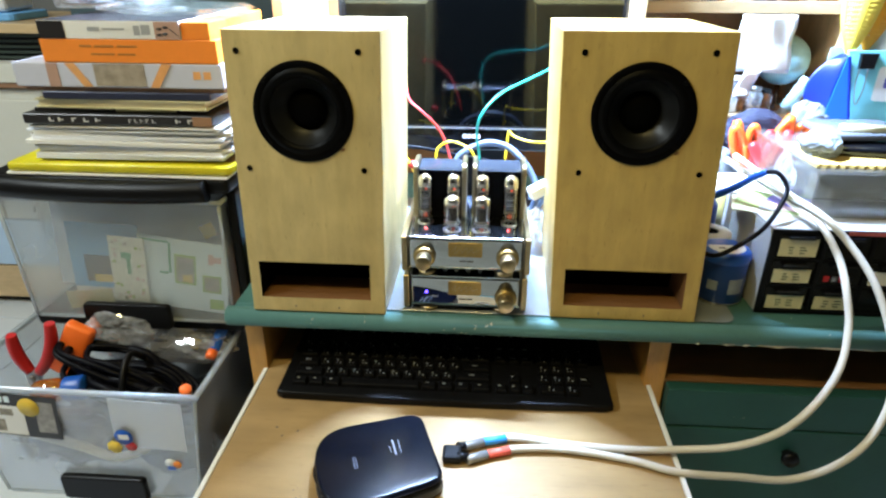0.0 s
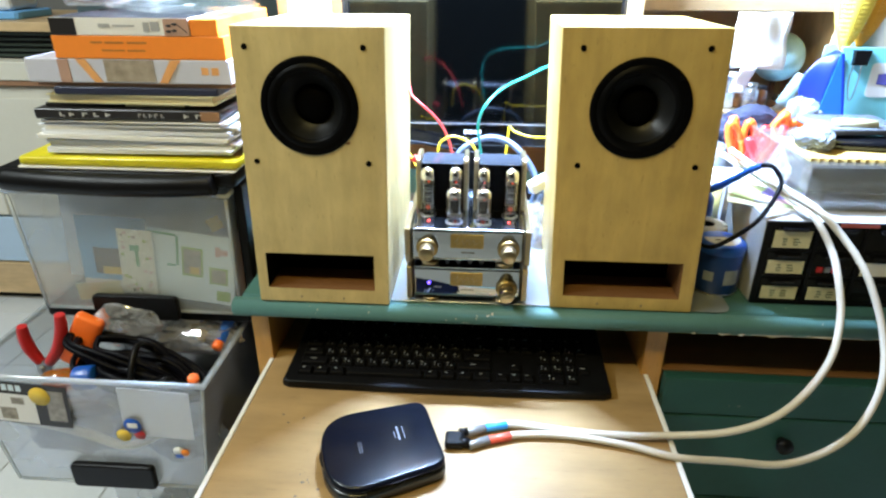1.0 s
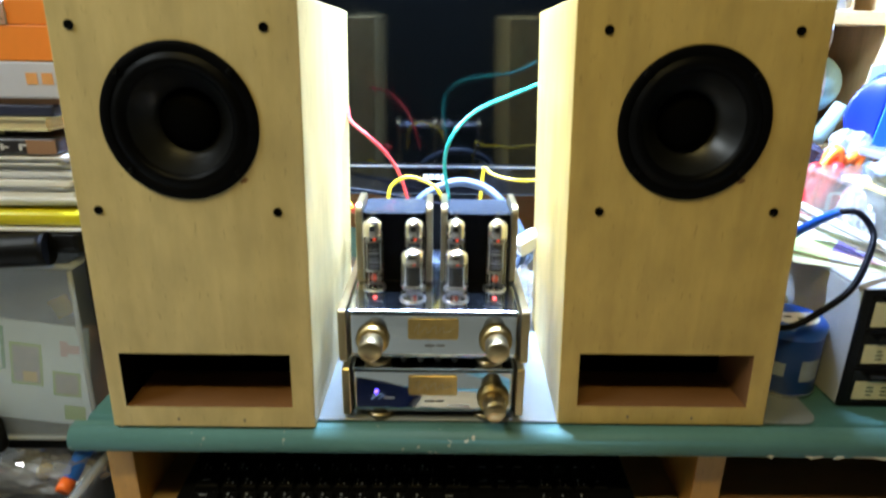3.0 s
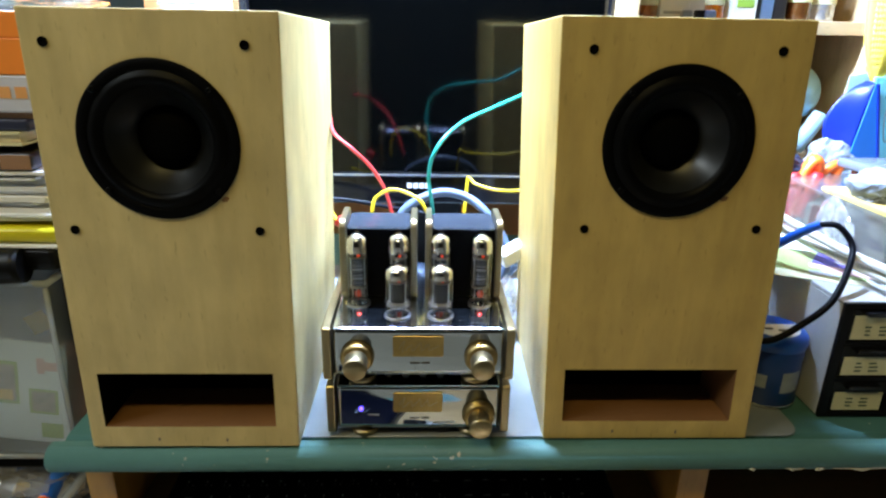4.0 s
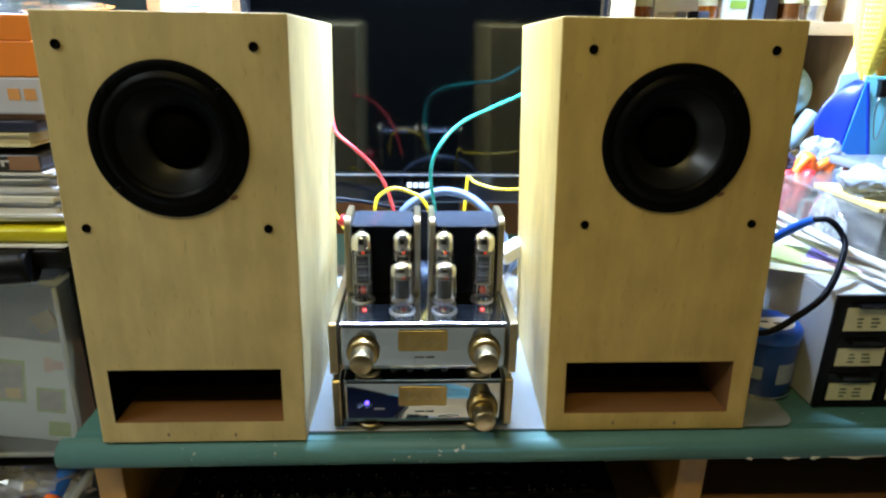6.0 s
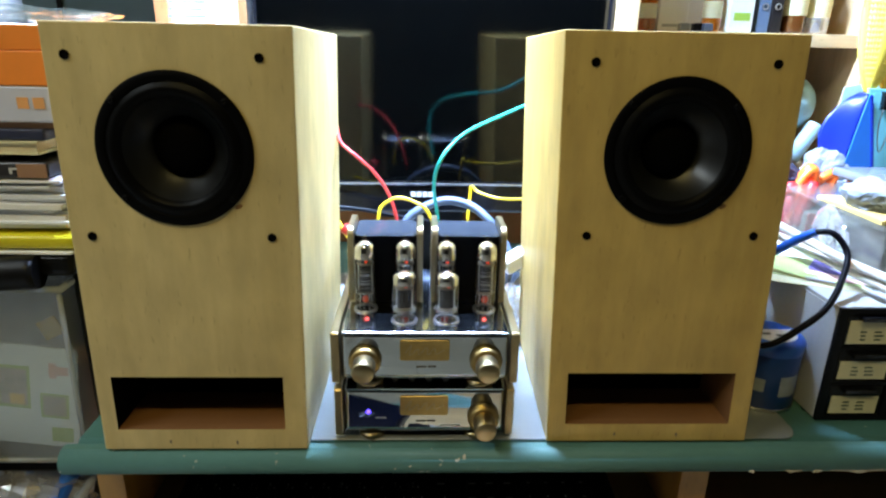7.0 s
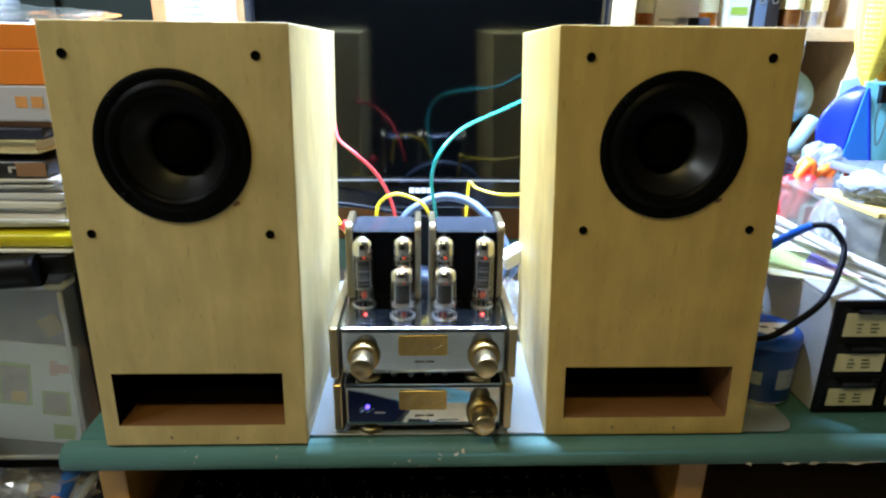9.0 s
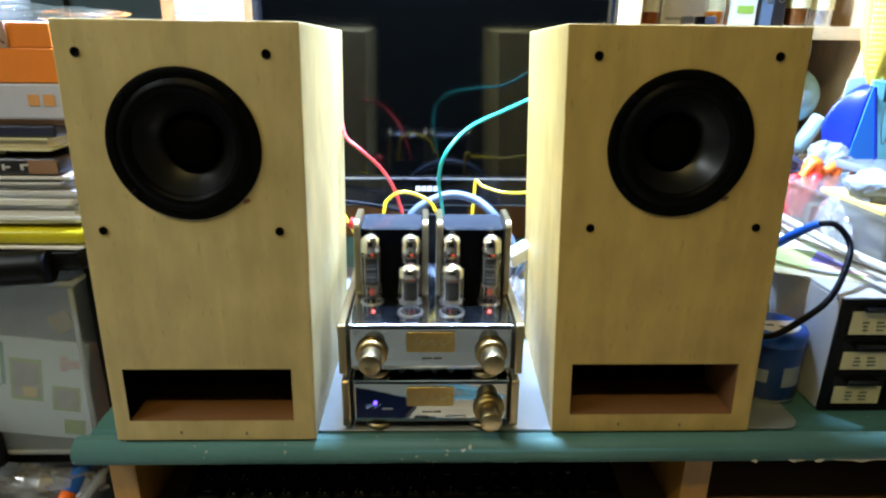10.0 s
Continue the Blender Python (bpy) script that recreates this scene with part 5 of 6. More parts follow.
closed_book("book", -0.622, -0.415, 0.105, 0.17, 0.9988, 1.0050, BLACKCARD, PAPER_EDGE, "thin black and tan book", "book", 1.5, True, (("spine_panel", -0.505, -0.42, 1.0000, 1.0045, LABELCARD),))
closed_book("book", -0.612, -0.366, 0.098, 0.18, 1.0053, 1.0175, LABELCARD, CREAM_EDGE, "old book with cream page edges", "book", -1.5)
closed_book("book", -0.598, -0.362, 0.096, 0.18, 1.0178, 1.0290, NAVY, PAPER_EDGE, "dark navy hardback book", "book", 0.5, True)
gift = thing("gift_box", "flat grey-lilac gift box with copper ribbons and picture band", "box", T(-0.485, 0.195, 1.0293))
part("base", span(-0.135, 0.143, -0.095, 0.095, 0, 0.0052), BROWNCARD, gift, "brown base")
part("lid", span(-0.144, 0.146, -0.100, 0.10, 0.0054, 0.0378, 0.002), LILAC, gift, "grey-lilac lid")
part("picture_band", span(-0.030, 0.040, -0.1006, -0.1001, 0.0075, 0.0370), PHOTO, gift, "brown picture band")
for s in (-1, 1):
    bm = plate([(-0.008, 0.0375), (0.006, 0.0375), (0.026, 0.0065), (0.014, 0.0065)], 0, 0.0006)
    part("ribbon", bm, RIBBON, gift, "copper ribbon", m=T(0.005, -0.1008, 0) @ Matrix.Diagonal((-s, 1, 1, 1)) @ T(-0.066, 0, 0) @ FRONT)
part("brown_strip", span(-0.096, -0.080, -0.1006, -0.1001, 0.006, 0.0372), PINKBROWN, gift, "brown strip")
bars("gold_mark", gift, RIBBON, ((0.106, 0.116, 0.018, 0.028, -0.1001), (0.120, 0.130, 0.018, 0.028, -0.1001)), "copper print mark")
orange = thing("orange_box", "bright orange cardboard box on the gift box", "box", T(-0.461, 0.2, 1.0674))
part("body", span(-0.120, 0.119, -0.105, 0.105, 0, 0.030, 0.001), ORANGE, orange)
bars("print", orange, plain("dull_orange_print", (0.42, 0.16, 0.03), 0.6), ((-0.066, -0.05, 0.020, 0.0225, -0.105), (-0.046, -0.02, 0.020, 0.0225, -0.105), (-0.015, 0.012, 0.020, 0.0225, -0.105), (-0.052, -0.02, 0.010, 0.0122, -0.105), (-0.016, 0.008, 0.010, 0.0122, -0.105)))
tea = thing("long_white_box", "long white and brown printed box with orange end", "box", T(-0.461, 0.2, 1.0977))
part("body", span(-0.117, 0.074, -0.105, 0.10, 0, 0.0225, 0.001), PAPER, tea, "white middle")
# brown top is coloured near-black to offset strong lamp light on it
part("top_face", span(-0.1165, 0.0735, -0.1045, 0.0995, 0.0226, 0.0230), BLACKCARD, tea, "brown top, blackened against the lamp's light")
part("dark_end", span(-0.1175, -0.082, -0.1058, -0.1052, 0.0005, 0.022), BLACKCARD, tea, "black end panel")
part("brown_panel", span(0.040, 0.074, -0.1058, -0.1052, 0.0005, 0.022), PINKBROWN, tea, "brown panel with dark leaves")
for x, z in ((0.047, 0.013), (0.055, 0.015), (0.046, 0.006), (0.054, 0.007)):
    part("leaf_mark", lathe([(0.0030, 0), (0.0030, 0.0003), (0, 0.0003)], 9, T(x, -0.106, z) @ FRONT @ Matrix.Diagonal((1.3, 0.6, 1, 1))), BLACKCARD, tea)
part("stem_mark", sweep([(0.060, -0.1061, 0.014), (0.066, -0.1061, 0.009), (0.072, -0.1061, 0.004)], 0.0006, 5, 3), BLACKCARD, tea)
part("orange_end", span(0.0742, 0.112, -0.104, 0.10, 0, 0.0215, 0.001), ORANGE, tea, "orange end")
bars("print", tea, GREYPRINT, ((-0.050, -0.034, 0.010, 0.015, -0.1052), (-0.030, 0.0, 0.0115, 0.0135, -0.1052), (0.012, 0.020, 0.005, 0.017, -0.1052), (0.022, 0.034, 0.006, 0.018, -0.1052)))
bag("film_bag", (-0.44, 0.20, 1.1290), (0.22, 0.16, 0.020), 21, "flat clear film bag on the boxes", THINFILM)
tub = thing("clear_tub", "clear plastic food tub on the boxes", "tub", T(-0.60, 0.33, 1.1208))
part("tub", plate(rounded(0.16, 0.11, 0.02, 4), 0.0, 0.035, 0.006, 3), FILM, tub)
part("tub_lid", plate(rounded(0.168, 0.118, 0.022, 4), 0.0352, 0.041, 0.002, 2), FILM, tub)
part("contents", plate(rounded(0.14, 0.09, 0.02, 4), 0.004, 0.026, 0.004), BROWNCARD, tub, "brown contents")
jar = thing("amber_jar", "clear jar with orange contents on the boxes", "jar", T(-0.575, 0.22, 1.1350))
part("glass", lathe([(0, 0), (0.036, 0.0), (0.040, 0.005), (0.040, 0.075), (0.034, 0.085), (0.034, 0.095)], 24), FILM, jar)
part("contents", lathe([(0, 0.003), (0.034, 0.004), (0.034, 0.06), (0, 0.062)], 20), plain("orange_brown_filling", (0.45, 0.12, 0.02), 0.6, vary=0.4, scale=60), jar, "orange-brown contents")

# ---- far cabinets on the far side of the room ----
FAR = T(0.008, -0.74, 1.199) @ Matrix.Scale(1.173, 4) @ T(-0.008, 0.74, -1.199)  # pushes the cabinet back to the far wall
far = thing("far_cabinet", "cream painted cabinet with pale blue drawer and wood plinth", "cabinet", FAR @ T(-1.45, 0.92, 0))
part("carcass", span(-0.55, 0.35, 0.02, 0.36, 0.177, 0.20), BLACK, far)
part("plinth", span(-0.55, 0.35, -0.012, 0.36, 0.205, 0.315, 0.002), BEECH, far, "wood plinth board")
part("blue_drawer", span(-0.55, 0.35, -0.010, 0.36, 0.32, 0.47, 0.003), BLUEPAINT, far, "pale blue drawer")
for k in range(3):
    d = part("door", span(-0.52 + 0.28 * k, -0.25 + 0.28 * k, -0.015, 0.0, 0.48, 0.865, 0.004), CREAMPAINT, far, "cream door")
    part("inset_panel", span(-0.49 + 0.28 * k, -0.28 + 0.28 * k, -0.019, -0.0155, 0.51, 0.835, 0.003), CREAMPAINT, d)
    part("handle", span(-0.272 + 0.28 * k, -0.258 + 0.28 * k, -0.030, -0.0157, 0.64, 0.75, 0.003), BLACK, d, "dark handle")
part("body", span(-0.55, 0.35, 0.0005, 0.36, 0.472, 0.87), CREAMPAINT, far)
part("brown_edge", span(-0.56, 0.36, -0.03, 0.36, 0.871, 0.884), BROWNCARD, far, "brown edge line")
part("ledge", span(-0.56, 0.36, -0.035, 0.36, 0.885, 0.935, 0.003), CREAMPAINT, far, "cream ledge")
part("dark_grille", span(-0.56, 0.36, 0.02, 0.36, 0.936, 1.010), BLACK, far, "dark slatted front")
for k in range(5):
    part("slat", span(-0.56, 0.36, 0.012, 0.0198, 0.941 + 0.014 * k, 0.948 + 0.014 * k), plain("dark_green_slat", (0.03, 0.045, 0.035), 0.5), far)
part("shelf_board", span(-0.56, 0.36, -0.03, 0.36, 1.011, 1.035, 0.002), BEECH, far, "wood shelf board")
solo("blue_tray", plate(rounded(0.22, 0.16, 0.02, 3), 0, 0.02, 0.004), SKYCARD, "pale blue tray on the far shelf", "tray", FAR @ T(-1.36, 1.02, 1.0355))
solo("white_parcel", crumple(box(0.14, 0.12, 0.06, (0, 0, 0.03), 0.01, 2), 0.01, 12, 4), PAPER, "white and red parcel on the far shelf", "parcel", FAR @ T(-1.35, 1.02, 1.056))
tall = thing("dark_cabinet", "tall dark slate cabinet behind the desk", "cabinet", T(-0.62, 0.66, 0))
part("door", span(-0.075, 0.255, 0.0, 0.02, 0.4, 2.05, 0.003), DARKWALL, tall, "dark slate door")
part("door", span(-0.28, -0.085, 0.0, 0.02, 0.4, 2.05, 0.003), DARKWALL, tall, "dark slate door")
part("body", span(-0.28, 0.255, 0.021, 0.40, 0.0, 2.06), BLACK, tall)
part("seal", span(-0.0845, -0.0755, 0.004, 0.0205, 0.4, 2.05), RUBBER, tall, "black seal between the doors")
part("door_edge", span(-0.012, -0.004, -0.004, -0.0005, 0.4, 2.05), BLACK, tall)
doc = thing("pinned_document", "white document with pale blue print on the hutch upright", "document", T(-0.290, 0.305, 1.08))
part("paper", thicken(sheet(1, 1, 8, 6, lambda u, v: (-0.029 + 0.058 * u + 0.004 * math.sin(3 * v), 0.006 * math.sin(3 * u), -0.03 + 0.20 * v)), 0.0006), PAPER, doc)
for k, (a, b, zz) in enumerate(((-0.024, 0.02, 0.052), (-0.022, 0.016, 0.060), (-0.022, 0.02, 0.068), (-0.024, -0.004, 0.076), (0.002, 0.02, 0.076))):
    part("print", span(a, b, -0.0035, -0.0030, zz, zz + 0.0020), SKYCARD, doc, "pale blue print")

# ---- small drawer cabinet ----
dc = thing("parts_drawer_cabinet", "white parts cabinet with black drawers and handwritten cream labels", "drawer cabinet", T(0.5045, 0.046, 0.7515) @ Matrix.Diagonal((1, 1, 1.033, 1)))
CASING = plain("white_casing", (0.46, 0.46, 0.45), 0.45)
for q in ((-0.114, 0.114, 0.004, 0.14, 0.1172, 0.121), (-0.114, -0.1105, 0.004, 0.14, 0.0, 0.117), (0.1105, 0.114, 0.004, 0.14, 0, 0.117), (-0.11, 0.11, 0.135, 0.14, 0.0, 0.117)):
    part("casing_panel", span(*q, 0.001), CASING, dc, "white plastic casing")
part("frame", join(span(-0.114, 0.114, 0.0, 0.0038, 0.1150, 0.1205), span(-0.114, 0.114, 0.0, 0.0038, 0.0, 0.004), span(-0.114, -0.106, 0.0, 0.0038, 0.004, 0.115),
                   *[span(-0.047 + 0.062 * k, -0.042 + 0.062 * k, 0.0, 0.0038, 0.004, 0.115) for k in range(3)], *[span(-0.106, 0.114, 0.0005, 0.0038, z, z + 0.003) for z in (0.0395, 0.0775)]), BLACK, dc, "black front frame")
for r, z0 in enumerate((0.0045, 0.043, 0.081)):
    for c in range(3):
        x0 = -0.1055 + 0.0625 * c + (0.0 if c == 0 else -0.004 + 0.0045)
        x1 = x0 + 0.0565
        d = part("drawer", span(x0, x1, 0.0012, 0.12, z0, z0 + 0.034, 0.001), SMOKED, dc, "smoky black drawer")
        part("pull", span(x0 + 0.012, x1 - 0.012, -0.006, 0.0010, z0 + 0.028, z0 + 0.0325, 0.001), BLACK_GLOSS, d, "black pull")
        if c == 0 or (r == 0 and c == 1) or (c == 2 and r == 1):
            hh = 0.024 if r == 2 else 0.019
            mt = LABELCARD if c < 2 else PAPER
            lb = part("label_card", span(x0 + 0.004, x1 - 0.004, 0.0002, 0.0011, z0 + 0.003, z0 + 0.003 + hh), mt, d, "cream label with dark writing")
            rr = random.Random(10 * r + c)
            for bx in ((0.015, 0.024), (0.029, 0.040)):
                for q in range(3):
                    part("ink_bar", span(x0 + bx[0] + rr.uniform(0, 0.002), x0 + bx[1] - rr.uniform(0, 0.003), -0.0002, 0.0001, z0 + 0.007 + 0.004 * q, z0 + 0.0085 + 0.004 * q), INK, lb) if c < 2 else None
        elif r == 1 and c == 1:
            for q in range(4):
                part("stored_part", box(0.008, 0.003, 0.008, (x0 + 0.012 + 0.010 * q, 0.0008, z0 + 0.010), 0.001), (REDPLASTIC, STEEL, REDPLASTIC, BLACK)[q], d)
part("tape_strip", span(-0.02, 0.03, -0.0006, -0.0001, 0.1155, 0.1203), plain("red_tape", (0.42, 0.10, 0.09), 0.5), dc, "faded red tape")

# things on and beside the small cabinet
tape = thing("blue_tin", "round blue tin with white and grey print beside the loudspeaker", "tin", T(0.3535, 0.090, 0.7523) @ Matrix.Scale(1.04, 4))
part("body", lathe([(0, 0.0), (0.030, 0.0), (0.0315, 0.002), (0.0315, 0.060), (0.0305, 0.062)], 40), plain("tin_blue", (0.008, 0.045, 0.22), 0.35, vary=0.2), tape, "dark blue printed side")
part("lid", lathe([(0.0318, 0.0605), (0.0325, 0.063), (0.0325, 0.070), (0.030, 0.0735), (0.026, 0.0745), (0, 0.0748)], 40), BLUEPLASTIC, tape, "blue lid")
part("bottom_rim", lathe([(0.0312, -0.0003), (0.0322, 0.0), (0.0322, 0.003), (0.0318, 0.0035)], 40), SILVER, tape)
for a0, w, z0, z1 in ((-72, 20, 0.018, 0.040), (-128, 11, 0.022, 0.036), (-28, 10, 0.018, 0.036)):
    bm = lathe([(0.0318, z0), (0.0318, z1)], 72)
    bad = [f for f in bm.faces if abs((math.degrees(math.atan2(f.calc_center_median().y, f.calc_center_median().x)) - a0 + 180) % 360 - 180) > w - (abs(f.calc_center_median().z) % 0.004) * 500]
    bmesh.ops.delete(bm, geom=bad, context="FACES")
    part("grey_patch", bm, plain("grey_tin_print", (0.30, 0.34, 0.40), 0.5, vary=0.25, scale=60), tape, "pale grey print patch")
part("lid_label", plate([(0.024 * math.cos(radians(a)), 0.024 * math.sin(radians(a))) for a in range(170, 371, 10)], 0.0749, 0.0752), PAPER, tape, "white lid label")
bars_top = ((-0.012, -0.004, 0.0), (0.0, 0.010, -0.004))
for a, b, yy in bars_top:
    part("print", span(a, b, yy - 0.008, yy - 0.004, 0.0753, 0.0755), DARKPRINT, tape)
spool = thing("wire_spool", "cream cardboard spool with dark hole behind the blue tin", "spool", T(0.356, 0.165, 0.7523))
part("drum", lathe([(0.012, 0.07), (0.030, 0.070), (0.031, 0.068), (0.031, 0.0), (0.012, 0.0)], 32), plain("cream_cardboard", (0.55, 0.48, 0.34), 0.7), spool)
part("hole", lathe([(0.0118, 0.069), (0.0118, 0.0), (0, 0.0)], 20), BLACK, spool, "dark hole")
solo("dark_blue_bottle", lathe([(0, 0), (0.028, 0), (0.030, 0.004), (0.030, 0.090), (0.018, 0.108), (0.014, 0.112), (0.014, 0.125), (0, 0.126)], 24), BLUEDARK, "dark blue bottle behind the loudspeaker", "bottle", T(0.354, 0.230, DESK_Z + 0.0025))
wb = thing("white_carton", "small white carton beside the parts cabinet", "box", T(0.42, 0.245, DESK_Z + 0.001))
part("body", span(-0.028, 0.11, -0.035, 0.06, 0, 0.118, 0.002), PAPER, wb)
part("brown_panel", span(-0.0286, -0.0281, -0.025, 0.02, 0.04, 0.11), plain("olive_print", (0.32, 0.26, 0.08), 0.6), wb, "olive printed panel")
for k, (x, y, z, w, d, rz, mt, lab) in enumerate(((0.425, 0.150, 0.8773, 0.085, 0.075, -28, plain("lime_card", (0.36, 0.44, 0.15), 0.6), "lime green printed card on the parts cabinet"),
                                                  (0.412, 0.130, 0.8766, 0.09, 0.065, -20, LABELCARD, "cream card on the parts cabinet"),
                                                  (0.455, 0.128, 0.8781, 0.07, 0.05, -24, PINK, "pink card on the parts cabinet"),
                                                  (0.452, 0.150, 0.8788, 0.05, 0.05, -40, plain("violet_card", (0.16, 0.12, 0.36), 0.6), "violet card on the parts cabinet"))):
    ob = thing("leaflet", lab, "leaflet", pose(x, y, z, 0, 0, rz))
    part("sheet", crumple(plate(rounded(w, d, 0.002, 2), 0, 0.0007), 0.0008, 30, k), mt, ob)
    part("print", span(-w * 0.1, w * 0.2, -d * 0.3, -d * 0.1, 0.0014, 0.0016), PINK if k == 0 else GREYPRINT, ob)

# clear box with bags and black packets on top
tb = thing("clear_plastic_box", "large milky plastic box on the parts cabinet", "box", T(0.565, 0.225, 0.8770))
BT = 0.0618  # height of the walls
for q in ((-0.113, 0.12, -0.135, -0.132, 0.0, BT), (-0.113, 0.12, 0.079, 0.082, 0, BT), (-0.113, -0.110, -0.1318, 0.0788, 0, BT), (0.117, 0.12, -0.1318, 0.0788, 0, BT), (-0.110, 0.117, -0.1318, 0.0788, 0, 0.002)):
    part("wall_panel", span(*q), MILKY_WARM, tb, "milky panel")
part("lid", span(-0.116, 0.123, -0.138, 0.085, BT + 0.0003, BT + 0.0045, 0.0015), MILKY_WARM, tb, "milky lid")
part("front_ledge", span(-0.113, 0.12, -0.1375, -0.1352, BT * 0.42, BT * 0.42 + 0.003, 0.0008), MILKY_WARM, tb, "moulded ledge")
part("contents", crumple(box(0.19, 0.17, BT * 0.55, (0.010, -0.03, BT * 0.32), 0.006, 3), 0.006, 20, 6), plain("olive_contents", (0.26, 0.25, 0.20), 0.8, vary=0.5, scale=25), tb)
bag("plastic_bag", (0.476, 0.160, 0.960), (0.046, 0.07, 0.036), 31, "pale crumpled bag on the clear box", CLOTHGREY)
bag("film_bag", (0.442, 0.165, 0.915), (0.018, 0.06, 0.060), 35, "crumpled clear film bag hanging beside the clear box", FILM)
pts = []
for k in range(29):
    pts.append((-0.085 + 0.006 * k, -0.062 + (0.004 if k % 2 else 0.0)))
solo("zigzag_bag", plate(pts + [(0.085, 0.05), (-0.085, 0.05)], 0, 0.004), plain("mustard_paper", (0.52, 0.36, 0.10), 0.7), "mustard paper bag with zigzag edge on the clear box", "paper bag", pose(0.538, 0.162, 0.9438, 0, 0, -1))
solo("black_packet", crumple(box(0.13, 0.10, 0.012, (0, 0, 0.006), 0.003, 2), 0.004, 25, 8), BLACK_GLOSS, "shiny black plastic packet on the clear box", "packet", pose(0.560, 0.185, 0.9490, 0, 0, -8), smooth=True)
solo("grey_packet", crumple(box(0.12, 0.09, 0.010, (0, 0, 0.005), 0.003, 2), 0.004, 30, 12), plain("grey_film", (0.12, 0.13, 0.15), 0.2), "shiny grey packet on the black packet", "packet", pose(0.555, 0.215, 0.9620, 0, 0, 6), smooth=True)
solo("cream_tube", lathe([(0, -0.03), (0.006, -0.029), (0.007, 0.0), (0.006, 0.029), (0, 0.03)], 12), LABELCARD, "small cream tube on the packets", "tube", pose(0.545, 0.185, 0.9770, 0, 90, -8))

# scissors and tools in a cup
CUPGLASS = clear_glass("clear_cup_plastic", (0.96, 0.96, 0.95), 0.06, body=0.04, body_colour=(0.6, 0.6, 0.58), gloss=0.03, edge=0.3)
cup = thing("tool_cup", "clear cup holding scissors and pliers", "cup", T(0.462, 0.32, DESK_Z + 0.001))
part("cup", lathe([(0, 0), (0.040, 0), (0.045, 0.10), (0.0435, 0.10), (0.0385, 0.003), (0, 0.003)], 28), CUPGLASS, cup)


def handle_loop(owner, c, w, h, rot, mat):
    pts = [(w * math.cos(2 * math.pi * k / 10), 0, h * math.sin(2 * math.pi * k / 10)) for k in range(11)]
    part("handle", sweep(pts, 0.006, 8, 4), mat, owner, "plastic finger loop", m=T(*c) @ pose(0, 0, 0, 0, rot, 0))


for c, rot, mt, lab in (((0.438, 0.302, 0.910), -14, ORANGEPLASTIC, "orange-handled scissors in the tool cup"), ((0.497, 0.30, 0.925), 30, ORANGEPLASTIC, "orange-handled scissors leaning in the cup"), ((0.470, 0.29, 0.905), 24, REDPLASTIC, "red-handled scissors in the tool cup")):
    sc = thing("scissors", lab, "scissors", T(*c), "scissors in the cup")
    handle_loop(sc, (-0.010, 0, 0.004), 0.0085, 0.034, rot - 8, mt)
    handle_loop(sc, (0.012, 0.004, 0.004), 0.0085, 0.034, rot + 10, mt)
    part("blade", span(-0.004, 0.004, -0.001, 0.001, -0.11, -0.022), STEEL, sc)
    part("blade", span(-0.003, 0.005, 0.0012, 0.003, -0.11, -0.022), STEEL, sc)
for k, (c, rx, ry, mt) in enumerate((((0.500, 0.325, 0.935), 0, 24, ORANGEPLASTIC), ((0.430, 0.315, 0.925), 0, -16, ORANGEPLASTIC), ((0.487, 0.285, 0.918), -6, 18, REDPLASTIC), ((0.455, 0.28, 0.90), -10, -30, REDPLASTIC))):
    sd = thing("screwdriver", "screwdriver with bright plastic handle in the cup", "screwdriver", pose(*c, rx, ry, 0), "screwdrivers in the cup")
    part("handle", lathe([(0, 0.032), (0.006, 0.031), (0.0088, 0.024), (0.0088, -0.010), (0.0065, -0.022), (0.0075, -0.028), (0, -0.030)], 12), mt, sd)
    part("shaft", lathe([(0.0025, -0.03), (0.0025, -0.12), (0, -0.12)], 8), STEEL, sd)
solo("red_card", plate(rounded(0.042, 0.048, 0.002, 2), 0, 0.001, 0, 1, FRONT), plain("red_print_card", (0.50, 0.07, 0.06), 0.5), "red printed card leaning by the cup", "card", pose(0.485, 0.238, 0.892, -10, 6, -4))
bag("dark_cloth", (0.470, 0.350, 0.930), (0.130, 0.06, 0.070), 41, "crumpled navy cloth on the desk clutter", CLOTHNAVY)
bag("grey_glove", (0.558, 0.372, 0.945), (0.060, 0.05, 0.065), 44, "crumpled grey cloth glove", CLOTHGREY)
bag("grey_rag", (0.580, 0.345, 0.915), (0.090, 0.05, 0.045), 47, "grey rag under the blue folder", CLOTHGREY)
bag("blue_rag", (0.535, 0.36, 0.918), (0.04, 0.03, 0.02), 49, "small blue rag on the clutter", FOLDERBLUE)
bag("clutter_bag", (0.47, 0.395, 0.83), (0.15, 0.08, 0.14), 51, "grey bag of parts on the desk", CLOTHGREY)
bag("clutter_bag", (0.585, 0.38, 0.84), (0.12, 0.08, 0.13), 53, "pale bag of parts on the desk", CLOTHWHITE)

# folders standing at the right
fold = thing("blue_folder", "curved glossy blue plastic folder standing on the clutter", "folder", T(0.6, 0.37, 0.92))
part("curved_sheet", thicken(sheet(1, 1, 12, 16, lambda u, v: (-0.025 + 0.015 * v - 0.038 * (1 - u) * math.sin(math.pi * v ** 1.1) ** 0.75, -0.014 + 0.020 * (1 - u) ** 2 + 0.006 * math.sin(math.pi * u), 0.022 + 0.113 * v)), 0.001), FOLDERBLUE, fold, "curled dark blue sheet", smooth=True)
part("flat_sheet", plate([(-0.009, -0.013), (0.024, -0.013), (-0.012, 0.133), (-0.027, 0.031)], 0, 0.0015, 0, 1, T(0, -0.018, 0) @ FRONT), FOLDERLIGHT, fold, "light blue front sheet")
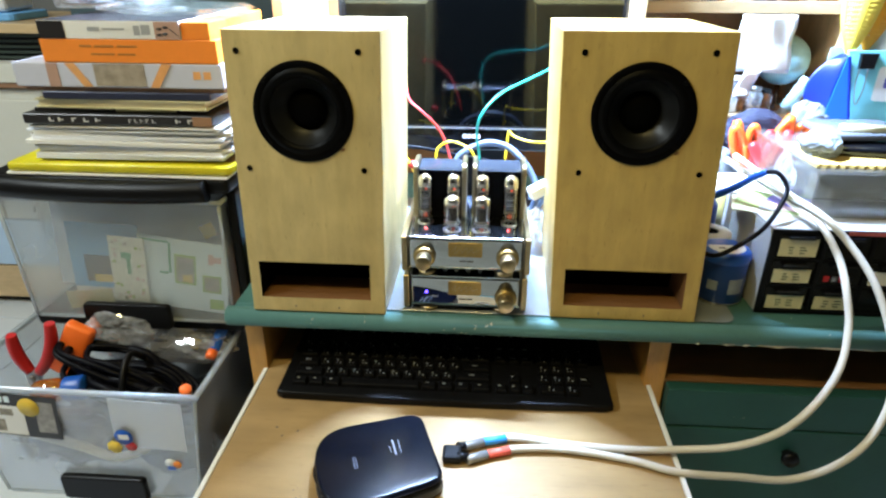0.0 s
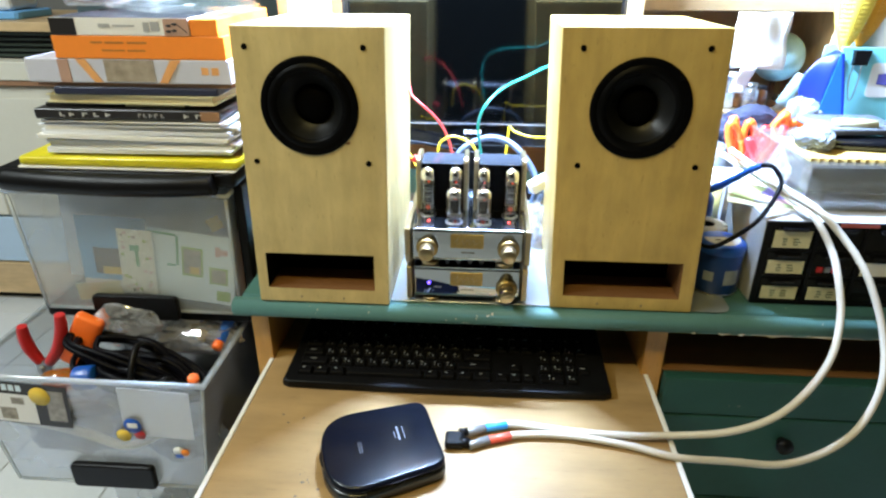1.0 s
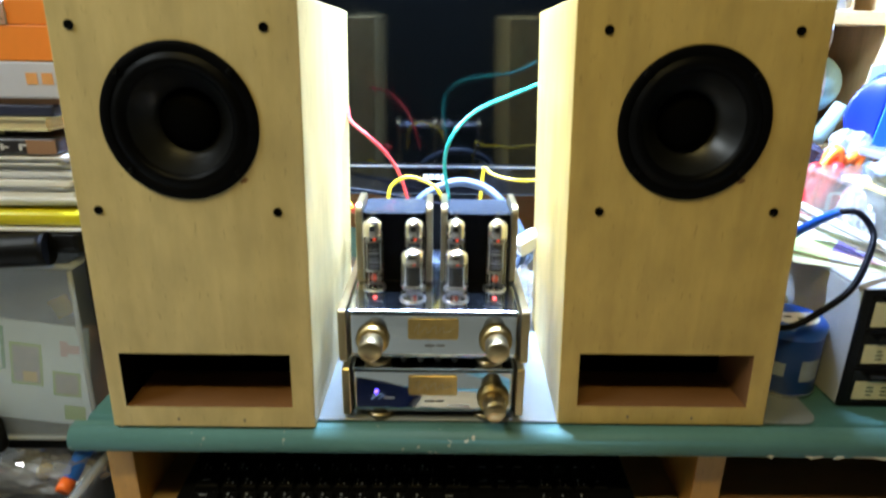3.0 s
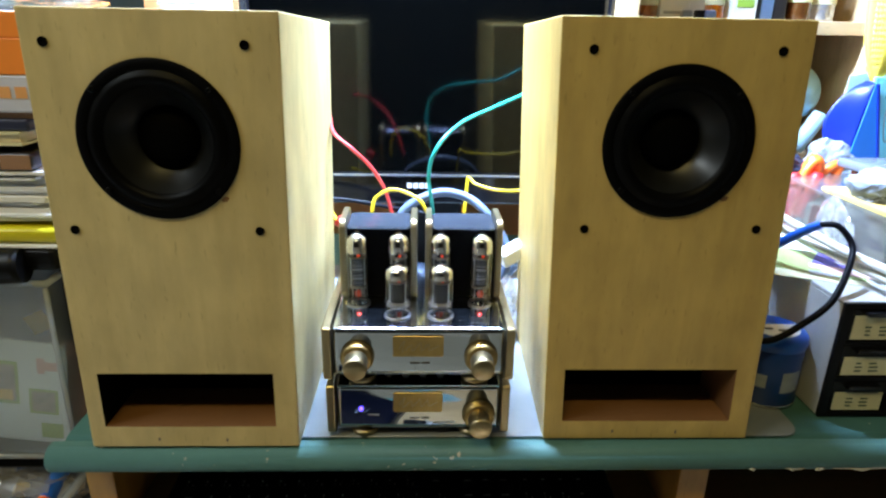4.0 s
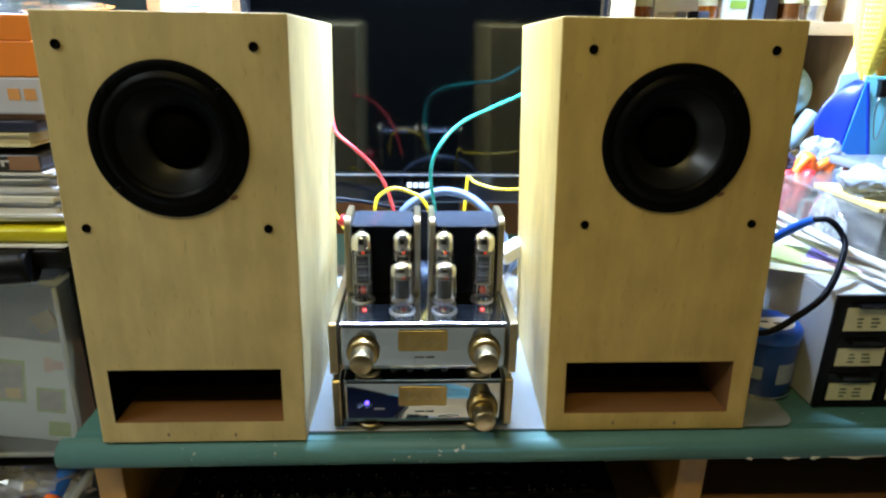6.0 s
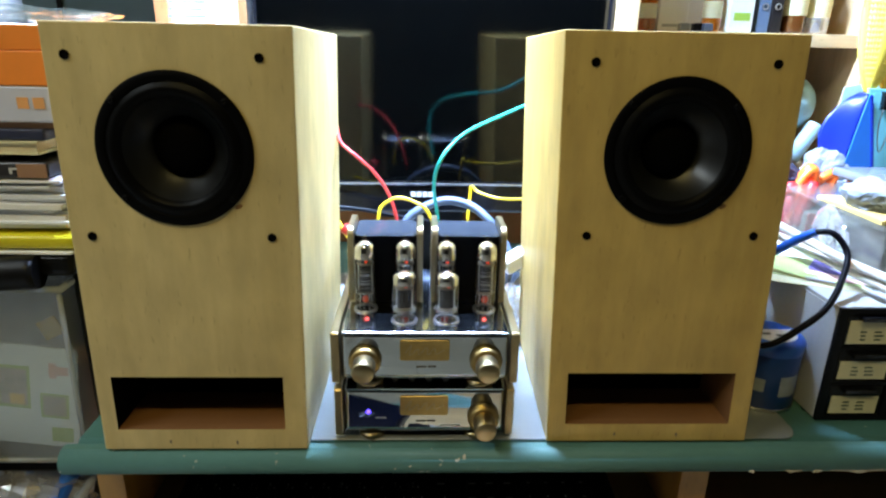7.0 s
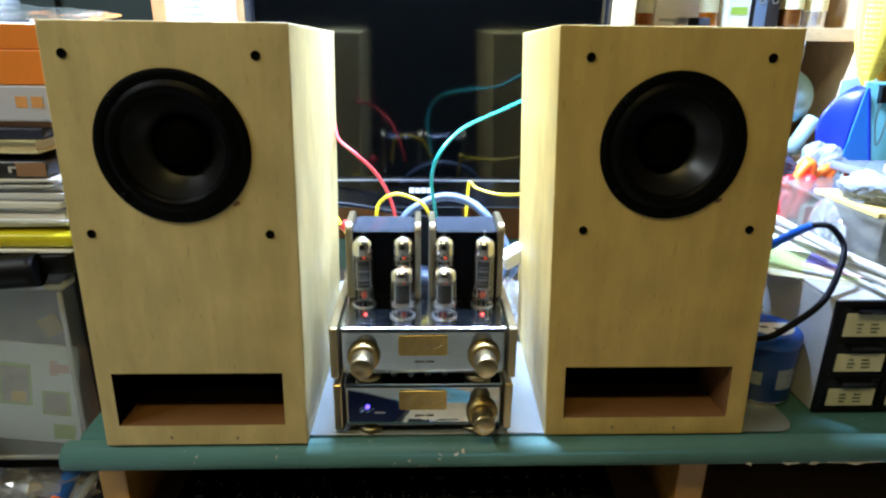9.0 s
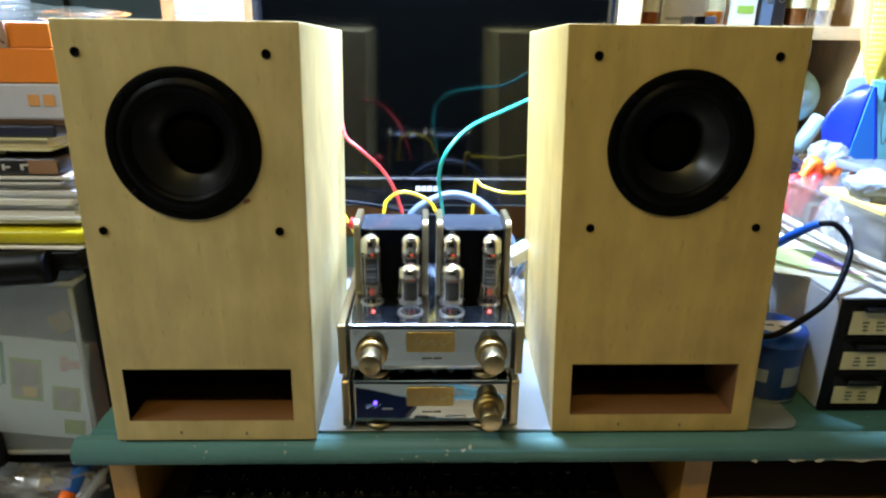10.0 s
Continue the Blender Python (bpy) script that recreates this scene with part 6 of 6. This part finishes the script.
part("dark_edge", plate([(0.0243, -0.013), (0.0285, -0.013), (-0.008, 0.134), (-0.0117, 0.133)], 0, 0.004, 0.0006, 1, T(0, -0.017, 0) @ FRONT), FOLDERBLUE, fold, "dark blue folded edge")
cy = thing("cyan_folder", "cyan plastic folder with black binder clip and white tag", "folder", T(0.655, 0.362, 0.905))
part("sheet", plate([(-0.025, 0.0), (0.045, 0.0), (0.045, 0.156), (-0.062, 0.156)], 0, 0.004, 0.0006, 1, T(0, 0.004, 0) @ FRONT), CYANCARD, cy)
part("sheet", plate([(-0.020, 0.0), (0.047, 0.0), (0.047, 0.150), (-0.055, 0.150)], 0, 0.0008, 0, 1, T(0, -0.0006, 0) @ FRONT), CYANCARD, cy, "cyan front leaf")
part("binder_clip", plate([(-0.0115, 0.0), (0.0115, 0.0), (0.0135, 0.024), (-0.0135, 0.024)], 0, 0.010, 0.001, 1, T(-0.031, 0.001, 0.1285) @ FRONT), BLACK_GLOSS, cy, "black binder clip")
part("clip_wire", sweep([(-0.043, -0.010, 0.129), (-0.044, -0.010, 0.105), (-0.037, -0.009, 0.076), (-0.032, -0.009, 0.074), (-0.029, -0.010, 0.100), (-0.030, -0.010, 0.129)], 0.0009, 6, 4), STEEL, cy, "steel clip wire")
part("tag", plate(rounded(0.040, 0.056, 0.007, 4), 0, 0.001, 0, 1, T(0.012, -0.0018, 0.104) @ FRONT), PAPER, cy, "white tag")
part("tag_mark", plate([(-0.009, -0.008), (0.009, -0.010), (0.009, 0.010), (-0.009, 0.008)], 0, 0.0005, 0, 1, T(0.014, -0.0030, 0.106) @ FRONT), plain("violet_print", (0.10, 0.10, 0.40), 0.5), cy, "violet square")
part("grey_print", span(-0.020, 0.004, -0.0022, -0.0016, 0.010, 0.017), GREYPRINT, cy, "grey print bar")
solo("pale_teal_sheet", plate([(-0.03, 0), (0.03, 0), (0.03, 0.16), (-0.022, 0.15)], 0, 0.0015, 0, 1, FRONT), plain("pale_teal_film", (0.45, 0.66, 0.66), 0.5), "pale teal folder behind the blue one", "folder", T(0.605, 0.40, 0.91))


def swatter(x, y, z, mat, label, tilt):
    """An oval yellow plastic blade with rows of slots, hanging tip down."""
    ob = thing("plastic_swatter", label, "fly swatter", T(x, y, z) @ pose(0, 0, 0, 0, tilt, -8), "hanging swatters")
    L, W, cols, rws = 0.21, 0.032, 15, 60

    def half(t):
        return W * (0.06 + 0.94 * (1 - (1 - min(1.0, t / 0.8)) ** 3))

    bm = bmesh.new()
    us = [-1.0]
    for c in range(cols):
        us += [us[-1] + (2 / cols) * 0.72, -1 + (2 / cols) * (c + 1)]
    vs = [k / rws for k in range(rws + 1)]
    grid = [[bm.verts.new((u * half(v), -0.010 * math.cos(u * 1.4) * math.sin(math.pi * min(v * 1.4, 1)), L * v)) for u in us] for v in vs]
    for j in range(rws):
        for i in range(len(us) - 1):
            hole = i % 2 == 1 and j % 2 == 0 and 2 < i < len(us) - 4 and abs(i - len(us) // 2) > 3 and 5 < j < rws - 2
            if not hole:
                bm.faces.new((grid[j][i], grid[j][i + 1], grid[j + 1][i + 1], grid[j + 1][i])).smooth = True
    part("blade", thicken(bm, 0.0012), mat, ob, "slotted blade")
    rim = [(-half(k / 16), 0, L * k / 16) for k in range(16, -1, -1)] + [(half(k / 16), 0, L * k / 16) for k in range(17)]
    part("rim", sweep(rim, 0.0028, 6, 0), mat, ob)
    return ob


swatter(0.597, 0.368, 1.053, YELLOWPLASTIC, "yellow perforated plastic swatter hanging from the shelf", 0)
swatter(0.630, 0.385, 1.060, plain("amber_yellow", (0.80, 0.36, 0.02), 0.4), "amber yellow swatter hanging behind the other", 4)

# ---- right hutch: things on the shelves ----
SH1, SH2 = 0.9424, 1.1304
tis = thing("hanging_paper", "white crumpled paper towel hanging from the shelf edge", "paper towel", T(0.468, 0.388, 1.02))
part("sheet", thicken(sheet(1, 1, 12, 12, lambda u, v: ((-0.046 + 0.096 * u) * (1.0 - 0.10 * v * v) + 0.002 * math.sin(9 * v), 0.006 * math.sin(7 * u + 2 * v), 0.002 * math.sin(4 * u) * (1 - v) + 0.092 * v)), 0.001), CLOTHWHITE, tis, smooth=True)
part("strip", thicken(sheet(1, 1, 4, 8, lambda u, v: (-0.036 + 0.026 * u + 0.012 * v, -0.004 + 0.004 * math.sin(5 * v), -0.040 + 0.045 * v)), 0.001), CLOTHWHITE, tis, smooth=True)
gl = thing("small_globe", "small pale teal globe on the shelf", "globe", T(0.543, 0.475, SH1))
part("ball", lathe([(0.044 * math.cos(radians(a)), 0.087 + 0.044 * math.sin(radians(a))) for a in range(-90, 91, 10)], 32), plain("globe_print", (0.28, 0.44, 0.44), 0.35, vary=0.5, scale=30), gl, "teal printed ball")
part("stand", lathe([(0, 0), (0.028, 0), (0.026, 0.005), (0.006, 0.010), (0.005, 0.044), (0, 0.044)], 20), BROWNGLASS, gl)
sp = thing("spray_bottle", "pale blue spray bottle lying askew on the shelf", "bottle", pose(0.556, 0.432, SH1 + 0.026, 0, 28, 0))
part("bottle", lathe([(0, -0.02), (0.010, -0.02), (0.011, -0.012), (0.0115, 0.036), (0.0105, 0.040), (0, 0.041)], 20), plain("pale_blue_bottle", (0.38, 0.58, 0.68), 0.35), sp)
part("cap", lathe([(0.007, -0.020), (0.008, -0.034), (0, -0.035)], 12), STEEL, sp, "metal cap")
bx = thing("blue_box", "tall narrow blue box on the shelf", "box", T(0.425, 0.43, SH1))
part("body", span(-0.016, 0.016, 0, 0.08, 0, 0.118, 0.001), plain("sky_blue_box", (0.05, 0.20, 0.60), 0.45), bx)
part("pale_top", span(-0.0165, 0.0165, -0.0008, -0.0003, 0.075, 0.115), PALECARD, bx)
for k, (x, y, h, r, mt, lab) in enumerate(((0.452, 0.415, 0.065, 0.011, FILM, "clear glass vial on the shelf"), (0.470, 0.43, 0.052, 0.013, AMBER, "small amber vial on the shelf"), (0.492, 0.42, 0.045, 0.015, FILM, "low glass pot on the shelf"),
                                           (0.512, 0.425, 0.04, 0.014, BROWNGLASS, "small brown pot on the shelf"), (0.442, 0.45, 0.04, 0.010, YELLOWPLASTIC, "small yellow pot on the shelf"))):
    v = thing("small_bottle", lab, "bottle", T(x, y + 0.02, SH1 + 0.0003), "small bottles on the shelf")
    part("bottle", lathe([(0, 0), (r, 0), (r, h * 0.72), (r * 0.6, h * 0.82), (r * 0.6, h * 0.88)], 18), mt, v)
    part("stopper", lathe([(r * 0.7, h * 0.88), (r * 0.7, h), (0, h)], 14), (PAPER, BLACK, STEEL, BLACK, PAPER)[k], v)
    part("contents", lathe([(0, 0.002), (r * 0.8, 0.002), (r * 0.8, h * 0.4), (0, h * 0.42)], 14), (PALECARD, BROWNCARD, DARKPIC, BLACK, YELLOWINK)[k], v)

for x0, x1, h, y, mt, nm, lab, cat in ((0.262, 0.285, 0.14, 0.40, PAPER, "white_box", "narrow white box on the upper shelf", "box"), (0.322, 0.365, 0.05, 0.43, PAPER, "white_box", "low white box on the upper shelf", "box"),
                                       (0.415, 0.448, 0.13, 0.405, plain("white_green_card", (0.70, 0.73, 0.68), 0.6), "white_box", "white box with green edge on the upper shelf", "box"),
                                       (0.456, 0.474, 0.20, 0.41, plain("slate_blue_cover", (0.10, 0.15, 0.24), 0.45), "binder", "slate blue ring binder on the shelf", "binder"),
                                       (0.475, 0.492, 0.20, 0.41, BLACKCARD, "binder", "black ring binder on the shelf", "binder")):
    ob = thing(nm, lab, cat, T((x0 + x1) / 2, y + 0.02, SH2))
    w = (x1 - x0) / 2
    part("body", span(-w, w, 0, 0.15, 0, h, 0.0015), mt, ob)
    if nm == "binder":
        part("spine_ring", lathe([(0.0045, 0), (0.0045, 0.001), (0.003, 0.0015), (0.003, 0.0005)], 14, T(0, 0, 0.035) @ FRONT), STEEL, ob)
        part("label_slip", span(-w * 0.6, w * 0.6, -0.0006, -0.0001, 0.08, 0.15), PAPER, ob)
    else:
        part("side_print", span(-w * 0.7, w * 0.7, -0.0006, -0.0001, h * 0.12, h * 0.2), LIME if x0 > 0.4 else GREYPRINT, ob)
for x, y, h, r, mt, cap, lab in ((0.303, 0.425, 0.08, 0.014, AMBER, PAPER, "amber bottle with white cap on the upper shelf"), (0.395, 0.42, 0.09, 0.013, AMBER, ORANGEPLASTIC, "orange spray bottle on the upper shelf"),
                                 (0.517, 0.425, 0.12, 0.016, BROWNGLASS, BLACK, "brown glass bottle on the upper shelf"), (0.553, 0.43, 0.11, 0.017, FILM, STEEL, "clear glass bottle with metal cap")):
    v = thing("bottle", lab, "bottle", T(x, y + 0.02, SH2 + 0.0003), "bottles on the upper shelf")
    part("bottle", lathe([(0, 0), (r * 0.95, 0), (r, 0.003), (r, h * 0.62), (r * 0.45, h * 0.76), (r * 0.42, h * 0.86)], 20), mt, v)
    part("cap", lathe([(r * 0.52, h * 0.86), (r * 0.55, h * 0.88), (r * 0.55, h * 0.98), (0, h)], 16), cap, v)
    part("label_band", lathe([(r * 1.01, h * 0.2), (r * 1.01, h * 0.45)], 20), LABELCARD, v)
back_box = thing("white_box", "large plain white carton behind the bottles on the shelf", "box", T(0.352, 0.49, SH2))
part("body", span(-0.090, 0.092, 0.0, 0.12, 0.0, 0.22, 0.002), PAPER, back_box)
part("flap", span(-0.088, 0.090, -0.0012, -0.0004, 0.150, 0.218), PAPER, back_box)
for x, y, mt in ((0.372, 0.412, BLACK), (0.384, 0.408, GREYCABLE), (0.352, 0.41, STEEL)):
    solo("metal_clip", crumple(box(0.014, 0.012, 0.010, (0, 0, 0.006), 0.002), 0.002, 80, x), mt, "small dark clip on the upper shelf edge", "clip", T(x, y + 0.02, SH2), "clips on the shelf")

# ---- wires and cables ----
def cable(name, pts, r, mat, label, category="cable", seg=8, group=""):
    return solo(name, sweep(pts, r, seg, 7), mat, label, category, None, group)


cable("speaker_wire", [(0.150, 0.272, 1.062), (0.109, 0.274, 1.040), (0.073, 0.230, 1.031), (0.031, 0.180, 1.019), (0.006, 0.150, 0.998), (-0.002, 0.152, 0.969), (0.003, 0.160, 0.93), (0.006, 0.168, 0.895)], 0.0019, TEALWIRE, "teal loudspeaker wire rising behind the amplifier", "wire")
cable("speaker_wire", [(-0.116, 0.262, 1.012), (-0.104, 0.200, 1.004), (-0.085, 0.185, 0.991), (-0.064, 0.190, 0.969), (-0.050, 0.200, 0.941), (-0.040, 0.20, 0.905)], 0.0019, REDWIRE, "red loudspeaker wire behind the amplifier", "wire")
cable("speaker_wire", [(-0.064, 0.168, 0.90), (-0.062, 0.170, 0.926), (-0.058, 0.175, 0.939), (-0.042, 0.176, 0.948), (-0.023, 0.175, 0.944), (-0.008, 0.170, 0.934), (0.008, 0.165, 0.90)], 0.0019, YELLOWWIRE, "yellow wire looping behind the transformers", "wire")
cable("speaker_wire", [(0.044, 0.280, 0.875), (0.048, 0.290, 0.925), (0.050, 0.291, 0.935), (0.058, 0.285, 0.929), (0.082, 0.270, 0.925), (0.112, 0.272, 0.924), (0.15, 0.275, 0.93)], 0.0019, YELLOWWIRE, "bent yellow wire running to the loudspeaker", "wire")
cable("speaker_wire", [(-0.122, 0.27, 0.90), (-0.105, 0.235, 0.885), (-0.092, 0.210, 0.878), (-0.085, 0.205, 0.86), (-0.09, 0.215, 0.80)], 0.0019, YELLOWWIRE, "yellow wire beside the amplifier", "wire")
cable("power_cable", [(-0.055, 0.26, 0.85), (-0.036, 0.270, 0.89), (-0.018, 0.275, 0.907), (0.015, 0.279, 0.919), (0.047, 0.275, 0.914), (0.069, 0.260, 0.90), (0.089, 0.250, 0.874), (0.098, 0.24, 0.845), (0.085, 0.25, 0.80), (0.07, 0.3, 0.77)], 0.0055, GREYCABLE, "thick blue-grey power cable arched behind the amplifier")
cable("screen_cable", [(-0.20, 0.33, 0.90), (-0.13, 0.34, 0.893), (-0.09, 0.345, 0.887), (-0.05, 0.35, 0.878), (0.02, 0.355, 0.865)], 0.003, BLACKCABLE, "black cable under the monitor")
wp = thing("white_plug", "white plastic connector behind the amplifier", "connector", pose(0.098, 0.215, 0.862, 0, -25, 20))
part("body", box(0.034, 0.020, 0.020, (0, 0, 0), 0.004, 2), PVC, wp)
part("boot", lathe([(0.007, 0), (0.005, 0.02), (0, 0.02)], 12, T(0.017, 0, 0) @ pose(0, 0, 0, 0, 90, 0)), PVC, wp)
solo("red_terminal", lathe([(0, 0.014), (0.006, 0.013), (0.007, 0.004), (0.005, 0)], 14), REDPLASTIC, "red terminal knob behind the amplifier", "terminal", pose(-0.092, 0.19, 0.903, 0, -60, 0))
cable("grey_wire", [(0.085, 0.225, 0.845), (0.11, 0.25, 0.835), (0.10, 0.28, 0.80), (0.09, 0.30, 0.756)], 0.004, GREYCABLE, "grey-blue wire hanging behind the amplifier", "wire")
bag("clear_bag", (0.095, 0.235, 0.79), (0.035, 0.06, 0.07), 61, "clear plastic bag behind the amplifier")
adapter = thing("power_adapter", "black power adapter behind the amplifier", "adapter", T(-0.07, 0.25, DESK_Z + 0.0022))
part("body", span(-0.03, 0.03, -0.02, 0.02, 0, 0.10, 0.004), BLACK, adapter)
part("label_plate", span(-0.02, 0.02, -0.0208, -0.0202, 0.02, 0.05), GREYPRINT, adapter)

blue_lead = thing("blue_plug_lead", "black lead with long blue sleeve looping beside the loudspeaker", "cable", T(0.39, 0.11, 0.9))
part("sleeve", sweep([(x - 0.39, y - 0.11, z - 0.9) for x, y, z in ((0.345, 0.20, 0.858), (0.359, 0.168, 0.880), (0.374, 0.142, 0.903), (0.386, 0.125, 0.922), (0.396, 0.116, 0.932))], 0.0055, 10, 5, lambda t: 1.1 - 0.3 * t), BLUEPLASTIC, blue_lead, "blue plastic sleeve")
part("lead", sweep([(x - 0.39, y - 0.11, z - 0.9) for x, y, z in ((0.394, 0.117, 0.931), (0.406, 0.105, 0.934), (0.416, 0.092, 0.918), (0.404, 0.073, 0.900), (0.379, 0.050, 0.877), (0.356, 0.047, 0.856), (0.326, 0.048, 0.836), (0.312, 0.07, 0.832), (0.309, 0.13, 0.828), (0.31, 0.2, 0.82))], 0.0032, 8, 6), BLACKCABLE, blue_lead, "black lead")

# white stereo lead from the player round to the desk clutter
lead_a = [(0.024, -0.1115, 0.6385), (0.056, -0.102, 0.6385), (0.125, -0.110, 0.6385), (0.20, -0.115, 0.640), (0.262, -0.116, 0.645), (0.324, -0.125, 0.663), (0.376, -0.120, 0.686), (0.418, -0.100, 0.715), (0.451, -0.070, 0.746), (0.465, -0.040, 0.786), (0.463, -0.018, 0.824),
          (0.460, 0.010, 0.854), (0.439, 0.037, 0.891), (0.432, 0.105, 0.893), (0.425, 0.195, 0.893), (0.395, 0.26, 0.905)]
lead_b = [(0.029, -0.1330, 0.6385), (0.062, -0.122, 0.6385), (0.125, -0.119, 0.6385), (0.20, -0.131, 0.6385), (0.255, -0.146, 0.637), (0.328, -0.138, 0.627), (0.394, -0.130, 0.619), (0.449, -0.120, 0.635), (0.493, -0.100, 0.661), (0.515, -0.080, 0.713), (0.516, -0.050, 0.769),
          (0.4965, -0.018, 0.831), (0.469, 0.014, 0.8735), (0.440, 0.037, 0.901), (0.4245, 0.115, 0.905), (0.40, 0.24, 0.918)]
wl = thing("stereo_lead", "thick white stereo lead with red and blue marked plugs", "cable", T(0.05, -0.13, 0.6385))
for nm, line, col, lab in (("lead", lead_a, BLUEPLASTIC, "blue"), ("lead", lead_b, REDWIRE, "red")):
    pts = [(x - 0.05, y + 0.13, z - 0.6385) for x, y, z in line]
    ld = part(nm, sweep(pts, 0.0046, 10, 7), WHITECABLE, wl, "white cable")
    p0, p1 = Vector(pts[0]), Vector(pts[1])
    w = (p1 - p0).normalized()
    part("marker_sleeve", sweep([p0 - w * 0.003, p0 + w * 0.026], 0.0054, 12, 0), plain("blue_sleeve", (0.03, 0.26, 0.60), 0.45) if lab == "blue" else plain("red_sleeve", (0.75, 0.11, 0.07), 0.45), ld, lab + " marker sleeve")
    part("plug_barrel", sweep([p0 - w * 0.030 - Vector((0, 0.004, 0)), p0 - w * 0.024 - Vector((0, 0.0025, 0)), p0 - w * 0.0035], 0.0058, 12, 0), plain("grey_plug", (0.22, 0.21, 0.19), 0.4, metal=0.4), ld, "grey plug barrel")
part("adapter", join(box(0.024, 0.024, 0.012, (-0.068, -0.008, 0.001), 0.004, 2), sweep([(-0.062, 0.004, 0.002), (-0.052, 0.007, 0.001)], 0.006, 10, 0), sweep([(-0.062, -0.012, 0.002), (-0.048, -0.013, 0.001)], 0.006, 10, 0)), BLACK, wl, "black double socket")
solo("cardboard_box", span(-0.06, 0.12, -0.05, 0.08, 0, 0.05, 0.002), plain("red_brown_card", (0.30, 0.10, 0.05), 0.7), "red-brown box on the floor below the drawers", "box", T(0.50, -0.12, 0.001))

# ---- floor tiles ----
tm = mesh_of("floor_tile", box(0.297, 0.297, 0.008, (0, 0, -0.004), 0.0015, 1), TILE)
for i in range(13):
    for j in range(21):
        t = new("floor_tile", tm)
        t.parent = FLOOR
        t.matrix_basis = T(X0 + 0.15 + 0.30 * i, Y0 + 0.05 + 0.30 * j - 0.0, 0.0)
